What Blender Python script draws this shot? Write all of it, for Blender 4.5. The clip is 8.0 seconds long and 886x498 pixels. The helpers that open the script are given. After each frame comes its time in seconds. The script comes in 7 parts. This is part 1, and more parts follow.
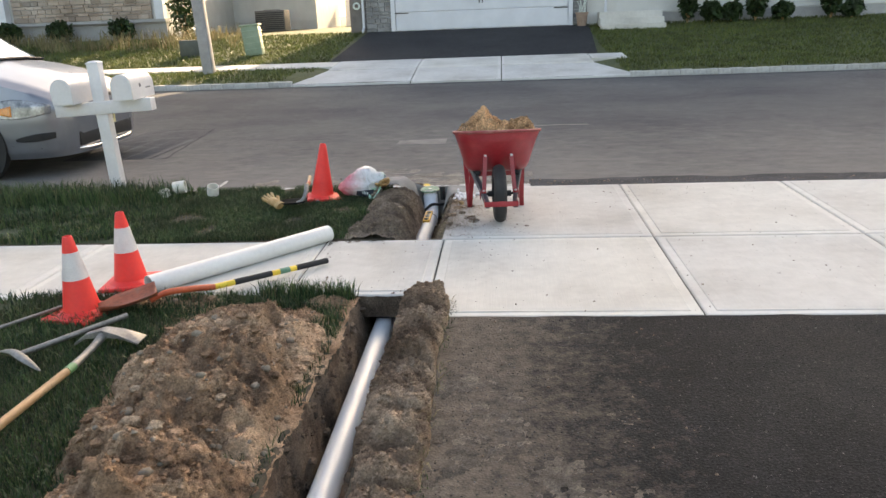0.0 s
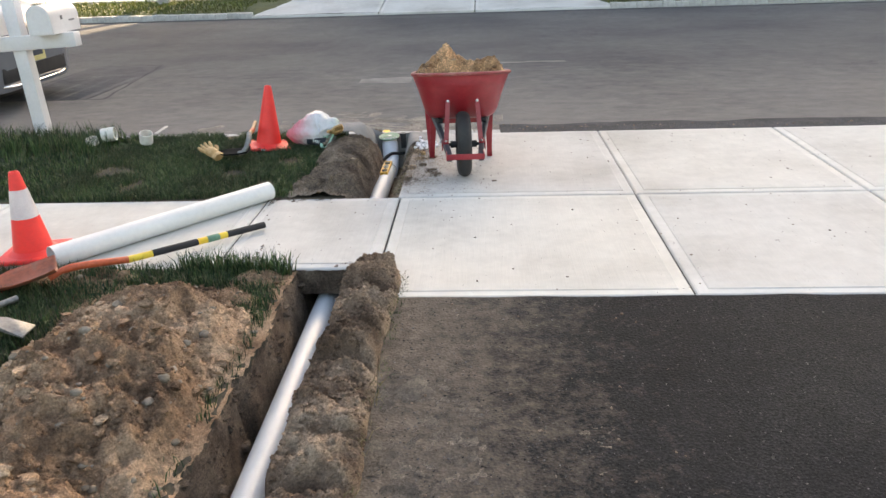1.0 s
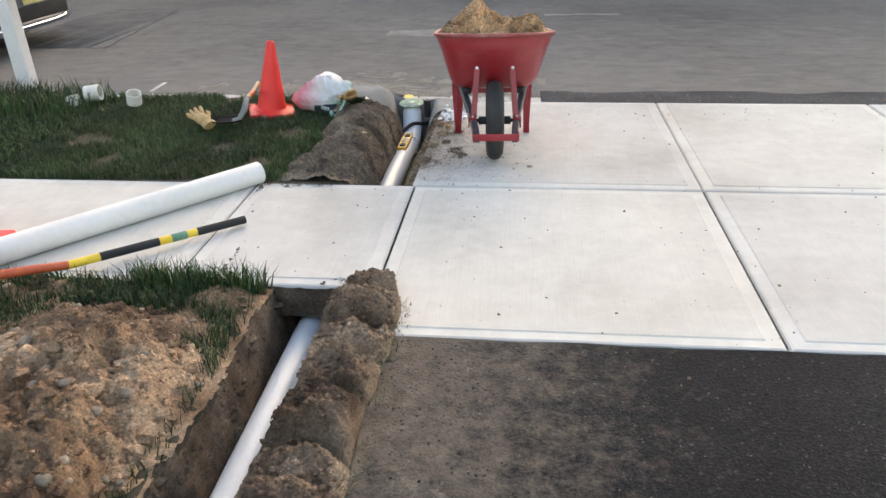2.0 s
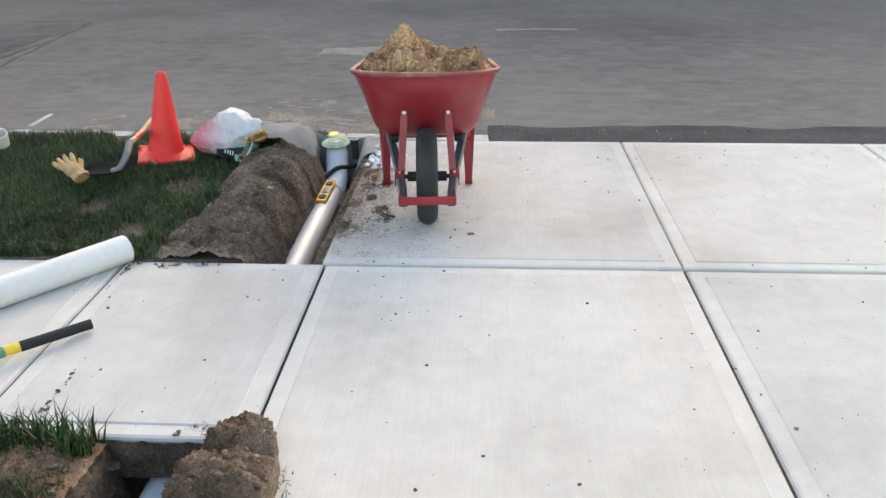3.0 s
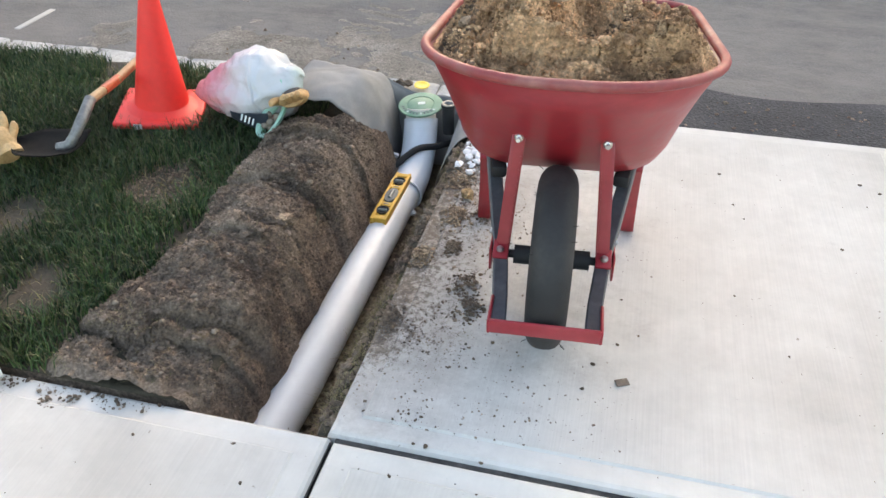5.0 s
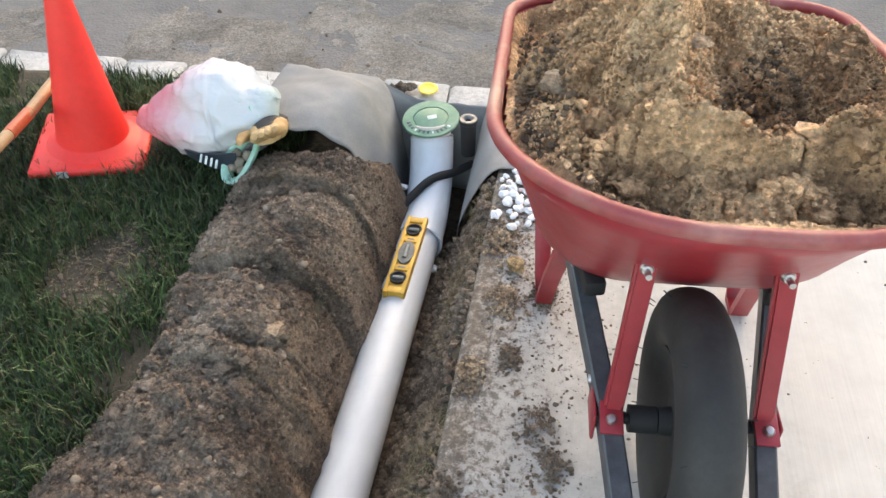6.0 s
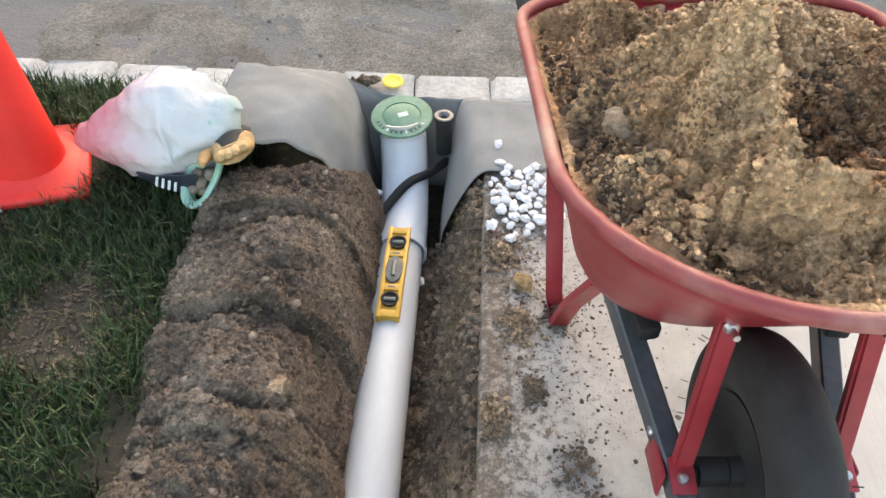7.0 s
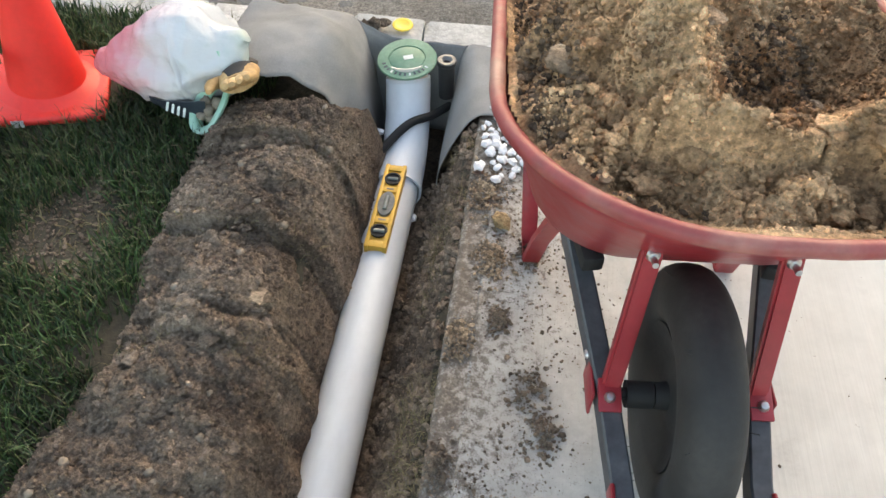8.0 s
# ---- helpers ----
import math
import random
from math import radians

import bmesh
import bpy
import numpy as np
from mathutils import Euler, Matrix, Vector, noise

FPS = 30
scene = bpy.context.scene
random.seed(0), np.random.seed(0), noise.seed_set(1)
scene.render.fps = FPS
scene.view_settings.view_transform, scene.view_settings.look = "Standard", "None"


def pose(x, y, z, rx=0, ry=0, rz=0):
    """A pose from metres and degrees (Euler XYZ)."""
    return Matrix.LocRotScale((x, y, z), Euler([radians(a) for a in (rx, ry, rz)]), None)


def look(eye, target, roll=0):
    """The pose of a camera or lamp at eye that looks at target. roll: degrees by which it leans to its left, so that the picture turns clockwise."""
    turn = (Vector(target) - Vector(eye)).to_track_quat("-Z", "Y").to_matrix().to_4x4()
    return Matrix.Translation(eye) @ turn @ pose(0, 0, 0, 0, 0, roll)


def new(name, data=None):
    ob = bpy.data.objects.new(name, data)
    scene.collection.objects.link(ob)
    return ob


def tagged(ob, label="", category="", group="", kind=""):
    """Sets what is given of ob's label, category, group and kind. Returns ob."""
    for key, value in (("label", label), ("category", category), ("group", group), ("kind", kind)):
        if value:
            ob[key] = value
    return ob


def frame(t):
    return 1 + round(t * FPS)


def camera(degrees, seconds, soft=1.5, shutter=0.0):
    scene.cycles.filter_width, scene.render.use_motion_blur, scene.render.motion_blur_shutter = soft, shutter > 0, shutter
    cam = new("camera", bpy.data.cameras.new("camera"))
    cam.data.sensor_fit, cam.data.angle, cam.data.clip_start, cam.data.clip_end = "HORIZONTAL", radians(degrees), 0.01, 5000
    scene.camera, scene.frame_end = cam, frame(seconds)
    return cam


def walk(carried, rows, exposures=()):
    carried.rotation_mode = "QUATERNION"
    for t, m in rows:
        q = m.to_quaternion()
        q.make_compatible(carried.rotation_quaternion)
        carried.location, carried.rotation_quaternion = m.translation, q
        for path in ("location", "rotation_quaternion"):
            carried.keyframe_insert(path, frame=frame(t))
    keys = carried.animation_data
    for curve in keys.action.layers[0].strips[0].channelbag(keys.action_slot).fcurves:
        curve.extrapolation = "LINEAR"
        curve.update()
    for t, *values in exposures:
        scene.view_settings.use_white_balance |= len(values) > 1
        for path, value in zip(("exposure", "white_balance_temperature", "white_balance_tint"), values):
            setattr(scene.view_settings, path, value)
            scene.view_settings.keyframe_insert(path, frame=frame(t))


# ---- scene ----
cam = camera(59.3, 8.0)
PATH = [
    (0, (0.407, 0.549, 1.433), (0.246, 2.455, 0.851), -2.2),
    (0.5, (0.48, 0.789, 1.436), (0.309, 2.67, 0.777), -3.0),
    (1, (0.485, 1.145, 1.399), (0.38, 3.0, 0.657), -1.9),
    (1.2, (0.494, 1.306, 1.392), (0.393, 3.158, 0.643), -1.6),
    (2.3, (0.534, 2.21, 1.332), (0.311, 3.99, 0.446), -1.3),
    (2.5, (0.539, 2.373, 1.333), (0.343, 4.155, 0.446), -1.6),
    (3, (0.611, 2.818, 1.327), (0.505, 4.622, 0.47), -0.6),
    (3.5, (0.643, 3.227, 1.336), (0.57, 5.032, 0.478), 1.8),
    (4, (0.623, 3.689, 1.298), (0.507, 5.461, 0.379), 1.4),
    (4.5, (0.572, 4.13, 1.232), (0.251, 5.816, 0.205), 0.5),
    (4.7, (0.545, 4.286, 1.227), (0.142, 5.913, 0.135), 0.4),
    (5.8, (0.189, 5.032, 1.169), (-0.117, 6.525, -0.126), -0.8),
    (6, (0.151, 5.148, 1.167), (-0.132, 6.621, -0.156), -1.1),
    (6.5, (0.057, 5.306, 1.187), (-0.148, 6.736, -0.195), -1.7),
    (7, (-0.048, 5.326, 1.188), (-0.107, 6.735, -0.23), 0.8),
    (7.5, (-0.026, 5.291, 1.19), (-0.039, 6.65, -0.277), 4.4),
    (8, (0.079, 5.237, 1.215), (-0.072, 6.564, -0.274), 1.4),
]
walk(cam, [(t, look(eye, target, roll)) for t, eye, target, roll in PATH],
     exposures=[(0, 1.84, 8200, 14), (1, 2.0, 8200, 14), (2.5, 2.02, 8050, 12), (3.5, 1.98, 7650, 11), (4.5, 2.15, 7800, 12), (6, 2.52, 8200, 12), (6.5, 2.52, 8300, 12), (7, 2.46, 8350, 12), (7.5, 2.32, 8350, 12), (8, 2.34, 8500, 10)])

# ---- world and sun: low sun behind the houses across the street, open shade here ----
SUN_AZ, SUN_EL = 10.0, 20.0
world = bpy.data.worlds.new("world")
scene.world = world
world.use_nodes = True
wn = world.node_tree
sky = wn.nodes.new("ShaderNodeTexSky")
sky.sky_type = "NISHITA"
sky.sun_disc = False
sky.sun_elevation, sky.sun_rotation = radians(SUN_EL), radians(SUN_AZ)
sky.dust_density = 2.5
wn.links.new(sky.outputs[0], wn.nodes["Background"].inputs[0])
wn.nodes["Background"].inputs[1].default_value = 0.15
sun = new("sun", bpy.data.lights.new("sun", "SUN"))
sun.data.energy, sun.data.angle, sun.data.color = 5.0, radians(0.6), (1.0, 0.86, 0.66)
az, el = radians(SUN_AZ), radians(SUN_EL)
sun.matrix_world = look((0, 60, 40), Vector((0, 60, 40)) - Vector((math.sin(az) * math.cos(el), math.cos(az) * math.cos(el), math.sin(el))))


# ---- small helpers ----
def vnoise(x, y, seed=0):
    """Smooth value noise on arrays."""
    x, y = np.asarray(x, float), np.asarray(y, float)
    tab = np.random.RandomState(seed).rand(256, 256)
    xi, yi = np.floor(x).astype(int), np.floor(y).astype(int)
    fx, fy = x - xi, y - yi
    fx, fy = fx * fx * (3 - 2 * fx), fy * fy * (3 - 2 * fy)
    a, b = tab[xi % 256, yi % 256], tab[(xi + 1) % 256, yi % 256]
    c, d = tab[xi % 256, (yi + 1) % 256], tab[(xi + 1) % 256, (yi + 1) % 256]
    return (a * (1 - fx) + b * fx) * (1 - fy) + (c * (1 - fx) + d * fx) * fy - 0.5


def fbm(x, y, scale, octaves=4, seed=0, gain=0.5):
    v, amp = 0, 1.0
    for o in range(octaves):
        v = v + amp * vnoise(np.asarray(x) * scale + 17.3 * o, np.asarray(y) * scale + 9.1 * o, seed + o)
        scale, amp = scale * 2.03, amp * gain
    return v


def sstep(a, b, x):
    t = np.clip((np.asarray(x, float) - a) / (b - a), 0, 1)
    return t * t * (3 - 2 * t)


def mesh_data(name, verts, faces, mats, smooth=True, index=None):
    me = bpy.data.meshes.new(name)
    me.from_pydata([tuple(v) for v in verts], [], [tuple(f) for f in faces])
    for m in (mats if isinstance(mats, (list, tuple)) else [mats]):
        me.materials.append(m)
    me.polygons.foreach_set("use_smooth", [smooth] * len(me.polygons))
    if index is not None:
        me.polygons.foreach_set("material_index", index)
    me.update()
    return me


def array_mesh(name, verts, quads, tris, mat, smooth=False):
    """A mesh from numpy arrays of verts, quads and triangles."""
    me = bpy.data.meshes.new(name)
    nq, nt = len(quads), len(tris)
    me.vertices.add(len(verts))
    me.vertices.foreach_set("co", np.ascontiguousarray(verts, np.float32).ravel())
    loops = np.concatenate([np.asarray(quads, np.int32).ravel(), np.asarray(tris, np.int32).ravel()])
    me.loops.add(len(loops))
    me.loops.foreach_set("vertex_index", loops)
    me.polygons.add(nq + nt)
    start = np.concatenate([np.arange(nq) * 4, nq * 4 + np.arange(nt) * 3]).astype(np.int32)
    me.polygons.foreach_set("loop_start", start)
    me.polygons.foreach_set("use_smooth", [smooth] * (nq + nt))
    me.materials.append(mat)
    me.update(calc_edges=True)
    me.validate()
    return me


def thing(name, label, category, at=None, group="", kind=""):
    ob = new(name)
    ob.empty_display_size = 0.05
    if at is not None:
        ob.matrix_world = at
    return tagged(ob, label, category, group, kind)


def part(name, bm, mat, parent=None, label="", smooth=True, angle=40):
    me = bpy.data.meshes.new(name)
    bmesh.ops.recalc_face_normals(bm, faces=bm.faces)
    for f in bm.faces:
        f.smooth = smooth
    if smooth:
        for e in bm.edges:
            if len(e.link_faces) == 2 and e.calc_face_angle(0) > radians(angle):
                e.smooth = False
    bm.to_mesh(me)
    bm.free()
    for m in (mat if isinstance(mat, (list, tuple)) else [mat]):
        me.materials.append(m)
    ob = new(name, me)
    if parent is not None:
        ob.parent = parent
    return tagged(ob, label)


def box(bm, sx, sy, sz, m=None, bevel=0.0, seg=2):
    r = bmesh.ops.create_cube(bm, size=1, matrix=(m or Matrix()) @ Matrix.Diagonal((sx, sy, sz, 1)))
    if bevel:
        es = list({e for v in r["verts"] for e in v.link_edges})
        bmesh.ops.bevel(bm, geom=es, offset=bevel, segments=seg, affect="EDGES", profile=0.5)
    return bm


def box_bm(sx, sy, sz, m=None, bevel=0.0, seg=2):
    return box(bmesh.new(), sx, sy, sz, m, bevel, seg)


def tube(bm, pts, radius, seg=12, cap=True, flat=1.0):
    """A swept tube; radius may be a list; flat squashes its second axis."""
    pts = [Vector(p) for p in pts]
    rad = radius if isinstance(radius, (list, tuple)) else [radius] * len(pts)
    rings, up = [], None
    for i, p in enumerate(pts):
        d = (pts[min(i + 1, len(pts) - 1)] - pts[max(i - 1, 0)]).normalized()
        if up is None:
            up = Vector((0, 0, 1)) if abs(d.z) < 0.9 else Vector((0, 1, 0))
        a = d.cross(up).normalized()
        up = a.cross(d).normalized()
        rings.append([bm.verts.new(p + (a * math.cos(k * 2 * math.pi / seg) + up * flat * math.sin(k * 2 * math.pi / seg)) * rad[i]) for k in range(seg)])
    for r0, r1 in zip(rings, rings[1:]):
        for k in range(seg):
            bm.faces.new((r0[k], r0[(k + 1) % seg], r1[(k + 1) % seg], r1[k]))
    if cap:
        bm.faces.new(rings[0][::-1]), bm.faces.new(rings[-1])
    return bm


def tube_bm(pts, radius, seg=12, cap=True, flat=1.0):
    return tube(bmesh.new(), pts, radius, seg, cap, flat)


def lathe(prof, seg=32, bm=None, m=None):
    """Turns (radius, z) pairs about z."""
    bm = bm or bmesh.new()
    m = m or Matrix()
    rings = []
    for r, z in prof:
        rings.append([bm.verts.new(m @ Vector((r * math.cos(a), r * math.sin(a), z))) for a in [k * 2 * math.pi / seg for k in range(seg)]])
    for r0, r1 in zip(rings, rings[1:]):
        for k in range(seg):
            bm.faces.new((r0[k], r0[(k + 1) % seg], r1[(k + 1) % seg], r1[k]))
    bmesh.ops.remove_doubles(bm, verts=bm.verts, dist=1e-6)
    bmesh.ops.dissolve_degenerate(bm, edges=bm.edges, dist=1e-7)
    return bm


def curve_pts(ctrl, n=24):
    """A Catmull-Rom line through the control points."""
    p = [Vector(c) for c in ctrl]
    p = [p[0] * 2 - p[1]] + p + [p[-1] * 2 - p[-2]]
    out, spans = [], len(p) - 3
    for i in range(n + 1):
        s = min(i / n * spans, spans - 1e-6)
        k, t = int(s), s - int(s)
        a, b, c, d = p[k:k + 4]
        out.append(0.5 * (2 * b + (c - a) * t + (2 * a - 5 * b + 4 * c - d) * t * t + (3 * b - a - 3 * c + d) * t ** 3))
    return out


def hfield(name, x0, x1, y0, y1, step, height, keep, mat, parent=None, label=""):
    """A fine sheet z = height(x, y) over a rectangle, where keep(x, y) is true."""
    xs, ys = np.arange(x0, x1 + step, step), np.arange(y0, y1 + step, step)
    X, Y = np.meshgrid(xs, ys, indexing="ij")
    jx, jy = fbm(X, Y, 60, 1, 71) * step * 0.7, fbm(X, Y, 60, 1, 72) * step * 0.7
    Z, K = height(X, Y), keep(X, Y)
    ny = len(ys)
    idx = np.arange(X.size).reshape(X.shape)
    q = np.stack([idx[:-1, :-1], idx[1:, :-1], idx[1:, 1:], idx[:-1, 1:]], -1)
    ok = K[:-1, :-1] & K[1:, :-1] & K[1:, 1:] & K[:-1, 1:]
    q = q[ok]
    used, inv = np.unique(q, return_inverse=True)
    V = np.stack([X + jx, Y + jy, Z], -1).reshape(-1, 3)[used]
    ob = new(name, array_mesh(name, V, inv.reshape(-1, 4), np.zeros((0, 3), int), mat, True))
    if parent is not None:
        ob.parent = parent
    return tagged(ob, label)


def ico(sub=0):
    bm = bmesh.new()
    bmesh.ops.create_icosphere(bm, subdivisions=sub + 1, radius=1)
    v = np.array([v.co[:] for v in bm.verts])
    f = np.array([[w.index for w in fc.verts] for fc in bm.faces])
    bm.free()
    return v, f


def lumps(name, pts, sizes, mat, seed=0, sub=0, flat=0.7, parent=None, label="", sink=0.25, rough=0.8):
    """Many small uneven clods or stones in one mesh."""
    rs = np.random.RandomState(seed)
    v, f = ico(sub)
    n = len(pts)
    pts, sizes = np.asarray(pts, float), np.asarray(sizes, float)
    wob = 1 + rough * (rs.rand(n, len(v)) - 0.5)
    sc = np.stack([0.8 + 0.5 * rs.rand(n), 0.8 + 0.5 * rs.rand(n), flat * (0.75 + 0.5 * rs.rand(n))], -1)
    P = v[None] * wob[..., None] * sc[:, None] * sizes[:, None, None]
    a = rs.rand(n) * 6.28
    c, s = np.cos(a)[:, None], np.sin(a)[:, None]
    P = np.stack([P[..., 0] * c - P[..., 1] * s, P[..., 0] * s + P[..., 1] * c, P[..., 2]], -1)
    P = P + pts[:, None] + np.array([0, 0, 1.0]) * (sizes * flat * (0.5 - sink))[:, None, None]
    F = f[None] + (np.arange(n) * len(v))[:, None, None]
    ob = new(name, array_mesh(name, P.reshape(-1, 3), np.zeros((0, 4), int), F.reshape(-1, 3), mat, mat is M_STONE))
    if parent is not None:
        ob.parent = parent
    return tagged(ob, label, kind="stuff" if n > 20 else "")


def blades(name, X, Y, Z, length, width, mat, seed, lean=0.5):
    """Grass: one tapered, bent blade at each point."""
    rs = np.random.RandomState(seed)
    n = len(X)
    a, b = rs.rand(n) * 6.283, rs.rand(n) * 6.283
    L = length * (0.55 + 0.75 * rs.rand(n))
    w = width * (0.7 + 0.6 * rs.rand(n)) / 2
    k = lean * (0.3 + 1.3 * rs.rand(n))
    base = np.stack([X, Y, Z - 0.004], -1)
    side = np.stack([np.cos(a) * w, np.sin(a) * w, 0 * a], -1)
    out = np.stack([np.cos(b), np.sin(b), 0 * b], -1)
    up = np.array([0, 0, 1.0])
    mid = base + out * (L * k * 0.28)[:, None] + up * (L * 0.55)[:, None]
    tip = base + out * (L * k * 0.95)[:, None] + up * (L * np.clip(1.0 - 0.33 * k, 0.35, 1))[:, None]
    V = np.stack([base - side, base + side, mid - side * 0.8, mid + side * 0.8, tip], 1).reshape(-1, 3)
    o = (np.arange(n) * 5)[:, None]
    return new(name, array_mesh(name, V, o + np.array([[0, 1, 3, 2]]), o + np.array([[2, 3, 4]]), mat, False))


# ---- materials ----
def nodes_of(name):
    m = bpy.data.materials.new(name)
    m.use_nodes = True
    nt = m.node_tree
    return m, nt, nt.nodes["Principled BSDF"], nt.links


def ramp(nt, cols, lo=0.3, hi=0.7):
    r = nt.nodes.new("ShaderNodeValToRGB")
    el = r.color_ramp.elements
    for i, c in enumerate(cols):
        p = lo + (hi - lo) * i / max(1, len(cols) - 1)
        e = el[i] if i < 2 else el.new(p)
        e.position, e.color = p, (*c, 1)
    return r


def tex(nt, kind, scale, stretch=None, detail=4.0, coord="Object", rough=0.55):
    tc, mp = nt.nodes.new("ShaderNodeTexCoord"), nt.nodes.new("ShaderNodeMapping")
    nt.links.new(tc.outputs[coord], mp.inputs[0])
    if stretch:
        mp.inputs["Scale"].default_value = stretch
    t = nt.nodes.new("ShaderNodeTexNoise" if kind == "noise" else "ShaderNodeTexVoronoi")
    t.inputs["Scale"].default_value = scale
    if kind == "noise":
        t.inputs["Detail"].default_value = detail
        t.inputs["Roughness"].default_value = rough
    nt.links.new(mp.outputs[0], t.inputs["Vector"])
    return t


def mixc(nt, fac, a, b, mode="MIX"):
    x = nt.nodes.new("ShaderNodeMix")
    x.data_type, x.blend_type = "RGBA", mode
    for sock, val in ((x.inputs["Factor"], fac), (x.inputs["A"], a), (x.inputs["B"], b)):
        if isinstance(val, (int, float)):
            sock.default_value = val
        elif isinstance(val, tuple):
            sock.default_value = (*val, 1)
        else:
            nt.links.new(val, sock)
    return x.outputs["Result"]


def bumped(nt, p, height, strength, dist):
    b = nt.nodes.new("ShaderNodeBump")
    b.inputs["Strength"].default_value, b.inputs["Distance"].default_value = strength, dist
    nt.links.new(height, b.inputs["Height"])
    nt.links.new(b.outputs[0], p.inputs["Normal"])
    return b


def surface(name, cols, scale=4.0, fine=60.0, rough=0.7, metal=0.0, grain=0.25, bump=0.2, dist=0.004, stretch=None, spread=(0.3, 0.7), rand=0.0, coord="Object", spec=0.5, coat=0.0):
    """Colours blended by a broad noise, broken up by a fine one, with relief, and a shift from piece to piece."""
    m, nt, p, ln = nodes_of(name)
    big, small = tex(nt, "noise", scale, stretch, 5, coord), tex(nt, "noise", fine, stretch, 4, coord, 0.65)
    r = ramp(nt, cols, *spread)
    ln.new(big.outputs["Fac"], r.inputs[0])
    g = ramp(nt, [(1 - grain,) * 3, (1 + grain * 0.6,) * 3], 0.3, 0.7)
    ln.new(small.outputs["Fac"], g.inputs[0])
    col = mixc(nt, 1.0, r.outputs[0], g.outputs[0], "MULTIPLY")
    if rand:
        oi = nt.nodes.new("ShaderNodeObjectInfo")
        rr = ramp(nt, [(1 - rand,) * 3, (1 + rand,) * 3], 0, 1)
        ln.new(oi.outputs["Random"], rr.inputs[0])
        col = mixc(nt, 1.0, col, rr.outputs[0], "MULTIPLY")
    ln.new(col, p.inputs["Base Color"])
    p.inputs["Metallic"].default_value = metal
    p.inputs["Specular IOR Level"].default_value = spec
    p.inputs["Coat Weight"].default_value = coat
    mr = nt.nodes.new("ShaderNodeMapRange")
    mr.inputs["To Min"].default_value, mr.inputs["To Max"].default_value = max(0.03, rough - 0.12), min(1, rough + 0.12)
    ln.new(small.outputs["Fac"], mr.inputs["Value"])
    ln.new(mr.outputs[0], p.inputs["Roughness"])
    if bump:
        bumped(nt, p, small.outputs["Fac"], bump, dist)
    return m


def soil_mat(name, cols, gravel=0.35, scale=7.0, moist=0.0, island=0.0, spread=(0.36, 0.64)):
    """Crumbly earth: broad tone, crumbs, and pale grit."""
    m, nt, p, ln = nodes_of(name)
    big, mid, fine = tex(nt, "noise", scale, None, 6), tex(nt, "noise", 55, None, 8, rough=0.82), tex(nt, "noise", 190, None, 3)
    r = ramp(nt, cols, *spread)
    ln.new(big.outputs["Fac"], r.inputs[0])
    g = ramp(nt, [(0.62,) * 3, (1.4,) * 3], 0.3, 0.7)
    ln.new(mid.outputs["Fac"], g.inputs[0])
    col = mixc(nt, 1.0, r.outputs[0], g.outputs[0], "MULTIPLY")
    g2 = ramp(nt, [(0.62,) * 3, (1.4,) * 3], 0.32, 0.68)
    ln.new(tex(nt, "noise", 130, None, 3, rough=0.7).outputs["Fac"], g2.inputs[0])
    col = mixc(nt, 1.0, col, g2.outputs[0], "MULTIPLY")
    isl = nt.nodes.new("ShaderNodeNewGeometry")
    g3 = ramp(nt, [(0.42,) * 3, (0.95,) * 3, (1.6,) * 3], 0.0, 1.0)
    ln.new(isl.outputs["Random Per Island"], g3.inputs[0])
    col = mixc(nt, island, col, g3.outputs[0], "MULTIPLY")
    pick = ramp(nt, [(0, 0, 0), (1, 1, 1)], 0.62, 0.72)
    ln.new(fine.outputs["Fac"], pick.inputs[0])
    k = nt.nodes.new("ShaderNodeMath")
    k.operation = "MULTIPLY"
    k.inputs[1].default_value = gravel
    ln.new(pick.outputs[0], k.inputs[0])
    col = mixc(nt, k.outputs[0], col, (0.36, 0.31, 0.25))
    ln.new(col, p.inputs["Base Color"])
    p.inputs["Roughness"].default_value = 0.95 - moist
    p.inputs["Specular IOR Level"].default_value = 0.2
    add = nt.nodes.new("ShaderNodeMath")
    add.operation = "ADD"
    fb = tex(nt, "noise", 110, None, 5, rough=0.75)
    ln.new(mid.outputs["Fac"], add.inputs[0]), ln.new(fb.outputs["Fac"], add.inputs[1])
    bumped(nt, p, add.outputs[0], 1.0, 0.006)
    return m


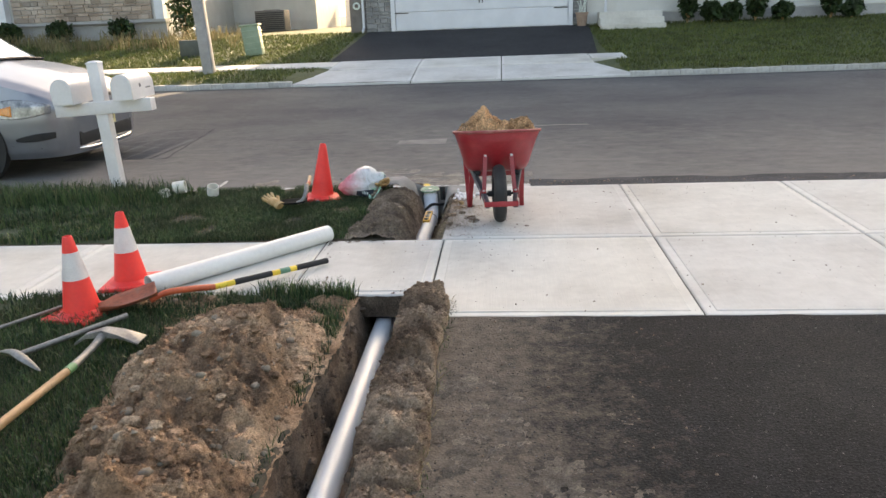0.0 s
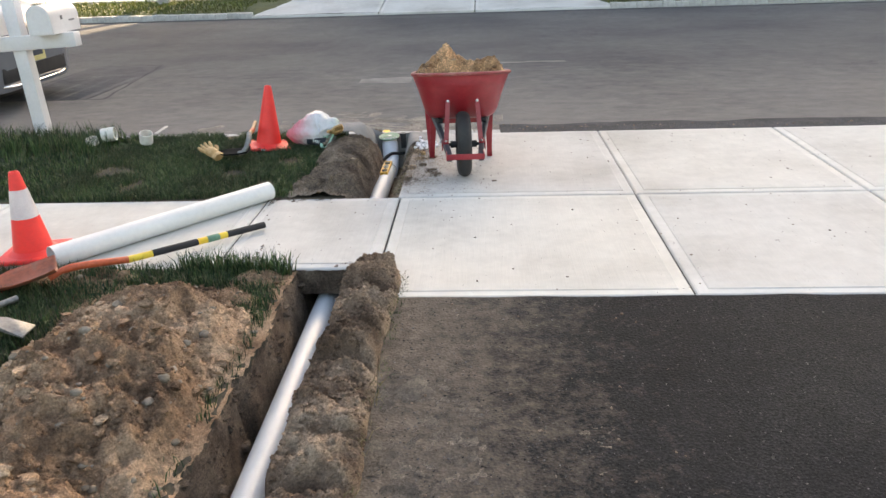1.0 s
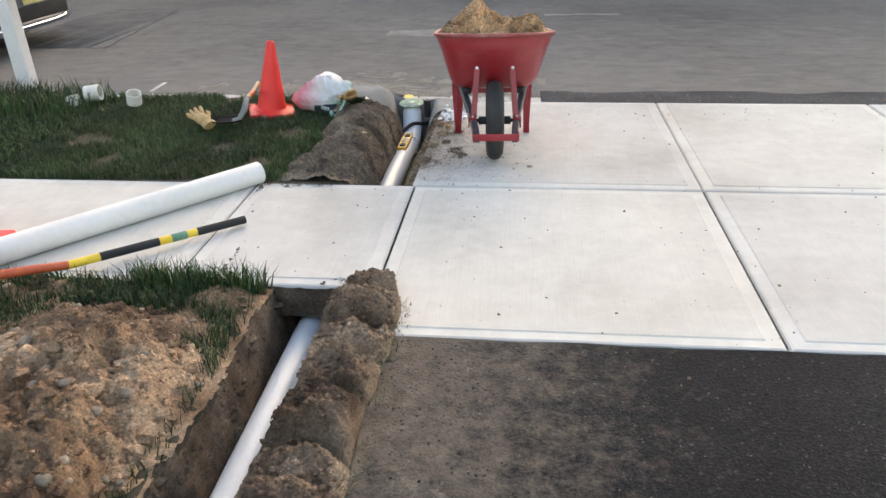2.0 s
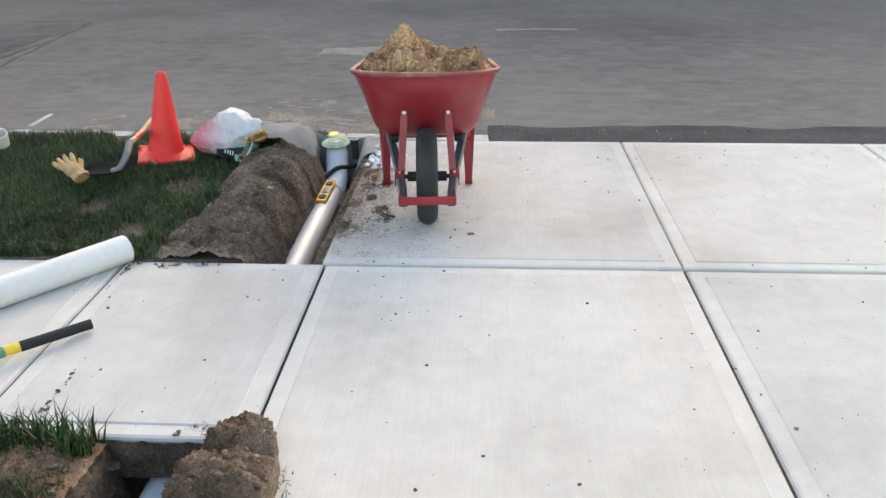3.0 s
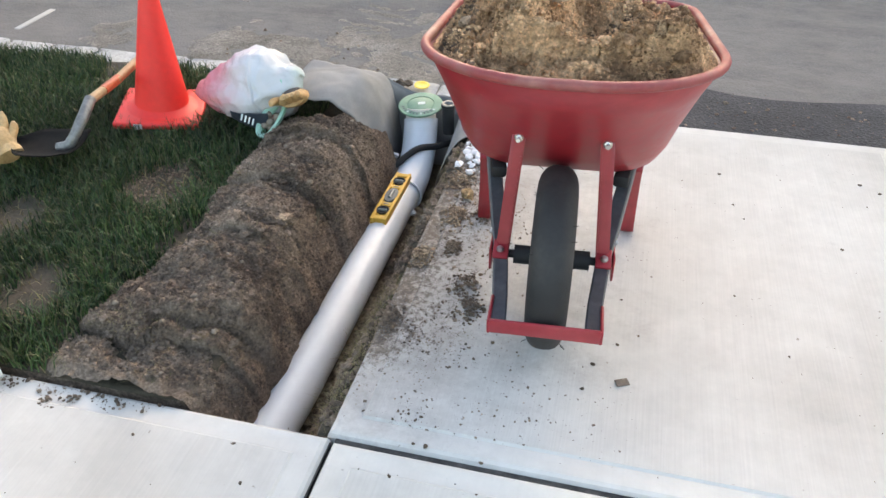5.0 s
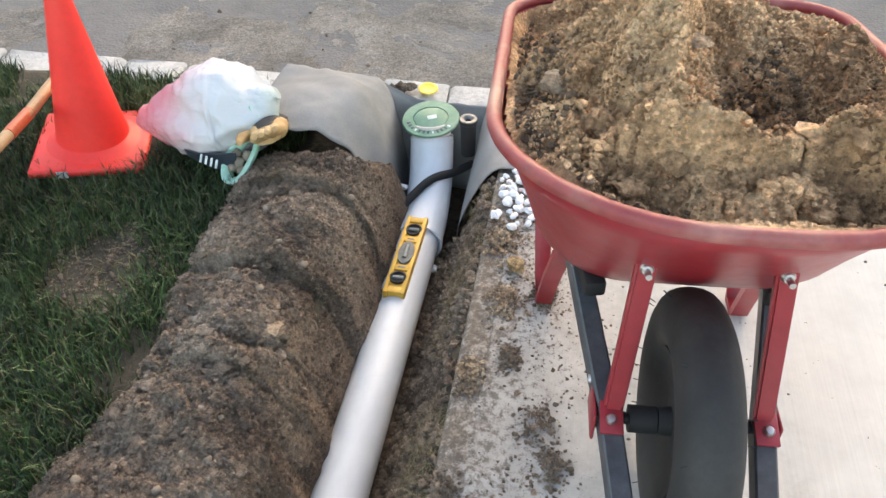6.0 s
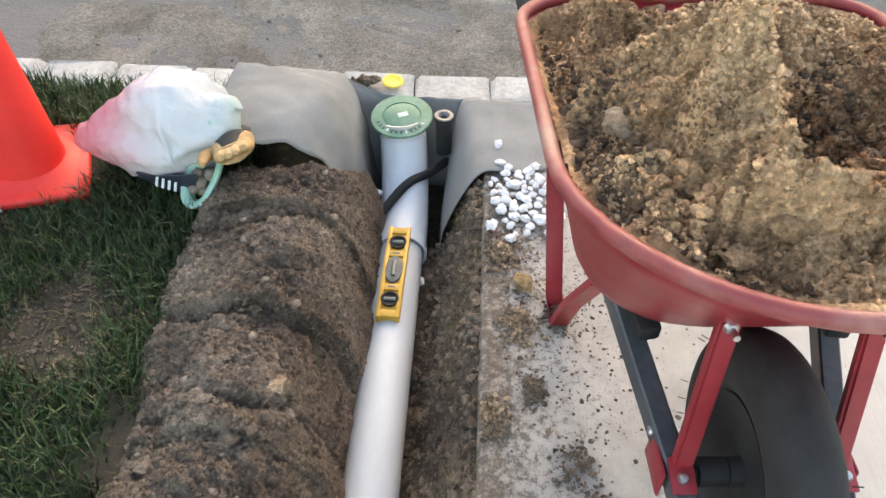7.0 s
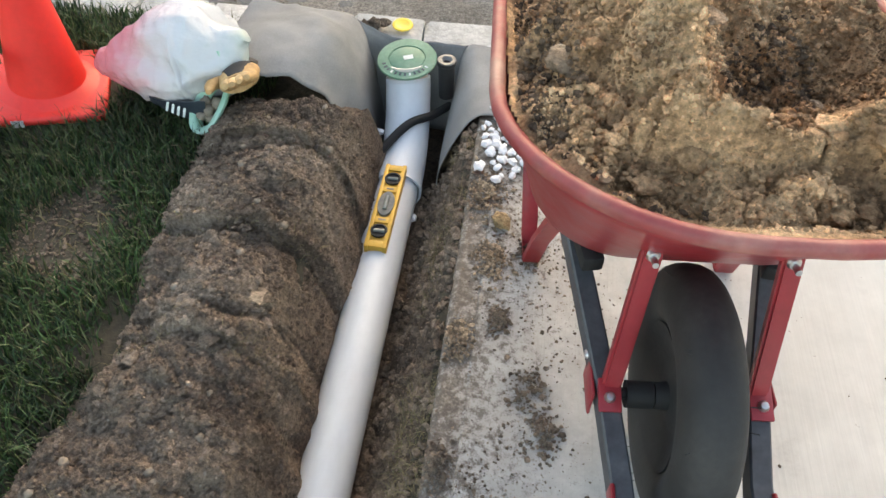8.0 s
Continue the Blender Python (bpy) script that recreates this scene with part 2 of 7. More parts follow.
def concrete_mat(name, broom=True, tone=1.0, stretch=(60, 1.2, 1), soiled=False):
    m, nt, p, ln = nodes_of(name)
    big, mid = tex(nt, "noise", 1.1, None, 6), tex(nt, "noise", 9, None, 6, rough=0.7)
    streak = tex(nt, "noise", 3.0, stretch, 3)
    spots = tex(nt, "noise", 55, None, 2)
    geo = nt.nodes.new("ShaderNodeObjectInfo")
    r = ramp(nt, [(0.45 * tone, 0.425 * tone, 0.385 * tone), (0.56 * tone, 0.538 * tone, 0.498 * tone), (0.61 * tone, 0.59 * tone, 0.55 * tone)], 0.3, 0.66)
    ln.new(big.outputs["Fac"], r.inputs[0])
    g = ramp(nt, [(0.9,) * 3, (1.06,) * 3], 0.3, 0.7)
    ln.new(mid.outputs["Fac"], g.inputs[0])
    col = mixc(nt, 1.0, r.outputs[0], g.outputs[0], "MULTIPLY")
    s = ramp(nt, [(0.965,) * 3, (1.02,) * 3], 0.35, 0.65)
    ln.new(streak.outputs["Fac"], s.inputs[0])
    col = mixc(nt, 1.0 if broom else 0.3, col, s.outputs[0], "MULTIPLY")
    dk = ramp(nt, [(1, 1, 1), (0.45, 0.4, 0.35)], 0.74, 0.8)
    ln.new(spots.outputs["Fac"], dk.inputs[0])
    col = mixc(nt, 0.8, col, dk.outputs[0], "MULTIPLY")
    rr = ramp(nt, [(0.95, 0.96, 0.97), (1.04, 1.03, 1.0)], 0, 1)
    ln.new(geo.outputs["Random"], rr.inputs[0])
    col = mixc(nt, 1.0, col, rr.outputs[0], "MULTIPLY")
    if soiled:
        # earth trodden in beside the trench, thinning out away from it
        tc, sx = nt.nodes.new("ShaderNodeTexCoord"), nt.nodes.new("ShaderNodeSeparateXYZ")
        ln.new(tc.outputs["Object"], sx.inputs[0])
        for seed, width, lo, hi, tint in ((0.0, 0.66, 0.36, 0.72, (0.33, 0.305, 0.275)), (2.0, 0.20, 0.52, 0.80, (0.33, 0.26, 0.185)), (7.0, 0.40, 0.56, 0.68, (0.15, 0.12, 0.095)), (17.0, 0.55, 0.575, 0.66, (0.10, 0.08, 0.062))):
            mr = nt.nodes.new("ShaderNodeMapRange")
            mr.inputs["From Min"].default_value, mr.inputs["From Max"].default_value = -0.02, width
            mr.inputs["To Min"].default_value, mr.inputs["To Max"].default_value = (0.28 if seed == 0 else 0.155), -0.22
            ln.new(sx.outputs["X"], mr.inputs["Value"])
            my = nt.nodes.new("ShaderNodeMapRange")
            my.inputs["From Min"].default_value, my.inputs["From Max"].default_value = 5.5, 5.75
            my.inputs["To Min"].default_value, my.inputs["To Max"].default_value = -0.25, 0.0
            ln.new(sx.outputs["Y"], my.inputs["Value"])
            bl = tex(nt, "noise", 11 + seed * 3, None, 8, rough=0.8)
            a1, a2 = nt.nodes.new("ShaderNodeMath"), nt.nodes.new("ShaderNodeMath")
            ln.new(mr.outputs[0], a1.inputs[0]), ln.new(my.outputs[0], a1.inputs[1])
            ln.new(a1.outputs[0], a2.inputs[0]), ln.new(bl.outputs["Fac"], a2.inputs[1])
            cut = ramp(nt, [(0, 0, 0), (0.78,) * 3], lo, hi)
            ln.new(a2.outputs[0], cut.inputs[0])
            col = mixc(nt, cut.outputs[0], col, tint)
    ln.new(col, p.inputs["Base Color"])
    p.inputs["Roughness"].default_value = 0.85
    p.inputs["Specular IOR Level"].default_value = 0.3
    bumped(nt, p, streak.outputs["Fac"] if broom else mid.outputs["Fac"], 0.25, 0.003)
    return m


def asphalt_mat(name, cols, speck=0.5, broad=0.5, dust=None, dust_col=(0.2, 0.165, 0.125), bump=0.5, smear=None):
    """Aggregate in bitumen; dust lies in blotches that thin out along x or y between two places."""
    m, nt, p, ln = nodes_of(name)
    big, mid, fine = tex(nt, "noise", broad, None, 6), tex(nt, "noise", 6, None, 6, rough=0.7), tex(nt, "noise", 150, None, 3, rough=0.7)
    vor = tex(nt, "voronoi", 95)
    r = ramp(nt, cols, 0.34, 0.66)
    ln.new(big.outputs["Fac"], r.inputs[0])
    g = ramp(nt, [(0.82,) * 3, (1.15,) * 3], 0.3, 0.7)
    ln.new(mid.outputs["Fac"], g.inputs[0])
    col = mixc(nt, 1.0, r.outputs[0], g.outputs[0], "MULTIPLY")
    st = ramp(nt, [(1 - speck,) * 3, (1.0,) * 3, (1 + 1.6 * speck,) * 3], 0.3, 0.72)
    ln.new(fine.outputs["Fac"], st.inputs[0])
    col = mixc(nt, 1.0, col, st.outputs[0], "MULTIPLY")
    chips = ramp(nt, [(0.6, 0.6, 0.6), (0, 0, 0)], 0.0, 0.1)
    ln.new(vor.outputs["Color"], chips.inputs[0])
    col = mixc(nt, chips.outputs[0], col, (0.10, 0.098, 0.092))
    if dust:
        axis, a, b, amount = dust
        tc, sx = nt.nodes.new("ShaderNodeTexCoord"), nt.nodes.new("ShaderNodeSeparateXYZ")
        ln.new(tc.outputs["Object"], sx.inputs[0])
        mr = nt.nodes.new("ShaderNodeMapRange")
        mr.inputs["From Min"].default_value, mr.inputs["From Max"].default_value = a, b
        mr.inputs["To Min"].default_value, mr.inputs["To Max"].default_value = 0.27, -0.16
        ln.new(sx.outputs[axis], mr.inputs["Value"])
        blot = tex(nt, "noise", 10.0, smear, 12, rough=0.84)
        ad = nt.nodes.new("ShaderNodeMath")
        ad.operation = "ADD"
        ln.new(mr.outputs[0], ad.inputs[0]), ln.new(blot.outputs["Fac"], ad.inputs[1])
        cut = ramp(nt, [(0, 0, 0), (amount,) * 3], 0.46, 0.86)
        ln.new(ad.outputs[0], cut.inputs[0])
        col = mixc(nt, cut.outputs[0], col, dust_col)
    ln.new(col, p.inputs["Base Color"])
    p.inputs["Roughness"].default_value = 0.92
    p.inputs["Specular IOR Level"].default_value = 0.16
    bumped(nt, p, vor.outputs["Distance"], bump, 0.005)
    return m


def grass_mat(name, cols):
    m, nt, p, ln = nodes_of(name)
    geo = nt.nodes.new("ShaderNodeNewGeometry")
    r = ramp(nt, cols, 0.0, 1.0)
    ln.new(geo.outputs["Random Per Island"], r.inputs[0])
    big = tex(nt, "noise", 2.2, None, 4)
    g = ramp(nt, [(0.5, 0.48, 0.47), (1.12, 1.1, 1.08)], 0.36, 0.64)
    ln.new(big.outputs["Fac"], g.inputs[0])
    ln.new(mixc(nt, 1.0, r.outputs[0], g.outputs[0], "MULTIPLY"), p.inputs["Base Color"])
    p.inputs["Roughness"].default_value = 0.55
    p.inputs["Specular IOR Level"].default_value = 0.35
    tr = nt.nodes.new("ShaderNodeBsdfTranslucent")
    ln.new(r.outputs[0], tr.inputs[0])
    mx = nt.nodes.new("ShaderNodeMixShader")
    mx.inputs[0].default_value = 0.16
    ln.new(p.outputs[0], mx.inputs[1]), ln.new(tr.outputs[0], mx.inputs[2])
    ln.new(mx.outputs[0], nt.nodes["Material Output"].inputs[0])
    return m


SODC = [(0.125, 0.092, 0.07), (0.2, 0.152, 0.115), (0.285, 0.222, 0.17)]
HEAPC = [(0.29, 0.168, 0.092), (0.58, 0.352, 0.195), (0.81, 0.535, 0.312)]
MOUNDC = [(0.145, 0.088, 0.055), (0.32, 0.202, 0.125), (0.53, 0.36, 0.235)]
M_SOIL = soil_mat("dark_soil", [(0.085, 0.062, 0.046), (0.14, 0.104, 0.076), (0.205, 0.155, 0.114)], 0.25)
M_SODA = soil_mat("dry_sod_soil", [(0.11, 0.07, 0.046), (0.215, 0.145, 0.099), (0.38, 0.275, 0.192)], 0.3, 4)
M_SODAC = soil_mat("dry_sod_crumb", [(0.11, 0.07, 0.046), (0.215, 0.145, 0.099), (0.38, 0.275, 0.192)], 0.2, 4, 0, 0.6)
M_SODC = soil_mat("sod_crumb", SODC, 0.2, 5, 0, 0.55)
M_HEAPC = soil_mat("sand_crumb", HEAPC, 0.1, 6, 0, 0.75)
M_MOUNDC = soil_mat("tan_crumb", MOUNDC, 0.1, 3.5, 0, 0.7)
M_SOD = soil_mat("sod_soil", SODC, 0.35, 5)
M_MOUND = soil_mat("tan_soil", MOUNDC, 0.3, 3.5)
M_HEAP = soil_mat("sandy_soil", HEAPC, 0.2, 9)
M_DAMP = soil_mat("damp_earth", [(0.1, 0.066, 0.045), (0.18, 0.12, 0.08), (0.28, 0.19, 0.125)], 0.1, 8, 0, 0.6)
M_CLOD = soil_mat("clod_soil", [(0.22, 0.16, 0.11), (0.33, 0.24, 0.165), (0.42, 0.32, 0.22)], 0.2, 20, 0, 0.7)
M_SAND = soil_mat("yellow_sand", [(0.34, 0.23, 0.12), (0.42, 0.29, 0.16)], 0.1, 20)
M_STONE = surface("field_stone", [(0.17, 0.136, 0.1), (0.25, 0.203, 0.155), (0.33, 0.277, 0.22)], 9, 90, 0.9, grain=0.3, bump=0.4, spec=0.15)
M_PEBBLE = surface("white_marble", [(0.68, 0.68, 0.69), (0.82, 0.82, 0.82)], 14, 80, 0.6, grain=0.06, bump=0.15, rand=0.06)
# brown turf, its colour darkened to deepen the shade between the blades
M_TURF_SHADED = surface("shaded_turf_floor", [(0.028, 0.026, 0.015), (0.055, 0.045, 0.028), (0.10, 0.075, 0.05)], 5, 70, 0.9, grain=0.4, bump=0.5, dist=0.01)
M_GRASS = grass_mat("lawn_grass", [(0.014, 0.03, 0.013), (0.024, 0.054, 0.02), (0.042, 0.088, 0.028), (0.085, 0.15, 0.05), (0.16, 0.15, 0.085)])
M_STRAW = grass_mat("dry_grass", [(0.16, 0.13, 0.06), (0.25, 0.2, 0.1), (0.32, 0.27, 0.15), (0.2, 0.2, 0.08)])
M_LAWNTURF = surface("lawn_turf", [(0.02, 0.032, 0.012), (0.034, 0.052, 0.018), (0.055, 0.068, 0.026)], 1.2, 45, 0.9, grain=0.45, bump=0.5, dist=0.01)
M_FARTURF = surface("far_turf", [(0.04, 0.055, 0.015), (0.065, 0.08, 0.022), (0.1, 0.1, 0.032)], 1.5, 25, 0.9, grain=0.4, bump=0.4, dist=0.02)
M_FARGRASS = grass_mat("far_grass", [(0.06, 0.088, 0.02), (0.085, 0.115, 0.028), (0.12, 0.145, 0.036), (0.16, 0.17, 0.05)])
M_CONC = concrete_mat("broomed_concrete")
M_CONCS = concrete_mat("trowelled_concrete", False, 1.1)
M_CONCD = concrete_mat("soiled_concrete", True, 1.0, (60, 1.2, 1), True)
M_CONCDS = concrete_mat("soiled_trowelled_concrete", False, 1.1, (60, 1.2, 1), True)
M_CONCF = concrete_mat("far_concrete", True, 1.0)
M_JOINT = surface("joint_filler", [(0.03, 0.028, 0.026), (0.1, 0.094, 0.085)], 20, 120, 0.95, grain=0.4)
M_ROAD = asphalt_mat("street_asphalt", [(0.075, 0.075, 0.077), (0.105, 0.104, 0.103), (0.13, 0.127, 0.122)], 0.3, 0.35, ("Y", 6.7, 12.5, 0.7), (0.245, 0.225, 0.2), 0.5, (0.4, 0.8, 1))
M_PATCH = asphalt_mat("patch_asphalt", [(0.05, 0.05, 0.052), (0.075, 0.075, 0.076)], 0.4, 1.5, None, bump=0.9)
M_DRIVE = asphalt_mat("driveway_asphalt", [(0.011, 0.011, 0.0122), (0.018, 0.018, 0.019), (0.029, 0.0285, 0.028)], 0.8, 0.7, ("X", -0.15, 1.3, 0.9), (0.225, 0.182, 0.14))
M_FARDRIVE = asphalt_mat("far_asphalt", [(0.03, 0.03, 0.032), (0.045, 0.045, 0.046)], 0.3, 0.5)
M_KERB = surface("kerb_granite", [(0.34, 0.33, 0.30), (0.46, 0.45, 0.42), (0.54, 0.53, 0.50)], 9, 70, 0.8, grain=0.22, bump=0.6, dist=0.006, rand=0.08)
M_PVC = surface("white_pvc", [(0.58, 0.63, 0.67), (0.70, 0.745, 0.78)], 2.5, 40, 0.34, grain=0.05, bump=0.03, stretch=(1, 0.4, 1))
M_PVC2 = surface("loose_pvc", [(0.66, 0.64, 0.60), (0.76, 0.74, 0.70)], 2.5, 40, 0.4, grain=0.05, bump=0.03)
M_RING = surface("cut_pvc", [(0.62, 0.59, 0.52), (0.74, 0.71, 0.63)], 12, 60, 0.45, grain=0.06)
M_CONE = surface("cone_orange", [(0.88, 0.032, 0.026), (0.92, 0.05, 0.036)], 5, 50, 0.5, grain=0.06, bump=0.05)
M_REFL = surface("reflective_white", [(0.58, 0.53, 0.52), (0.70, 0.65, 0.63)], 12, 160, 0.35, grain=0.1, bump=0.1)
M_RED = surface("red_paint", [(0.25, 0.013, 0.02), (0.315, 0.024, 0.032), (0.37, 0.05, 0.055)], 4, 38, 0.36, grain=0.14, bump=0.06, dist=0.003)
M_REDRIM = surface("worn_red_rim", [(0.25, 0.02, 0.026), (0.30, 0.06, 0.055), (0.38, 0.2, 0.16)], 7, 50, 0.5, grain=0.2, bump=0.15)
M_STEELGREY = surface("grey_rail_paint", [(0.035, 0.04, 0.046), (0.06, 0.066, 0.074), (0.1, 0.105, 0.11)], 8, 70, 0.45, grain=0.25, bump=0.08)
M_RUBBER = surface("tyre_rubber", [(0.014, 0.014, 0.014), (0.026, 0.025, 0.024), (0.045, 0.042, 0.038)], 6, 90, 0.75, grain=0.3, bump=0.2)
M_STEEL = surface("bolt_steel", [(0.5, 0.5, 0.5), (0.65, 0.65, 0.64)], 20, 90, 0.35, 1.0, grain=0.15)
M_DULLSTEEL = surface("dull_steel", [(0.17, 0.165, 0.155), (0.3, 0.29, 0.27)], 12, 80, 0.5, 0.6, grain=0.3, bump=0.2)
M_BLACK = surface("black_plastic", [(0.008, 0.008, 0.009), (0.018, 0.018, 0.018)], 12, 90, 0.7, grain=0.2, bump=0.1)
M_YELLOW = surface("level_yellow", [(0.62, 0.34, 0.035), (0.74, 0.43, 0.06)], 14, 90, 0.45, grain=0.1, bump=0.05)
M_VIAL = surface("vial_glass", [(0.17, 0.19, 0.17), (0.3, 0.32, 0.28)], 30, 90, 0.15, grain=0.1, bump=0)
M_GREEN = surface("green_plastic", [(0.075, 0.19, 0.12), (0.11, 0.25, 0.16), (0.2, 0.31, 0.22)], 10, 80, 0.5, grain=0.15, bump=0.08)
M_PALE = surface("pale_mark", [(0.6, 0.66, 0.6), (0.75, 0.8, 0.75)], 20, 80, 0.6)
M_FABRIC = surface("grey_fabric", [(0.2, 0.197, 0.188), (0.25, 0.245, 0.235), (0.31, 0.30, 0.285)], 5, 300, 0.85, grain=0.14, bump=0.2, dist=0.002, spec=0.25)
M_WOOD = surface("ash_handle", [(0.34, 0.19, 0.09), (0.46, 0.27, 0.13), (0.53, 0.34, 0.18)], 6, 50, 0.5, grain=0.2, bump=0.1, stretch=(6, 1, 6))
M_ORANGE = surface("orange_steel", [(0.52, 0.085, 0.03), (0.62, 0.13, 0.05)], 8, 60, 0.45, grain=0.2, bump=0.1)
M_RUSTY = surface("earthy_blade", [(0.2, 0.06, 0.03), (0.34, 0.09, 0.045), (0.22, 0.13, 0.09)], 9, 60, 0.6, grain=0.3, bump=0.2)
M_YBAND = surface("yellow_band", [(0.78, 0.5, 0.03), (0.85, 0.6, 0.06)], 10, 60, 0.4, grain=0.1)
M_GRIP = surface("green_band", [(0.1, 0.25, 0.1), (0.16, 0.34, 0.16)], 10, 60, 0.5)
M_NAVY = surface("navy_print", [(0.02, 0.026, 0.04), (0.04, 0.05, 0.065)], 9, 40, 0.4, grain=0.15)
M_BAGGREEN = surface("green_film", [(0.22, 0.5, 0.36), (0.42, 0.64, 0.52)], 9, 40, 0.35, grain=0.1, bump=0.2)
M_LEATHER = surface("tan_leather", [(0.36, 0.2, 0.075), (0.48, 0.3, 0.13), (0.56, 0.38, 0.19)], 16, 90, 0.7, grain=0.25, bump=0.3)
M_WHITE = surface("white_vinyl", [(0.62, 0.60, 0.59), (0.72, 0.70, 0.69)], 3, 40, 0.45, grain=0.05, bump=0.03)
M_BAR = surface("dark_lettering", [(0.1, 0.1, 0.1), (0.2, 0.2, 0.2)], 12, 60, 0.6)
M_GRIT = soil_mat("asphalt_grit", [(0.012, 0.012, 0.013), (0.045, 0.045, 0.045), (0.13, 0.128, 0.125)], 0.1, 40, 0, 0.9)
M_DUST = surface("pale_dust", [(0.16, 0.15, 0.135), (0.26, 0.245, 0.22)], 5, 60, 0.95, grain=0.3, bump=0.1)
M_BLADE = surface("blackened_blade", [(0.006, 0.006, 0.006), (0.016, 0.015, 0.014)], 12, 70, 0.85, grain=0.3, spec=0.12)
M_DRYLEAF = surface("dry_leaf", [(0.1, 0.075, 0.055), (0.17, 0.13, 0.1)], 20, 90, 0.8)


# ---- ground: one sheet to the horizon, with the two trenches dug into it ----
def far_h(y):
    return np.interp(y, [17.75, 17.95, 20.75, 26.15, 27.5, 60], [0.02, 0.10, 0.29, 0.86, 0.92, 1.0])


def wob_x(y, seed, amp=0.03):
    return amp * 2 * fbm(np.asarray(y), np.asarray(y) * 0 + 3.1, 5.0, 4, seed)


def trench_a(x, y):
    """Depth of the trench in the front lawn."""
    left, right = -0.365 + wob_x(y, 5), -0.12 + wob_x(y, 6, 0.02)
    d = np.minimum(sstep(-0.015, 0.055, x - left), sstep(-0.015, 0.05, right - x))
    return d * np.where(y < 4.7, 1.0, 0.0) * sstep(0.15, 0.4, y)


def trench_b(x, y):
    """Depth of the trench in the verge, with the wider hole at its street end."""
    left, right = -0.32 + wob_x(y, 7, 0.02), -0.012 + wob_x(y, 8, 0.006)
    left = left - 0.05 * sstep(6.65, 6.85, y)
    d = np.minimum(sstep(-0.02, 0.07, x - left), sstep(0.0, 0.135, right - x))
    return d * sstep(7.075, 7.05, y) * np.where(y > 5.2, 1.0, 0.0)


def ground_h(X, Y):
    X, Y = np.broadcast_arrays(np.asarray(X, float), np.asarray(Y, float))
    lawn = 0.0 + 0.022 * fbm(X, Y, 2.5, 3, 30)
    Z = lawn.copy()
    Z = np.where((Y > 4.42) & (Y < 5.468) & (X < 0.06), -0.10, Z)
    Z = np.where((X > 0.06) & (Y < 4.2), -0.10, Z)
    Z = np.where((X > 0.03) & (Y >= 4.10) & (Y < 7.075) | (X > -0.008) & (Y >= 4.1) & (Y < 5.475), -0.10, Z)
    Z = np.where((Y > 7.075) & (Y < 17.75), -0.16, Z)
    Z = np.where(Y >= 17.75, far_h(Y) + 0.02 * fbm(X, Y, 1.0, 3, 31), Z)
    fl = np.clip((19.18 - Y) / 1.45, 0, 1)
    Z = np.where((X > -3.72 - 0.5 * fl) & (X < 2.47 + 0.75 * fl) & (Y > 17.75) & (Y < 20.75), Z - 0.14, Z)
    crumb = 0.03 * fbm(X, Y, 14, 4, 33)
    lip = (X > -0.05) & (X < 0.03) & (Y > 5.47) & (Y < 7.075)
    da = trench_a(X, Y)
    Z = np.where((X > -0.6) & (X < 0.0) & (Y < 4.62), Z * (1 - da) + da * (-0.30 + crumb), Z)
    db = trench_b(X, Y)
    deep = -0.245 - 0.12 * sstep(6.72, 6.88, Y)
    Z = np.where((X > -0.5) & (X < 0.03) & (Y > 5.3) & (Y < 7.075), Z * (1 - db) + db * (deep + crumb), Z)
    Z = np.where(lip, np.minimum(Z, -0.014), Z)
    Z = np.where((X > -0.42) & (X < -0.06) & (Y > 4.60) & (Y < 5.35), -0.3, Z)
    return Z


def ground():
    xs = np.unique(np.concatenate([[-600, -200, -80, -50], np.arange(-40, -3.2, 1.0), np.arange(-3.2, -0.8, 0.05), np.arange(-0.8, 0.1, 0.0125), np.arange(0.1, 0.9, 0.2), np.arange(1, 40, 1.0), [50, 80, 200, 600]]).round(4))
    ys = np.unique(np.concatenate([[-600, -200, -60, -20, -8, -4, -1, 0.0], np.arange(0.1, 1.5, 0.05), np.arange(1.5, 7.08, 0.0167), np.arange(7.1, 17.6, 0.9), [17.73, 17.75, 17.77, 17.95], np.arange(18, 40, 0.5), [45, 60, 100, 200, 600]]).round(4))
    X, Y = np.meshgrid(xs, ys, indexing="ij")
    Z = ground_h(X, Y)
    idx = np.arange(X.size).reshape(X.shape)
    q = np.stack([idx[:-1, :-1], idx[1:, :-1], idx[1:, 1:], idx[:-1, 1:]], -1).reshape(-1, 4)
    me = array_mesh("ground", np.stack([X, Y, Z], -1).reshape(-1, 3), q, np.zeros((0, 3), int), M_TURF_SHADED, True)
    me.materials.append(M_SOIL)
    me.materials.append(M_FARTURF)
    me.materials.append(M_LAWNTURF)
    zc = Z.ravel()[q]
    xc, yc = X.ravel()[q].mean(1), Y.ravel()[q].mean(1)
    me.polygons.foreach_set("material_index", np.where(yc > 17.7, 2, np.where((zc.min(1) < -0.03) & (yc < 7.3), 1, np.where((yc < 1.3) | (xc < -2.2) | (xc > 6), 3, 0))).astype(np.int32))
    return tagged(new("ground", me), "lawn ground of dark green turf, shade between blades in its colour, with dug soil trenches", "ground", kind="structure")


ground()


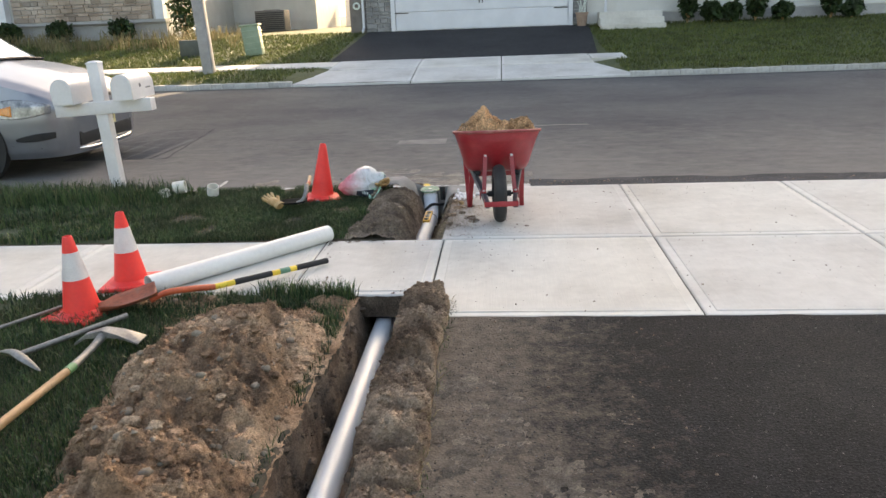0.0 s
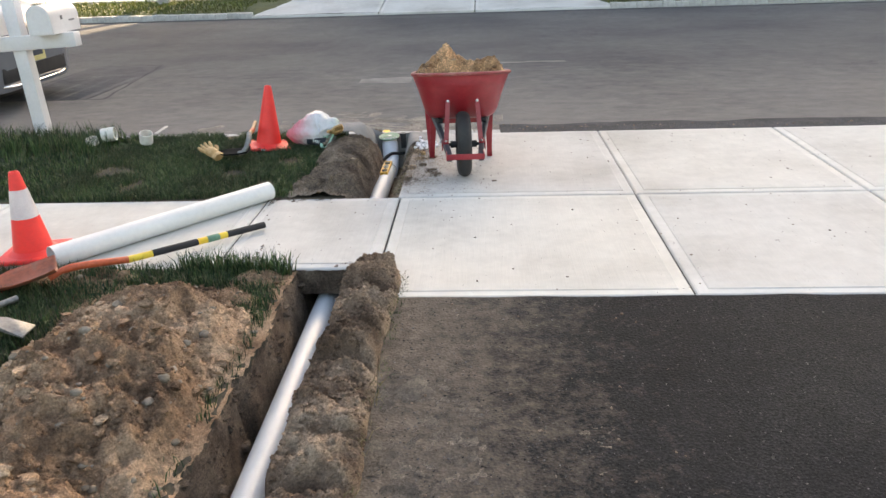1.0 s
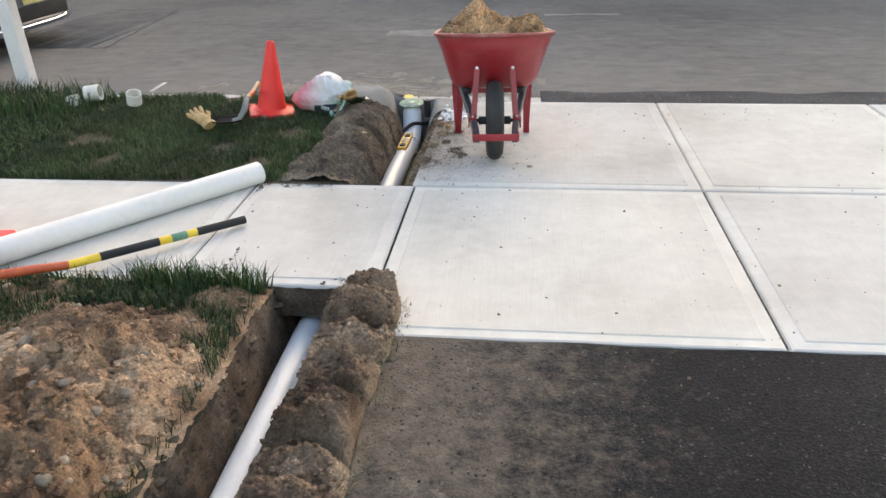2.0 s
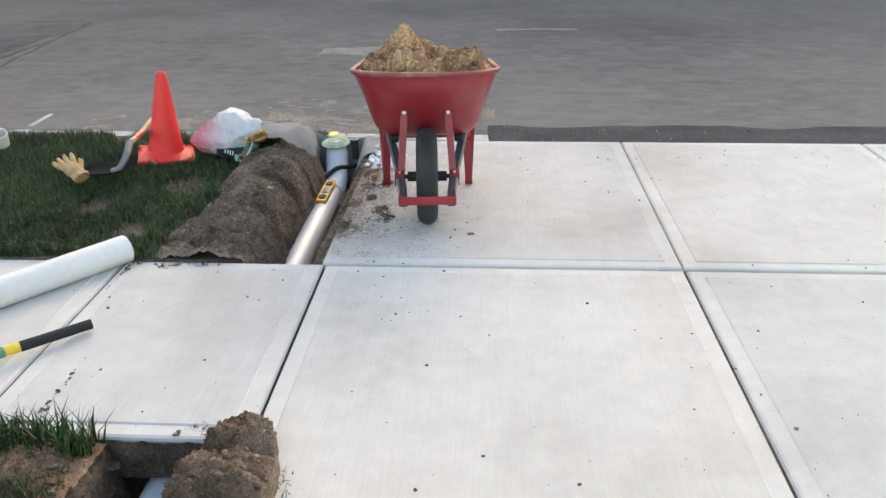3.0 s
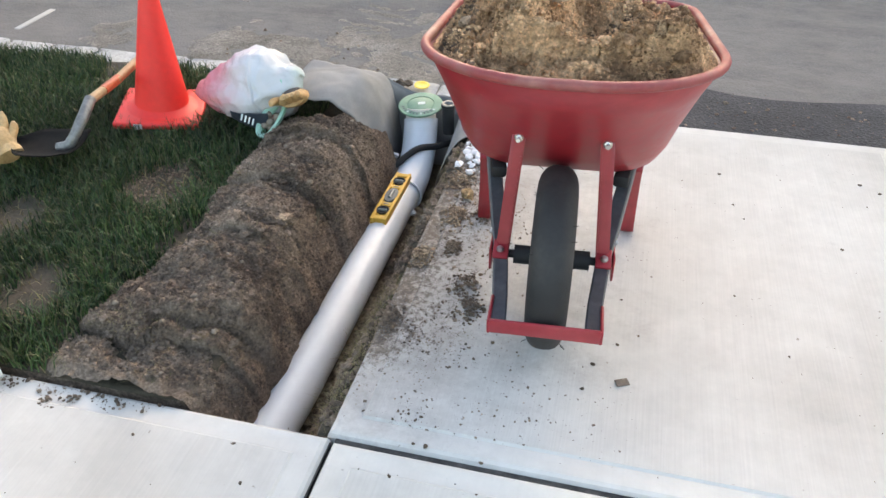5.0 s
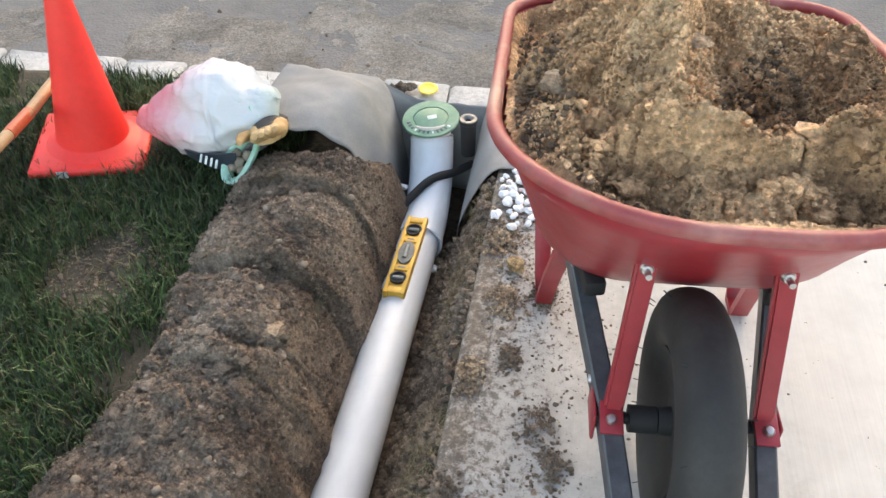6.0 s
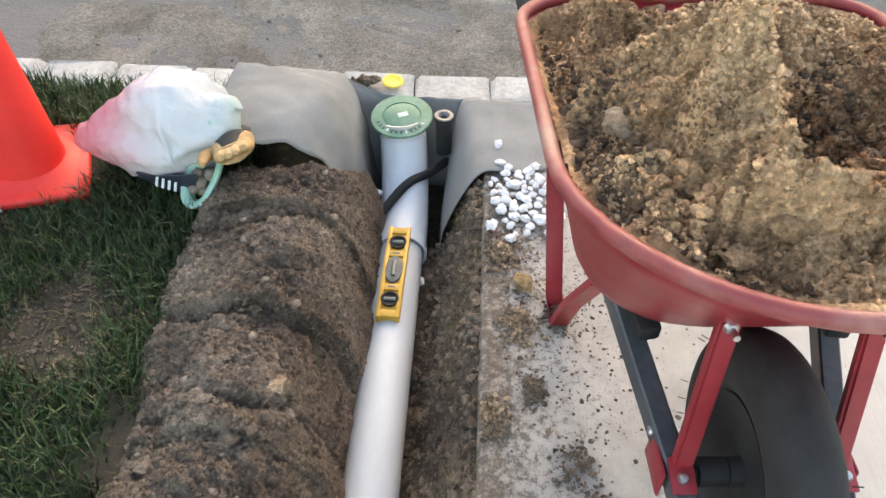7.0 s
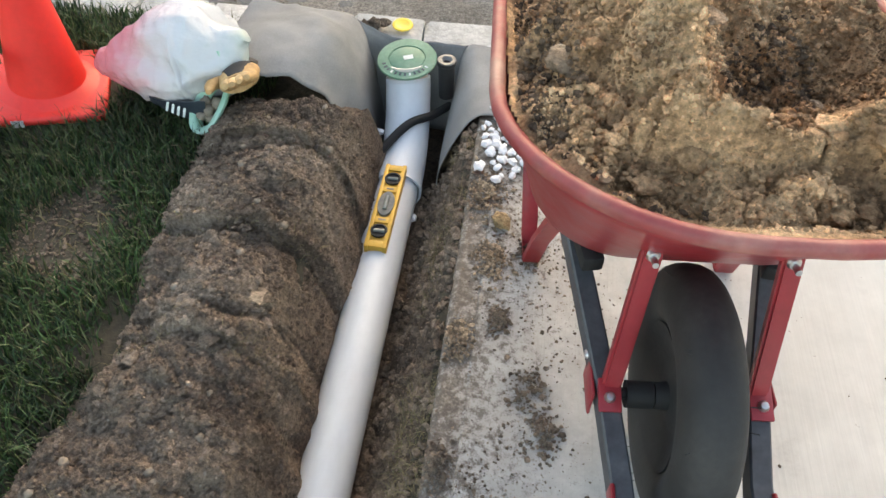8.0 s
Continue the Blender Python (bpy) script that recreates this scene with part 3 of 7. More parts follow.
# ---- paving ----
def slab_bm(x0, x1, y0, y1, top=0.0, thick=0.10, margin=0.055, edge=0.012, slope=0.0):
    """A concrete slab: broomed field, trowelled margin a little lower, rounded arrises."""
    bm = bmesh.new()
    rings = []
    for d, z in ((0.0, -thick), (0.0, -edge), (edge * 0.35, -edge * 0.3), (edge, 0.0), (margin, -0.0015), (margin + 0.005, 0.003)):
        rings.append([bm.verts.new((x, y, top + z + slope * (y - y0))) for x, y in ((x0 + d, y0 + d), (x1 - d, y0 + d), (x1 - d, y1 - d), (x0 + d, y1 - d))])
    for r0, r1 in zip(rings, rings[1:]):
        for k in range(4):
            bm.faces.new((r0[k], r0[(k + 1) % 4], r1[(k + 1) % 4], r1[k])).material_index = 1
    bm.faces.new(rings[-1]).material_index = 0
    bm.faces.new(rings[0][::-1]).material_index = 1
    return bm


def bed(name, x0, x1, y0, y1, z, mat, label, kind="structure", thick=0.05):
    ob = part(name, box_bm(x1 - x0, y1 - y0, thick, pose((x0 + x1) / 2, (y0 + y1) / 2, z - thick / 2)), mat, smooth=False)
    return tagged(ob, label, "pavement", kind=kind)


JG = 0.0045
pave = bed("pavement", -12, -0.002, 4.44, 5.46, -0.012, M_JOINT, "pale broomed concrete sidewalk slabs with dark tooled joints", thick=0.012)
xsl = [-12, -10.4, -8.78, -7.15, -5.53, -3.9, -2.335, -0.78, 0.0]
for a, b in zip(xsl, xsl[1:]):
    part("slab", slab_bm(a + JG, b - JG, 4.42, 5.468 - JG * 0.5), [M_CONC, M_CONCS], pave, smooth=False)
apron = bed("pavement", 0.004, 6.6, 4.14, 7.0, -0.012, M_JOINT, "wide pale concrete driveway apron with tooled joints, soil-stained by the trench", thick=0.012)
xs2 = [0.0, 1.362, 2.672, 3.99, 5.3, 6.6]
for k, (a, b) in enumerate(zip(xs2, xs2[1:])):
    part("slab", slab_bm(a + JG, b - (0.008 if k == 1 else JG), 4.10, 5.468 - 0.010), [M_CONC, M_CONCS], apron, smooth=False)
    part("slab", slab_bm((a if k else -0.016) + 0.0018, b - (0.008 if k == 1 else 0.0018), 5.468 + JG, 7.04), [M_CONCD, M_CONCDS] if k == 0 else [M_CONC, M_CONCS], apron, smooth=False)

# asphalt driveway, with an uneven edge against the concrete
bm = bmesh.new()
n = 120
near = [bm.verts.new((0.10 + 0.02 * math.sin(i * 0.9) + (7.5 - 0.1) * 0, -6 + 10.09 * i / 40, 0.004)) for i in range(41)]
far_e = [bm.verts.new((0.12 + 7.4 * i / n, 4.088 + 0.012 * float(fbm(i * 0.31, 2.0, 1.0, 3, 4)), 0.004)) for i in range(1, n + 1)]
end = bm.verts.new((7.52, -6, 0.004))
f = bm.faces.new(near + far_e + [end])
r = bmesh.ops.extrude_face_region(bm, geom=[f])
for v in r["geom"]:
    if isinstance(v, bmesh.types.BMVert):
        v.co.z -= 0.09
tagged(part("driveway", bm, M_DRIVE, smooth=False), "black asphalt driveway dusted with tan soil along the trench", "driveway", kind="structure")

M_TANDUST = soil_mat("tan_dust", [(0.075, 0.066, 0.057), (0.125, 0.107, 0.089), (0.19, 0.16, 0.13)], 0.2, 9)


def dust_h(x, y):
    near_sod = np.interp(x, [0.12, 0.3, 0.7, 1.5], [0.0002, -0.0018, -0.0042, -0.008]) + np.interp(y, [1.5, 2.6, 3.6, 4.1], [0.001, 0.0, -0.001, -0.0025])
    return 0.0036 + near_sod + 0.0105 * fbm(x, y, 5, 6, 160, 0.6) + 0.006 * fbm(x, y, 40, 3, 161, 0.8)


tagged(hfield("tan_dust", 0.125, 1.7, 1.5, 4.05, 0.011, dust_h, lambda X, Y: dust_h(X, Y) > 0.002, M_TANDUST), "thin blots of tan dust on the asphalt driveway", "dust", kind="stuff")

road = part("road", box_bm(160, 10.55, 0.1, pose(0, 12.485, -0.082)), M_ROAD, smooth=False)
tagged(road, "worn grey asphalt street with dusty tan tyre marks", "road", kind="structure")


def ragged(name, x0, x1, y0, y1, z, mat, label, amp=0.03, seed=1, n=90, thick=0.03):
    """A thin sheet of asphalt or dirt with ragged long edges."""
    bm = bmesh.new()
    lo, hi = [], []
    for i in range(n + 1):
        x = x0 + (x1 - x0) * i / n
        lo.append((x, y0 + amp * float(fbm(x * 4, 1.0, 1, 4, seed))))
        hi.append((x, y1 + amp * 1.6 * float(fbm(x * 3, 7.0, 1, 4, seed + 3))))
    a, b = [bm.verts.new((*p, z)) for p in lo], [bm.verts.new((*p, z - 0.003)) for p in hi]
    c, d = [bm.verts.new((p[0], p[1] - 0.012, z - thick)) for p in lo], [bm.verts.new((p[0], p[1] + 0.03, z - thick)) for p in hi]
    for i in range(n):
        for s, t in ((a, b), (c, a), (b, d)):
            bm.faces.new((s[i], s[i + 1], t[i + 1], t[i]))
    return tagged(part(name, bm, mat), label, "road", kind="structure")


ragged("road_patch", 0.62, 40, 7.08, 7.42, -0.022, M_PATCH, "dark crumbly asphalt strip along the concrete apron", 0.05, 11, 300)
M_REPAIR = asphalt_mat("repair_asphalt", [(0.08, 0.08, 0.082), (0.108, 0.108, 0.108)], 0.35, 1.5)
ragged("road_patch", -4.6, -3.56, 8.97, 11.33, -0.029, M_REPAIR, "square dark asphalt repair in the street", 0.02, 15, 40, 0.01)
ragged("road_patch", -60, 60, 17.47, 17.71, -0.029, M_PATCH, "dark asphalt strip along the far kerb", 0.05, 18, 300, 0.01)

# pale dust smears and a short paint mark on the street
ragged("dust_smear", 0.70, 1.5, 10.78, 10.92, -0.0295, M_DUST, "thin pale dust smear on the street", 0.08, 31, 60, 0.006)
ragged("dust_smear", -0.85, -0.28, 9.65, 9.9, -0.0295, M_DUST, "thin pale dust smear on the street", 0.16, 33, 60, 0.006)
tagged(part("road_mark", box_bm(0.03, 0.27, 0.008, pose(-2.22, 7.5, -0.031, 0, 0, 2), 0.003), M_CONCS), "short worn white paint line on the street", "road mark", kind="structure")

# sand washed over the street by the kerb, rutted by tyres
M_ROADSAND = soil_mat("street_sand", [(0.17, 0.152, 0.13), (0.235, 0.212, 0.182), (0.3, 0.272, 0.235)], 0.35, 5)


def sand_h(x, y):
    rut = np.sin((x * 0.35 + y) * 75 + 5 * fbm(x, y, 3, 2, 152)) * sstep(0.0, 0.12, fbm(x, y, 2.5, 2, 153))
    thin = np.interp(y, [7.15, 7.25, 7.6, 8.4], [0.004, 0.005, 0.001, -0.007]) - 0.004 * sstep(-0.6, -1.6, x)
    return -0.0325 + thin + 0.009 * fbm(x, y, 4, 6, 150, 0.62) + 0.0022 * rut


tagged(hfield("street_sand", -1.9, 0.66, 7.19, 8.4, 0.011, sand_h, lambda X, Y: sand_h(X, Y) > -0.036, M_ROADSAND), "thin rutted grey-tan sand over the street edge", "sand", kind="stuff")

# thin seams of the repairs in the street
for (x0, y0), (x1, y1) in (((-3.4, 8.97), (-3.68, 11.3)), ((-4.5, 11.34), (-3.68, 11.3)), ((-4.1, 8.97), (-3.4, 8.97))):
    pts = [(x0 + (x1 - x0) * i / 12 + 0.012 * math.sin(i * 2.1), y0 + (y1 - y0) * i / 12 + 0.01 * math.sin(i * 1.7), -0.031) for i in range(13)]
    tagged(part("road_seam", tube_bm(pts, 0.014, 6, flat=0.12), M_PATCH), "black sealed crack in the street asphalt", "seam", kind="structure")


def kerb(y0, y1, top, spans, label, seed, length=0.21):
    """A row of rough granite blocks."""
    rs = random.Random(seed)
    k = tagged(new("kerb"), label, "kerb", kind="structure")
    meshes = []
    for v in range(6):
        bm = box_bm(length - 0.006, y1 - y0, 0.16, None, 0.012, 2)
        for w in bm.verts:
            w.co += Vector((rs.uniform(-1, 1), rs.uniform(-1, 1), rs.uniform(-1, 1))) * 0.006
        ob = part("block", bm, M_KERB, k)
        meshes.append(ob)
    first, count = list(meshes), 0
    for x0, x1 in spans:
        for i in range(int((x1 - x0) / length)):
            m = pose(x0 + (i + 0.5) * length, (y0 + y1) / 2 + rs.uniform(-0.006, 0.006), top - 0.08 + rs.uniform(-0.008, 0.004), rs.uniform(-2, 2), rs.uniform(-2, 2), rs.uniform(-1.5, 1.5))
            if count < 6:
                ob = first[count]
            else:
                ob = new("block", rs.choice(meshes).data)
                ob.parent = k
            ob.matrix_basis = m
            count += 1
    return k


kerb(7.08, 7.205, -0.005, [(-14.7, 0.63)], "row of rough pale granite kerb blocks along the lawn", 3)
kerb(17.70, 17.87, 0.085, [(-17, -4.1), (3.1, 17)], "far kerb of rough pale granite blocks", 4, 0.26)

# far apron, sidewalk and driveway
fa = tagged(new("pavement"), "pale concrete driveway apron and sidewalk across the street", "pavement", kind="structure")
for a, b in ((-3.75, -1.62), (-1.62, 0.36), (0.36, 2.5)):
    part("slab", slab_bm(a + 0.01, b - 0.01, 19.2, 20.75, far_h(19.2) + 0.03, 0.1, 0.06, 0.012, 0.068), [M_CONCF, M_CONCS], fa, smooth=False)
    bm = slab_bm(a + 0.01, b - 0.01, 17.73, 19.18, 0.015, 0.1, 0.06, 0.012, 0.128)
    for v in bm.verts:
        k = (19.18 - v.co.y) / 1.45
        if a < -3 and v.co.x < -3:
            v.co.x -= 0.55 * k
        if b > 2 and v.co.x > 2:
            v.co.x += 0.8 * k
    part("slab", bm, [M_CONCF, M_CONCS], fa, smooth=False)
for x0, x1 in [(-3.75 - 1.5 * (i + 1), -3.75 - 1.5 * i) for i in range(11)] + [(2.5, 3.35)]:
    part("slab", slab_bm(x0 + 0.01, x1 - 0.01, 19.8, 20.65, float(far_h(19.8)) + 0.035, 0.1, 0.05, 0.012, 0.068), [M_CONCF, M_CONCS], fa, smooth=False)
bm = bmesh.new()
v = [bm.verts.new(p) for p in ((-4.0, 20.75, 0.33), (2.75, 20.75, 0.33), (3.1, 26.2, 0.90), (-3.9, 26.2, 0.90))]
bm.faces.new(v)
r = bmesh.ops.extrude_face_region(bm, geom=list(bm.faces))
for g in r["geom"]:
    if isinstance(g, bmesh.types.BMVert):
        g.co.z -= 0.12
tagged(part("driveway", bm, M_FARDRIVE, smooth=False), "dark asphalt driveway up to the garage across the street", "driveway", kind="structure")


# ---- trench soil, sod and spoil ----
def roll_a(x, y):
    """Overturned sod along the right lip of the front trench: cracked pieces."""
    c, w = 0.004 + 0.03 * fbm(y, y * 0, 2.2, 2, 40), 0.126 + 0.03 * fbm(y, y * 0 + 5, 3, 2, 41)
    tip = np.sqrt(np.clip(1 - np.clip((y - 4.22) / 0.27, 0, 1) ** 2, 0, 1))
    s = np.clip(np.abs(x - c) / np.maximum(w * tip, 1e-3), 0, 1)
    cell = (y - 0.9 + 0.07 * fbm(x, y, 6, 3, 44)) / 0.215
    e = np.abs(cell - np.floor(cell) - 0.5) * 2
    crack = 1 - 0.62 * sstep(0.55, 1.0, e)
    tone = 0.9 + 0.6 * vnoise(np.floor(cell) * 3.7, np.floor(cell) * 0, 46)
    return 0.115 * np.sqrt(np.clip(1 - s ** 4, 0, 1)) * crack * (0.4 + 0.6 * tip) * tone + 0.05 * fbm(x, y, 13, 5, 42, 0.62) * (1 - s ** 6) * tip - 0.02, s, tip


sod_a = thing("sod_strip", "overturned strip of cracked brown sod beside the front trench", "sod")


def build_roll_a():
    cuts = [0.9 + 0.215 * k for k in range(0, 18)]
    for a, b in zip(cuts, cuts[1:]):
        hfield("sod_piece", -0.19, 0.24, a - 0.001, min(b, 4.53) + 0.006, 0.006,
               lambda X, Y: np.where(roll_a(X, Y)[1] >= 0.999, -0.10, roll_a(X, Y)[0]),
               lambda X, Y: (roll_a(X, Y)[2] > 0.02) & (np.abs(X - 0.002) < 0.157 * roll_a(X, Y)[2] + 0.01), M_SODA, sod_a)


build_roll_a()


def roll_b_left(y):
    return np.interp(y, [5.42, 5.5, 5.6, 5.9, 6.0, 6.3, 6.5, 6.75, 6.95], [-0.62, -0.72, -0.72, -0.63, -0.65, -0.66, -0.66, -0.62, -0.5]) + wob_x(y, 51, 0.03)


def roll_b(x, y):
    """Folded-back sod beside the verge trench: swells to a crest, then falls into the trench."""
    l = roll_b_left(y)
    r = -0.235 + wob_x(y, 52, 0.025)
    u = np.clip((x - l) / (r - l), 0, 1)
    cell = np.digitize(y + 0.06 * fbm(x, y, 5, 2, 54), [5.62, 5.98, 6.28, 6.52])
    crest = np.interp(y, [5.46, 5.6, 5.95, 6.3, 6.55, 6.66, 6.76], [0.03, 0.055, 0.09, 0.095, 0.10, 0.085, -0.01])
    lift = np.interp(u, [0, 0.05, 0.14, 0.4, 0.62, 0.78, 0.9, 1.0], [-0.25, 0.25, 0.62, 1.0, 0.92, 0.45, -0.4, -1.6])
    base = np.where(lift > 0, lift * crest, lift * 0.125)
    cr = np.zeros_like(base)
    for c in (5.62, 5.98, 6.28, 6.52):
        d = np.abs(y - c + 0.07 * fbm(x, y, 4, 3, 54) * 2 - 0.03 * (u - 0.5))
        cr = np.maximum(cr, np.exp(-(d / 0.009) ** 2))
    lo, hi = np.array([5.42, 5.62, 5.98, 6.28, 6.52])[cell], np.array([5.62, 5.98, 6.28, 6.52, 6.8])[cell]
    step = 0.012 * vnoise(cell * 5.3, cell * 0, 57) + 0.022 * (0.5 - np.clip((y - lo) / (hi - lo), 0, 1)) * sstep(0.0, 0.12, u)
    return base + step - 0.036 * cr * (u > 0.08) + (0.03 * fbm(x, y, 9, 6, 55, 0.58) + 0.03 * (0.1 - np.abs(fbm(x, y, 13, 4, 59, 0.6))) + 0.010 * (0.2 - np.abs(fbm(x, y, 34, 3, 58)))) * sstep(0, 0.1, u), u


sod_b = thing("sod_roll", "folded-back cracked brown sod beside the verge trench", "sod")
edges_b = [5.475, 5.62, 5.98, 6.28, 6.52, 6.76]
for a, b in zip(edges_b, edges_b[1:]):
    hfield("sod_piece", -0.82, -0.19, a - 0.004, b + 0.004, 0.0048, lambda X, Y: roll_b(X, Y)[0], lambda X, Y: (roll_b(X, Y)[1] > 0) & (roll_b(X, Y)[1] < 1), M_SOD, sod_b)


def mound_h(x, y):
    """The spoil heap left of the front trench."""
    x0, y0 = x + 0.05 * fbm(x, y, 3, 3, 60), y + 0.05 * fbm(x, y, 3, 3, 61)
    ridge = np.interp(y0, [0.5, 1.0, 2.0, 2.8, 3.4, 3.75, 4.1, 4.3], [-0.05, 0.2, 0.24, 0.21, 0.18, 0.14, 0.05, -0.05])
    mid = np.interp(y0, [1.0, 2.6, 3.2, 3.8, 4.2], [-0.74, -0.74, -0.74, -0.74, -0.82])
    wl = np.interp(y0, [1.0, 2.6, 3.0, 3.6, 4.1, 4.3], [0.38, 0.35, 0.42, 0.54, 0.44, 0.25])
    wr = np.interp(y0, [1.0, 3.0, 3.7, 4.1, 4.3], [0.40, 0.40, 0.36, 0.3, 0.2])
    s = np.where(x0 < mid, (mid - x0) / wl, (x0 - mid) / wr)
    h = ridge * np.clip(1 - np.abs(s) ** 1.7, -0.4, 1)
    bil = np.abs(fbm(x, y, 5, 5, 65, 0.55))
    h = h * sstep(-0.01, 0.13, -0.375 + wob_x(y, 5) - x)
    return h + (0.09 * fbm(x, y, 4.5, 7, 62, 0.55) - 0.2 * (bil - 0.12)) * sstep(-0.02, 0.1, h) + 0.016 * fbm(x, y, 30, 3, 63) + 0.006


pile = thing("dirt_pile", "loose heap of tan dirt and stones beside the trench", "dirt pile", kind="stuff")
hfield("soil", -1.55, -0.34, 0.45, 4.4, 0.009, mound_h, lambda X, Y: (mound_h(X, Y) > -0.012) & (X < -0.36 + wob_x(Y, 5)), M_MOUND, pile)


def scatter(n, x0, x1, y0, y1, hf, ok, seed, lo, hi, power=3.0):
    rs = np.random.RandomState(seed)
    X, Y = x0 + (x1 - x0) * rs.rand(n), y0 + (y1 - y0) * rs.rand(n)
    Z = hf(X, Y)
    k = ok(X, Y, Z)
    S = lo + (hi - lo) * rs.rand(n) ** power
    return np.stack([X, Y, Z], -1)[k], S[k]


on_mound = lambda X, Y, Z: (Z > 0.01) & (X < -0.40)
p, s = scatter(17000, -1.5, -0.38, 2.2, 4.35, mound_h, on_mound, 1, 0.0015, 0.009, 4)
lumps("soil_crumb", p, s, M_MOUNDC, 1, 0, 0.8, pile)
p, s = scatter(560, -1.5, -0.38, 2.0, 4.3, mound_h, on_mound, 2, 0.003, 0.024, 5)
q, w = scatter(1500, -1.5, -0.38, 2.0, 4.32, mound_h, on_mound, 91, 0.005, 0.028, 4)
lumps("clod", q, w, M_MOUNDC, 91, 0, 0.6, pile, "", 0.35)
lumps("gravel", p, s, M_STONE, 2, 1, 0.6, pile, "", 0.25, 0.4)
crumbs_b = lambda X, Y: roll_b(X, Y)[0]
p, s = scatter(26000, -0.75, -0.24, 5.5, 6.7, crumbs_b, lambda X, Y, Z: (roll_b(X, Y)[1] > 0.05) & (roll_b(X, Y)[1] < 0.97), 3, 0.001, 0.006, 3)
lumps("soil_crumb", p, s, M_SODC, 3, 0, 0.75, sod_b)
p, s = scatter(150, -0.75, -0.27, 5.48, 6.66, crumbs_b, lambda X, Y, Z: (roll_b(X, Y)[1] > 0.06) & (roll_b(X, Y)[1] < 0.8), 141, 0.002, 0.010, 3)
lumps("gravel", p, s, M_STONE, 141, 1, 0.7, sod_b, "", 0.25, 0.4)
p, s = scatter(1300, -0.75, -0.26, 5.5, 6.7, crumbs_b, lambda X, Y, Z: (roll_b(X, Y)[1] > 0.1) & (roll_b(X, Y)[1] < 0.85), 4, 0.003, 0.014, 3.5)
lumps("clod", p, s, M_SODC, 4, 0, 0.42, sod_b, "", 0.45)
p, s = scatter(9000, -0.16, 0.2, 1.9, 4.5, lambda X, Y: roll_a(X, Y)[0], lambda X, Y, Z: (roll_a(X, Y)[1] < 0.93) & (roll_a(X, Y)[2] > 0.3), 5, 0.0015, 0.010, 3)
lumps("soil_crumb", p, s, M_SODAC, 5, 0, 0.8, sod_a)
loose = tagged(lumps("loose_soil", *scatter(6500, -0.36, -0.012, 5.5, 6.75, ground_h, lambda X, Y, Z: Z < -0.01, 6, 0.002, 0.013, 4), M_SODC, 6, 0, 0.8), "loose dark soil crumbs in the verge trench", "soil", kind="stuff")
tagged(lumps("loose_soil", *scatter(1700, -0.4, -0.1, 2.2, 4.4, ground_h, lambda X, Y, Z: Z < -0.03, 7, 0.004, 0.024, 4), M_SOIL, 7, 0, 0.8), "loose dark soil crumbs in the front trench", "soil", kind="stuff")


# soil spilled on the concrete beside the trench
tagged(lumps("spilled_crumbs", *scatter(44000, -0.01, 0.6, 5.52, 6.75, lambda X, Y: 0.003 + 0 * X, lambda X, Y, Z: (np.random.RandomState(9).rand(len(X)) < np.exp(-np.clip(X, 0, 1) / 0.13) * (0.3 + 2.6 * np.clip(fbm(X, Y, 6, 3, 81), -0.1, 1))), 8, 0.0005, 0.0036, 5), M_SODC, 8, 0, 0.6), "crumbs of brown soil scattered on the concrete", "soil", kind="stuff")
tagged(lumps("spilled_crumbs", *scatter(900, -0.9, 3.0, 4.12, 7.0, lambda X, Y: 0.003 + 0 * X, lambda X, Y, Z: (X > 0) | (Y < 5.45) & (Y > 4.45), 10, 0.001, 0.006, 5), M_SOIL, 10, 0, 0.6), "sparse dark specks of dirt on the concrete", "soil", kind="stuff")
tagged(lumps("spilled_crumbs", *scatter(700, 0.17, 3.2, 1.5, 4.05, lambda X, Y: 0.006 + 0 * X, lambda X, Y, Z: np.random.RandomState(11).rand(len(X)) < np.exp(-np.clip(X - 0.15, 0, 9) / 0.8), 11, 0.001, 0.008, 4), M_SODC, 11, 0, 0.6), "tan crumbs scattered on the black driveway", "soil", kind="stuff")
tagged(lumps("kerb_gravel", *scatter(1300, -1.2, 5.0, 7.05, 7.75, lambda X, Y: np.where(Y < 7.42, np.where(X > 0.6, -0.022, -0.031), -0.031), lambda X, Y, Z: (np.random.RandomState(12).rand(len(X)) < np.exp(-np.abs(Y - 7.25) / 0.16)) & ((X > 0.62) | (Y > 7.15)), 12, 0.0015, 0.009, 4), M_SODC, 12, 0, 0.7), "loose grit along the street edge", "gravel", kind="stuff")
# trodden clumps of soil on the slab's margin
rsc = np.random.RandomState(77)
for cx, cy, rx, n, mat, tone in ((0.153, 6.003, 0.034, 420, M_SODC, "dark"), (0.183, 5.916, 0.028, 420, M_SODC, "dark"), (0.086, 6.151, 0.020, 400, M_SOIL, "dark"), (0.011, 6.096, 0.024, 600, M_CLOD, "tan"),
                                 (0.14, 6.33, 0.024, 500, M_SODC, "brown"), (0.06, 6.30, 0.035, 700, M_CLOD, "tan"), (-0.005, 5.83, 0.03, 500, M_SODC, "brown"), (0.03, 6.50, 0.04, 700, M_CLOD, "tan")):
    n = int(n * 0.6)
    xy = rsc.randn(n, 2) * rx * np.array([0.6, 0.9]) + (cx, cy)
    hz = 0.003 + 0.007 * np.exp(-((xy - (cx, cy)) ** 2).sum(1) / rx ** 2)
    tagged(lumps("soil_clump", np.column_stack([xy, hz])[xy[:, 0] > -0.012], (0.001 + 0.0045 * rsc.rand(n) ** 3)[xy[:, 0] > -0.012], mat, int(cx * 1000) + 200, 0, 0.7), tone + " crumbly clump of soil on the concrete", "soil", kind="stuff")
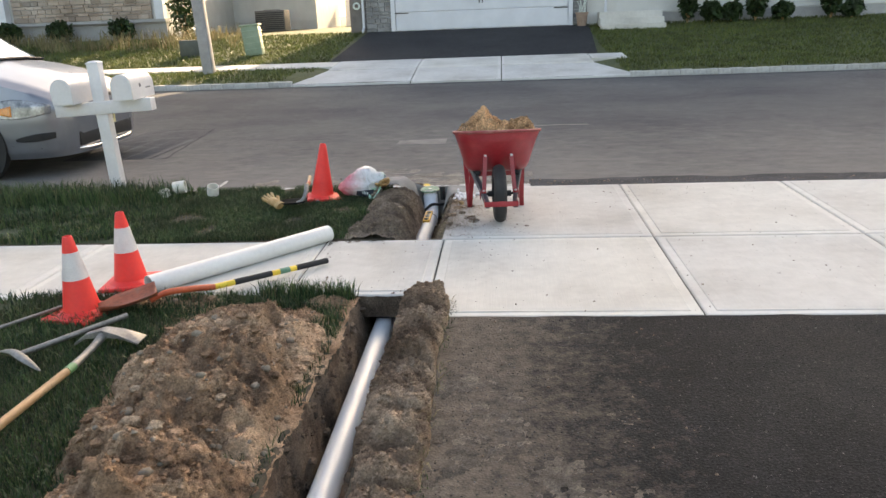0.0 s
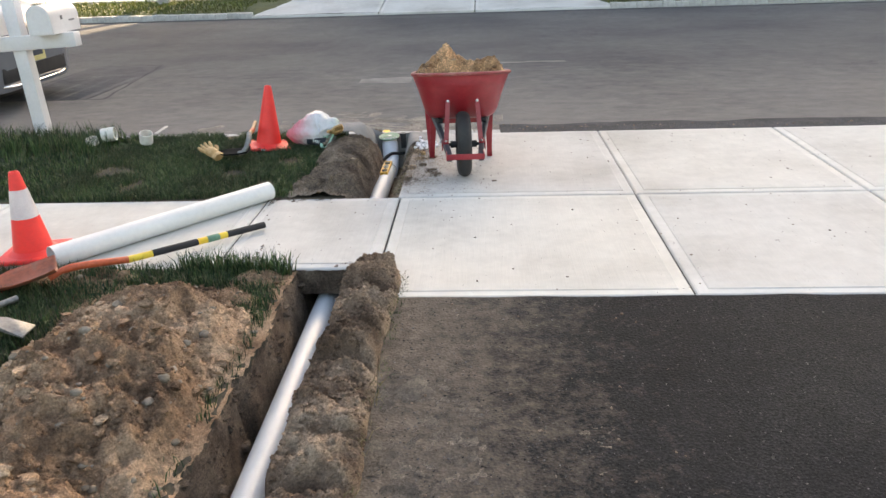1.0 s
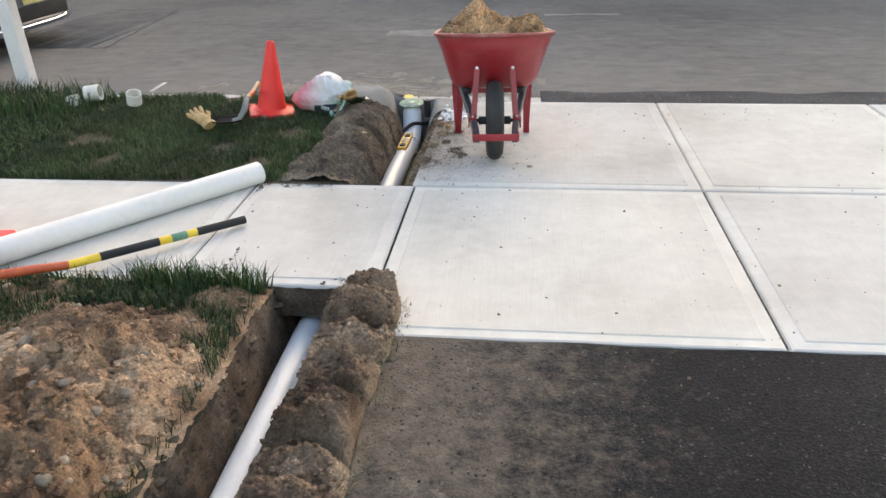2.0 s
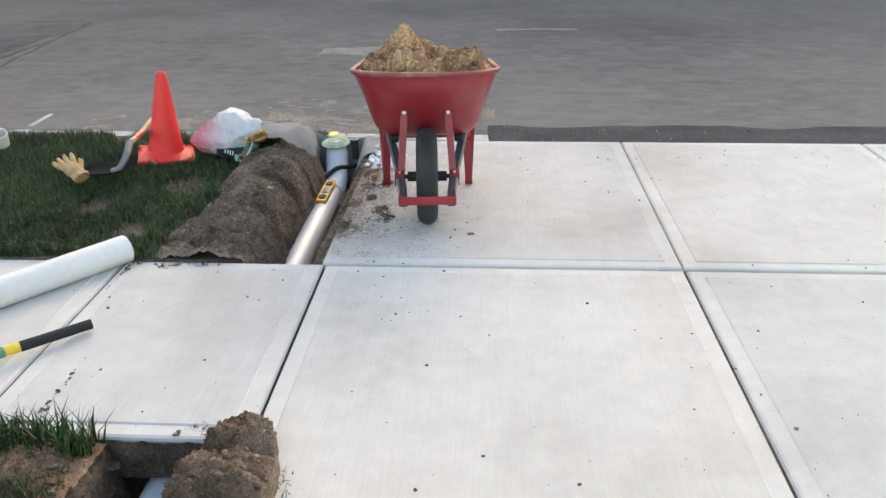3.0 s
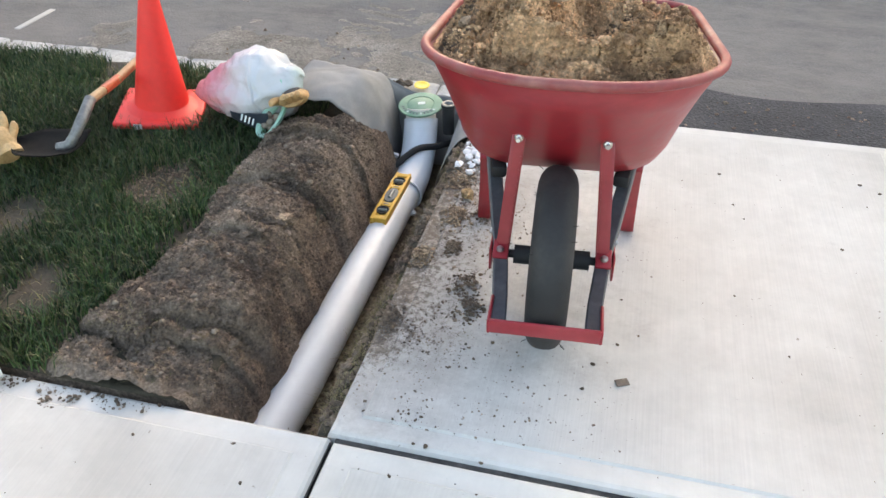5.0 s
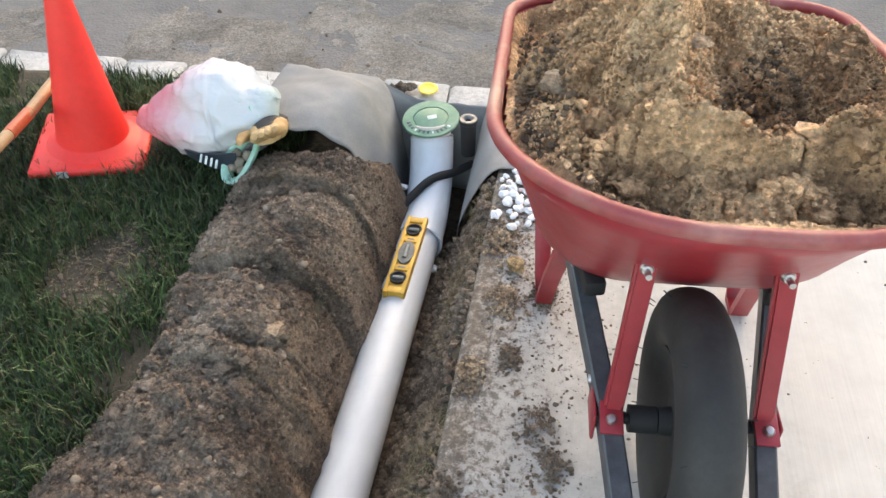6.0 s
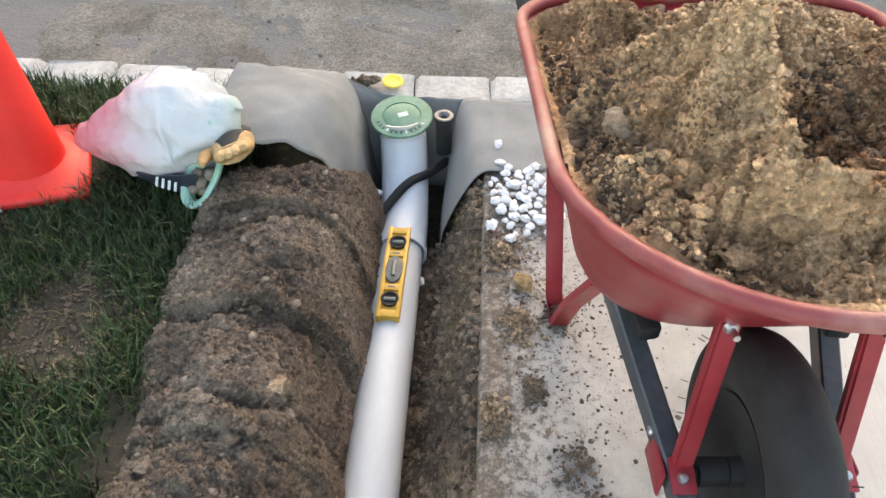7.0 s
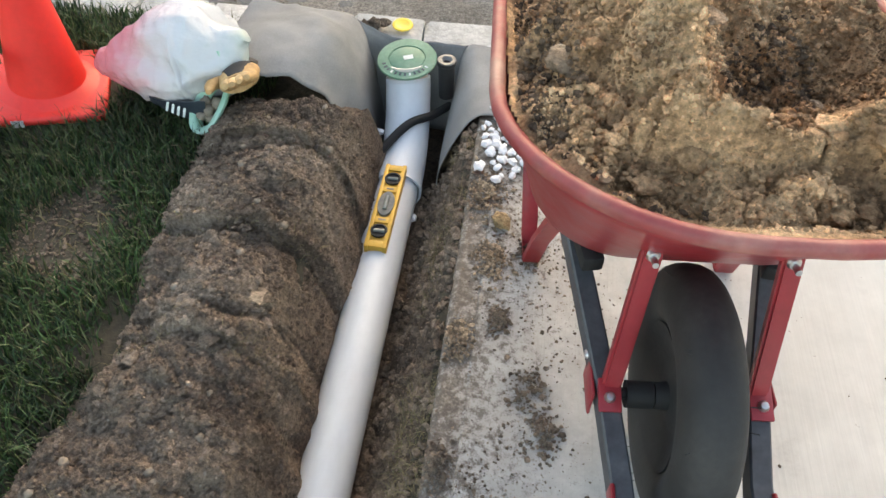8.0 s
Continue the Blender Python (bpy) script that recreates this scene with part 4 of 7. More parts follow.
clod = tagged(lumps("clod", [(-0.37, 6.09, 0.062), (-0.345, 6.085, 0.064), (-0.39, 6.10, 0.06), (-0.365, 6.07, 0.058)], [0.022, 0.018, 0.018, 0.016], M_CLOD, 14, 1, 0.55), "small crumbled lump of yellow sand on the sod", "clod")
tagged(lumps("stone", [(0.072, 6.404, 0.012)], [0.022], M_SAND, 15, 1, 0.9), "single tan stone on the soiled concrete", "stone")
for k, (x, y, sz) in enumerate([(-0.96, 3.05, 0.03), (-0.85, 2.78, 0.034), (-0.62, 2.98, 0.028), (-1.17, 2.78, 0.036), (-0.7, 2.66, 0.032), (-0.98, 2.62, 0.034)]):
    tagged(lumps("stone", [(x, y, float(mound_h(np.array([x]), np.array([y]))[0]) + 0.008)], [sz * 0.85], M_CLOD, 20 + k, 1, 0.5, None, "", 0.25, 0.5), "grey-brown field stone on the dirt heap", "stone", group="stones on the dirt heap")


# ---- grass ----
def grass_patch(name, n, x0, x1, y0, y1, ok, seed, length, width, mat, label, lean=0.55, z=None):
    rs = np.random.RandomState(seed)
    X, Y = x0 + (x1 - x0) * rs.rand(n), y0 + (y1 - y0) * rs.rand(n)
    k = ok(X + 0.05 * (rs.rand(n) - 0.5), Y + 0.05 * (rs.rand(n) - 0.5))
    X, Y = X[k], Y[k]
    Z = ground_h(X, Y) if z is None else z(X, Y)
    return tagged(blades(name, X, Y, Z, length, width, mat, seed, lean), label, "grass", kind="stuff")


bare = lambda X, Y: np.exp(-(((X + 0.82) / 0.11) ** 2 + ((Y - 6.27) / 0.16) ** 2))
clear_b = lambda X, Y: ((X < roll_b_left(Y) + 0.03) & (fbm(X, Y, 3.5, 4, 90) - 0.75 * bare(X, Y) > -0.42 + 0.2 * np.random.RandomState(len(X) % 97).rand(len(X)))) & (np.hypot(X + 1.072, Y - 6.70) > 0.155)
grass_patch("grass", 62000, -2.2, -0.55, 5.475, 7.075, clear_b, 21, 0.055, 0.0034, M_GRASS, "dense dark green lawn between sidewalk and kerb")
grass_patch("grass", 7000, -6.0, -2.3, 6.5, 7.07, lambda X, Y: X < -2.3 - 0.3 * fbm(X, Y, 3, 2, 95), 28, 0.15, 0.007, M_GRASS, "taller tufts of lawn along the kerb", 0.4)
grass_patch("grass", 26000, -5.5, -2.2, 5.475, 7.075, clear_b, 22, 0.065, 0.0075, M_GRASS, "dense dark green lawn between sidewalk and kerb")
clear_a = lambda X, Y: ((mound_h(X, Y) < 0.012) | (Y > 4.3)) & (X < -0.40 + wob_x(Y, 5))
grass_patch("grass", 60000, -2.2, -0.38, 2.0, 4.41, clear_a, 23, 0.058, 0.0038, M_GRASS, "dark green front lawn round the dirt heap")
grass_patch("grass", 18000, -4.6, -2.2, 1.5, 4.41, clear_a, 24, 0.07, 0.0075, M_GRASS, "dark green front lawn round the dirt heap")
grass_patch("grass", 900, -0.9, -0.36, 4.33, 4.43, clear_a, 27, 0.11, 0.005, M_GRASS, "taller tufts of lawn at the sidewalk edge", 0.35)
grass_patch("grass", 500, 0.10, 0.155, 2.0, 4.3, lambda X, Y: fbm(X, Y, 5, 2, 93) > -0.1, 25, 0.028, 0.003, M_GRASS, "sparse grass between the sod strip and the driveway", 0.9, lambda X, Y: 0 * X)
grass_patch("dry_grass", 300, 0.09, 0.14, 2.0, 4.3, lambda X, Y: fbm(X, Y, 5, 2, 94) > -0.05, 26, 0.035, 0.0022, M_STRAW, "dry roots and straw hanging from the sod strip", 1.3, lambda X, Y: 0.03 + 0 * X)
grass_patch("dry_grass", 5200, -2.2, -0.7, 5.5, 7.0, lambda X, Y: (fbm(X, Y, 3.5, 4, 90) - 0.75 * bare(X, Y) < -0.16) & (X < roll_b_left(Y)), 29, 0.035, 0.0028, M_STRAW, "dry straw patches in the verge lawn", 1.2)
near_cut = lambda Y: np.min(np.abs(np.asarray(Y)[:, None] - np.array([5.5, 5.62, 5.98, 6.28, 6.52])), 1) < 0.03
grass_patch("dry_grass", 9000, -0.74, -0.28, 5.48, 6.7, lambda X, Y: near_cut(Y) & (roll_b(X, Y)[1] > 0.02) & (roll_b(X, Y)[1] < 0.9) & (fbm(X, Y, 9, 2, 171) > 0.08), 74, 0.018, 0.0012, M_STRAW, "short dry roots along the cuts of the sod", 1.8, lambda X, Y: roll_b(X, Y)[0])
grass_patch("dry_grass", 2600, -0.075, -0.016, 5.5, 6.7, lambda X, Y: fbm(X, Y, 7, 3, 172) > 0.0, 75, 0.024, 0.0012, M_STRAW, "dry roots hanging below the slab's edge", 1.7, lambda X, Y: np.maximum(ground_h(X, Y), -0.09))
far_ok = lambda X, Y: ~((X > -4.1 - 0.4 * (Y < 19.15)) & (X < 3.0) & (Y < 26.15)) & ~((Y > 19.75) & (Y < 20.7) & (X < 3.4))
far_z = lambda X, Y: far_h(Y)
grass_patch("far_lawn", 110000, -20, 17, 17.87, 26.6, far_ok, 31, 0.085, 0.022, M_FARGRASS, "sunlit yellow-green lawn across the street", 0.5, far_z)
grass_patch("tall_grass", 2500, -16.5, -7.5, 24.0, 26.9, lambda X, Y: fbm(X, Y, 0.9, 3, 97) > -0.1, 32, 0.42, 0.02, M_STRAW, "tall dry grass before the stone house", 0.3, far_z)


# raw earth and crumbs below the sidewalk's edge at the trench end
bm = bmesh.new()
bmesh.ops.create_grid(bm, x_segments=40, y_segments=10, size=0.5)
for v in bm.verts:
    x, z = -0.24 + v.co.x * 0.44, -0.062 + v.co.y * 0.115
    v.co = (x, 4.408 + 0.012 * float(fbm(x, z, 25, 4, 88)) - 0.008 * (v.co.y < -0.3), z)
tagged(part("earth_face", bm, M_SOIL), "raw dark earth face under the sidewalk edge", "soil", kind="stuff")


# soil trodden onto the sidewalk by the trench ends
tagged(lumps("spilled_crumbs", *scatter(5200, -0.62, 0.34, 4.12, 4.8, lambda X, Y: 0.003 + 0 * X, lambda X, Y, Z: ((Y > 4.43) | (X > 0.1)) & (np.random.RandomState(61).rand(len(X)) < np.exp(-np.hypot((X + 0.1) * 0.8, Y - 4.42) / 0.11)), 61, 0.001, 0.007, 4), M_SODC, 61, 0, 0.6), "brown soil crumbs on the sidewalk by the front trench", "soil", kind="stuff")
tagged(lumps("spilled_crumbs", *scatter(3200, -0.75, 0.02, 5.2, 5.462, lambda X, Y: 0.003 + 0 * X, lambda X, Y, Z: np.random.RandomState(62).rand(len(X)) < np.exp(-(5.46 - Y) / 0.05) * (0.3 + 2 * np.clip(fbm(X, Y, 7, 3, 83), -0.1, 1)), 62, 0.001, 0.006, 4), M_SODC, 62, 0, 0.6), "brown soil crumbs on the sidewalk by the verge trench", "soil", kind="stuff")
tagged(lumps("bare_soil", *scatter(6000, -1.1, -0.6, 5.95, 6.6, lambda X, Y: ground_h(X, Y) + 0.002, lambda X, Y, Z: (bare(X, Y) > 0.2) & (X < roll_b_left(Y) + 0.02), 63, 0.001, 0.006, 3), M_SODC, 63, 0, 0.7), "bare brown soil patch in the verge lawn", "soil", kind="stuff")
tagged(lumps("asphalt_grit", *scatter(15000, 0.16, 3.3, 1.7, 4.07, lambda X, Y: 0.0045 + 0 * X, lambda X, Y, Z: X > 0.15, 64, 0.0012, 0.0042, 3), M_GRIT, 64, 0, 0.4), "dark stone grit of the asphalt driveway", "grit", kind="stuff")
grass_patch("grass", 26000, -12, -5.5, 5.475, 7.075, lambda X, Y: X < 0, 71, 0.07, 0.011, M_GRASS, "dense dark green lawn between sidewalk and kerb")
grass_patch("grass", 50000, -12, -0.42, -5, 4.41, lambda X, Y: ((X < -4.6) | (Y < 2.0)) & (mound_h(X, Y) < 0.012), 72, 0.075, 0.014, M_GRASS, "dark green front lawn round the dirt heap")
grass_patch("grass", 12000, 6.7, 14, 3.0, 7.075, lambda X, Y: X > 0, 73, 0.075, 0.014, M_GRASS, "green lawn beyond the driveway")


# ---- pipes ----
def pipe_bm(pts, r, thick=0.005, seg=28):
    """An open pipe with a wall."""
    bm = bmesh.new()
    tube(bm, pts, r, seg, cap=False)
    tube(bm, pts, r - thick, seg, cap=False)
    n = len(pts)
    vs = list(bm.verts)
    for row in (0, n - 1):
        o, i = vs[row * seg:(row + 1) * seg], vs[(n + row) * seg:(n + row + 1) * seg]
        for k in range(seg):
            bm.faces.new((o[k], o[(k + 1) % seg], i[(k + 1) % seg], i[k]))
    return bm


R4 = 0.055
drain = thing("drain_pipe", "white plastic drain pipe laid in the open trench", "pipe")
part("pipe", pipe_bm([(-0.245, 0.6, -0.195), (-0.25, 3.0, -0.195), (-0.262, 4.6, -0.195), (-0.225, 5.3, -0.192), (-0.209, 5.75, -0.19), (-0.2095, 6.2, -0.19), (-0.209, 6.72, -0.19)], R4), M_PVC, drain)
elbow = curve_pts([(-0.208, 6.68, -0.189), (-0.21, 6.79, -0.183), (-0.216, 6.895, -0.145), (-0.223, 6.96, -0.075), (-0.226, 6.975, -0.05)], 14)
part("elbow", pipe_bm(elbow, 0.061), M_PVC, drain, "white plastic elbow turning up to the emitter")
part("collar", pipe_bm([(-0.208, 6.672, -0.1895), (-0.208, 6.69, -0.189)], 0.0635), M_PVC, drain)
up = (Vector(elbow[-1]) - Vector(elbow[-3])).normalized()
riser = Vector((-0.226, 6.975, -0.05))
part("riser", pipe_bm([riser - up * 0.01, riser + Vector((-0.003, 0.008, 0.042))], 0.054), M_RING, drain, "cream pipe stub under the green lid")
# lettering that cannot be read, as plain bars on the stub
for k in range(4):
    a = -2.45 + k * 0.13
    part("print_bar", box_bm(0.001, 0.004, 0.016, Matrix.Translation(riser + Vector((0.0545 * math.cos(a), 0.0545 * math.sin(a) + 0.004, 0.022))) @ pose(0, 0, 0, 0, 0, math.degrees(a))), M_BAR, drain, smooth=False)

lidm = Matrix.Translation((-0.229, 6.986, -0.008)) @ pose(0, 0, 0, 7, -2, 0)
emit = thing("drain_emitter", "round green plastic pop-up drain lid on the pipe", "drain lid", lidm)
part("rim", lathe([(0.0, 0.0), (0.055, 0.0), (0.078, 0.002), (0.081, 0.006), (0.079, 0.010), (0.050, 0.0115), (0.0485, 0.0085), (0.0, 0.0085)], 48), M_GREEN, emit)
part("cap", lathe([(0.0, 0.0135), (0.042, 0.0125), (0.047, 0.010), (0.047, 0.008), (0.0, 0.008)], 40), M_GREEN, emit)
part("mark", box_bm(0.026, 0.016, 0.0012, pose(0.004, 0.0, 0.0142, 0, 0, 20)), M_PALE, emit, "pale worn mark", smooth=False)
for k in range(12):
    a = math.radians(205 + k * 11.5)
    part("letter_bar", box_bm(0.0055, 0.0095, 0.0012, pose(0.064 * math.cos(a), 0.064 * math.sin(a), 0.0112, 0, 0, math.degrees(a) + 90)), M_PALE if k % 4 == 3 else M_NAVY, emit, smooth=False)

ring = thing("end_cap", "small grey plastic ring standing in the drain hole", "fitting", pose(-0.118, 6.95, 0.018))
part("body", lathe([(0.0, -0.10), (0.020, -0.10), (0.022, 0.0), (0.026, 0.004), (0.026, 0.012), (0.015, 0.013), (0.013, 0.006), (0.0, 0.005)], 28), M_BLACK, ring)
part("face", lathe([(0.009, 0.008), (0.0155, 0.0155), (0.0235, 0.0155), (0.024, 0.0125), (0.009, 0.006)], 28), M_DULLSTEEL, ring)
hose = tube_bm(curve_pts([(-0.36, 6.60, -0.14), (-0.315, 6.67, -0.155), (-0.27, 6.745, -0.135), (-0.205, 6.83, -0.098), (-0.15, 6.90, -0.115), (-0.11, 6.97, -0.13)], 30), 0.0115, 12)
tagged(part("hose", hose, M_BLACK), "black ribbed irrigation hose across the white pipe", "hose")

loosep = thing("pvc_pipe", "loose white plastic pipe lying across lawn and sidewalk", "pipe")
part("pipe", pipe_bm([(-1.555, 4.46, 0.055), (-1.16, 4.965, 0.054), (-0.768, 5.465, 0.053)], 0.053), M_PVC2, loosep)


def pipe_ring(x, y, z, r, h, rx, ry, rz):
    ob = thing("pipe_offcut", "short cream plastic pipe offcut lying on the lawn", "pipe offcut", pose(x, y, z, rx, ry, rz), "pipe offcuts")
    part("tube", lathe([(r, -h / 2), (r, h / 2), (r - 0.006, h / 2), (r - 0.006, -h / 2), (r, -h / 2)], 28), M_RING, ob)
    return ob


pipe_ring(-2.02, 6.74, 0.085, 0.048, 0.075, 18, 14, 0)
pipe_ring(-2.33, 6.80, 0.10, 0.052, 0.095, 84, 0, 100)
pipe_ring(-2.44, 6.74, 0.065, 0.046, 0.05, 10, -6, 0)

# ---- spirit level on the pipe ----
lv = look((-0.2115, 6.55, -0.128), (-0.2075, 6.83, -0.122))
lvl = thing("spirit_level", "small yellow spirit level with three vials lying on the pipe", "spirit level", lv @ pose(0, 0, 0, -90, 0, 0) @ pose(0, 0, 0, 0, 0, 0))
LW, LL = 0.053, 0.28


def frame_bm():
    bm = bmesh.new()
    for y in (-LL / 2 + 0.012, LL / 2 - 0.012, -0.052, 0.052):
        box(bm, LW, 0.02, 0.022, pose(0, y, 0), 0.003)
    for x in (-LW / 2 + 0.005, LW / 2 - 0.005):
        box(bm, 0.01, LL, 0.024, pose(x, 0, 0), 0.002)
    return bm


part("body", frame_bm(), M_YELLOW, lvl)
part("web", box_bm(LW - 0.018, LL - 0.03, 0.012, None, 0.001), M_YELLOW, lvl)
for y in (-0.088, 0.088):
    part("end_vial", lathe([(0.0, 0.004), (0.019, 0.004), (0.0205, 0.009), (0.0205, 0.013), (0.0165, 0.013), (0.0155, 0.009), (0.0, 0.008)], 28, None, pose(0, y, 0)), M_BLACK, lvl)
    part("glass", tube_bm([(-0.013, y, 0.011), (0.013, y, 0.011)], 0.0045, 10), M_VIAL, lvl)
b = lathe([(0.0, 0.004), (0.019, 0.004), (0.0205, 0.009), (0.0195, 0.014), (0.012, 0.0145), (0.0, 0.0135)], 32)
for v in b.verts:
    v.co.y *= 2.05
part("centre_vial", b, surface("grey_housing", [(0.07, 0.08, 0.075), (0.12, 0.13, 0.12)], 20, 90, 0.4), lvl)
part("glass", tube_bm([(0, -0.022, 0.0145), (0, 0.022, 0.0145)], 0.006, 10), M_VIAL, lvl)
for y in (-0.052, 0.052):
    part("slot", box_bm(0.018, 0.005, 0.002, pose(0, y, 0.0105), 0.0008), M_BAR, lvl, smooth=False)


# ---- traffic cones ----
def cone_thing(m, bands, label, h=0.455):
    ob = thing("traffic_cone", label, "traffic cone", m, "traffic cones")
    b = bmesh.new()
    box(b, 0.285, 0.285, 0.024, pose(0, 0, 0.016), 0.010, 3)
    es = [e for e in b.edges if abs(e.verts[0].co.z - e.verts[1].co.z) > 0.002]
    part("base", b, M_CONE, ob)
    r0, r1 = 0.098, 0.024
    rad = lambda z: r0 + (r1 - r0) * (z / h)
    prof = [(0.125, 0.026), (0.112, 0.030), (rad(0.045), 0.045)]
    prof += [(rad(h * k / 12), h * k / 12) for k in range(2, 12)]
    prof += [(rad(h - 0.006) - 0.001, h - 0.006), (r1 - 0.003, h), (r1 - 0.008, h), (r1 - 0.008, h - 0.05), (0.0, h - 0.05)]
    part("body", lathe(prof, 40), M_CONE, ob)
    for z0, z1 in bands:
        part("collar", lathe([(rad(z0) - 0.001, z0), (rad(z0) + 0.0018, z0 + 0.001), (rad(z1) + 0.0018, z1 - 0.001), (rad(z1) - 0.001, z1)], 40), M_REFL, ob, "white reflective collar")
    if not bands:
        part("sticker", box_bm(0.028, 0.001, 0.02, pose(-0.06, -0.1433, 0.016)), M_REFL, ob, "small white sticker", smooth=False)
    return ob


cone_thing(pose(-1.092, 6.705, 0.0, 1, 5, 21), (), "plain orange plastic traffic cone on the verge lawn")
cone_thing(pose(-1.762, 4.13, 0.01, 1, -1, -14), ((0.205, 0.345),), "orange traffic cone with white reflective collar on the lawn", 0.425)
cone_thing(pose(-1.735, 4.62, 0.002, 0, -1, 8), ((0.205, 0.345),), "orange traffic cone with white reflective collar on the sidewalk", 0.43)


# ---- wheelbarrow ----
WX, WY = 0.367, 5.895
wb = thing("wheelbarrow", "red steel wheelbarrow with grey rails, heaped with dirt, on the apron", "wheelbarrow", pose(WX, WY, 0, 0, 0, 4.2))


def outline(w0, w1, y0, y1, z0, z1, r0, r1, bow, count=112):
    """A rounded, tapered outline from the bowed front y0 (half-width w0, corner r0) to the back y1 (w1, r1), evenly divided."""
    pts = []
    for sx, yy, w, a0, rr in ((1, y0, w0, -90, r0), (1, y1, w1, 0, r1), (-1, y1, w1, 90, r1), (-1, y0, w0, 180, r0)):
        cy = yy + rr if yy == y0 else yy - rr
        for k in range(11):
            a = radians(a0 + 9 * k)
            pts.append(Vector((sx * (w - rr) + rr * math.cos(a), cy + rr * math.sin(a), 0)))
    lens = [0.0]
    for a, b2 in zip(pts, pts[1:] + pts[:1]):
        lens.append(lens[-1] + (b2 - a).length)
    out = []
    for i in range(count):
        d = lens[-1] * i / count
        k = max(j for j in range(len(pts)) if lens[j] <= d)
        p = pts[k].lerp(pts[(k + 1) % len(pts)], (d - lens[k]) / max(1e-9, lens[k + 1] - lens[k]))
        p.y -= bow * (1 - (p.x / w0) ** 2) * max(0.0, 1 - (p.y - y0) / 0.25)
        p.z = z0 + (z1 - z0) * (p.y - y0) / (y1 - y0)
        out.append(p)
    return out


TRAY = [(0.185, 0.18, 0.20, 0.50, 0.328, 0.328, 0.10, 0.08, 0.0), (0.205, 0.20, 0.178, 0.535, 0.331, 0.331, 0.11, 0.085, 0.0), (0.220, 0.214, 0.152, 0.56, 0.347, 0.343, 0.13, 0.09, 0.002),
        (0.235, 0.229, 0.115, 0.59, 0.39, 0.372, 0.15, 0.10, 0.004), (0.252, 0.246, 0.06, 0.63, 0.462, 0.43, 0.19, 0.105, 0.006), (0.276, 0.270, -0.012, 0.675, 0.56, 0.485, 0.23, 0.11, 0.009),
        (0.300, 0.294, -0.088, 0.715, 0.65, 0.54, 0.265, 0.11, 0.011)]


def tray_bm():
    bm = bmesh.new()
    rings = [outline(*level) for level in TRAY]
    vs = [[bm.verts.new(p) for p in r] for r in rings]
    n = len(rings[0])
    for r0, r1 in zip(vs, vs[1:]):
        for k in range(n):
            bm.faces.new((r0[k], r0[(k + 1) % n], r1[(k + 1) % n], r1[k]))
    bm.faces.new(vs[0][::-1])
    return bm, rings[-1]


tb, rimline = tray_bm()
tray = part("tray", tb, M_RED, wb, "dented red steel tray")
sol = tray.modifiers.new("wall", "SOLIDIFY")
sol.thickness, sol.offset = 0.004, 1.0
bm = bmesh.new()
ringpts = rimline
N = len(ringpts)
vs = []
for i, p in enumerate(ringpts):
    d = (ringpts[(i + 1) % N] - ringpts[i - 1]).normalized()
    a = Vector((d.y, -d.x, 0)).normalized()
    vs.append([bm.verts.new(p + a * (0.004 + 0.0105 * math.cos(t)) + Vector((0, 0, 0.0105 * math.sin(t)))) for t in [k * math.pi / 5 for k in range(10)]])
for i in range(N):
    for k in range(10):
        bm.faces.new((vs[i][k], vs[(i + 1) % N][k], vs[(i + 1) % N][(k + 1) % 10], vs[i][(k + 1) % 10]))
part("rim", bm, M_REDRIM, wb, "rolled rim with worn pale paint")

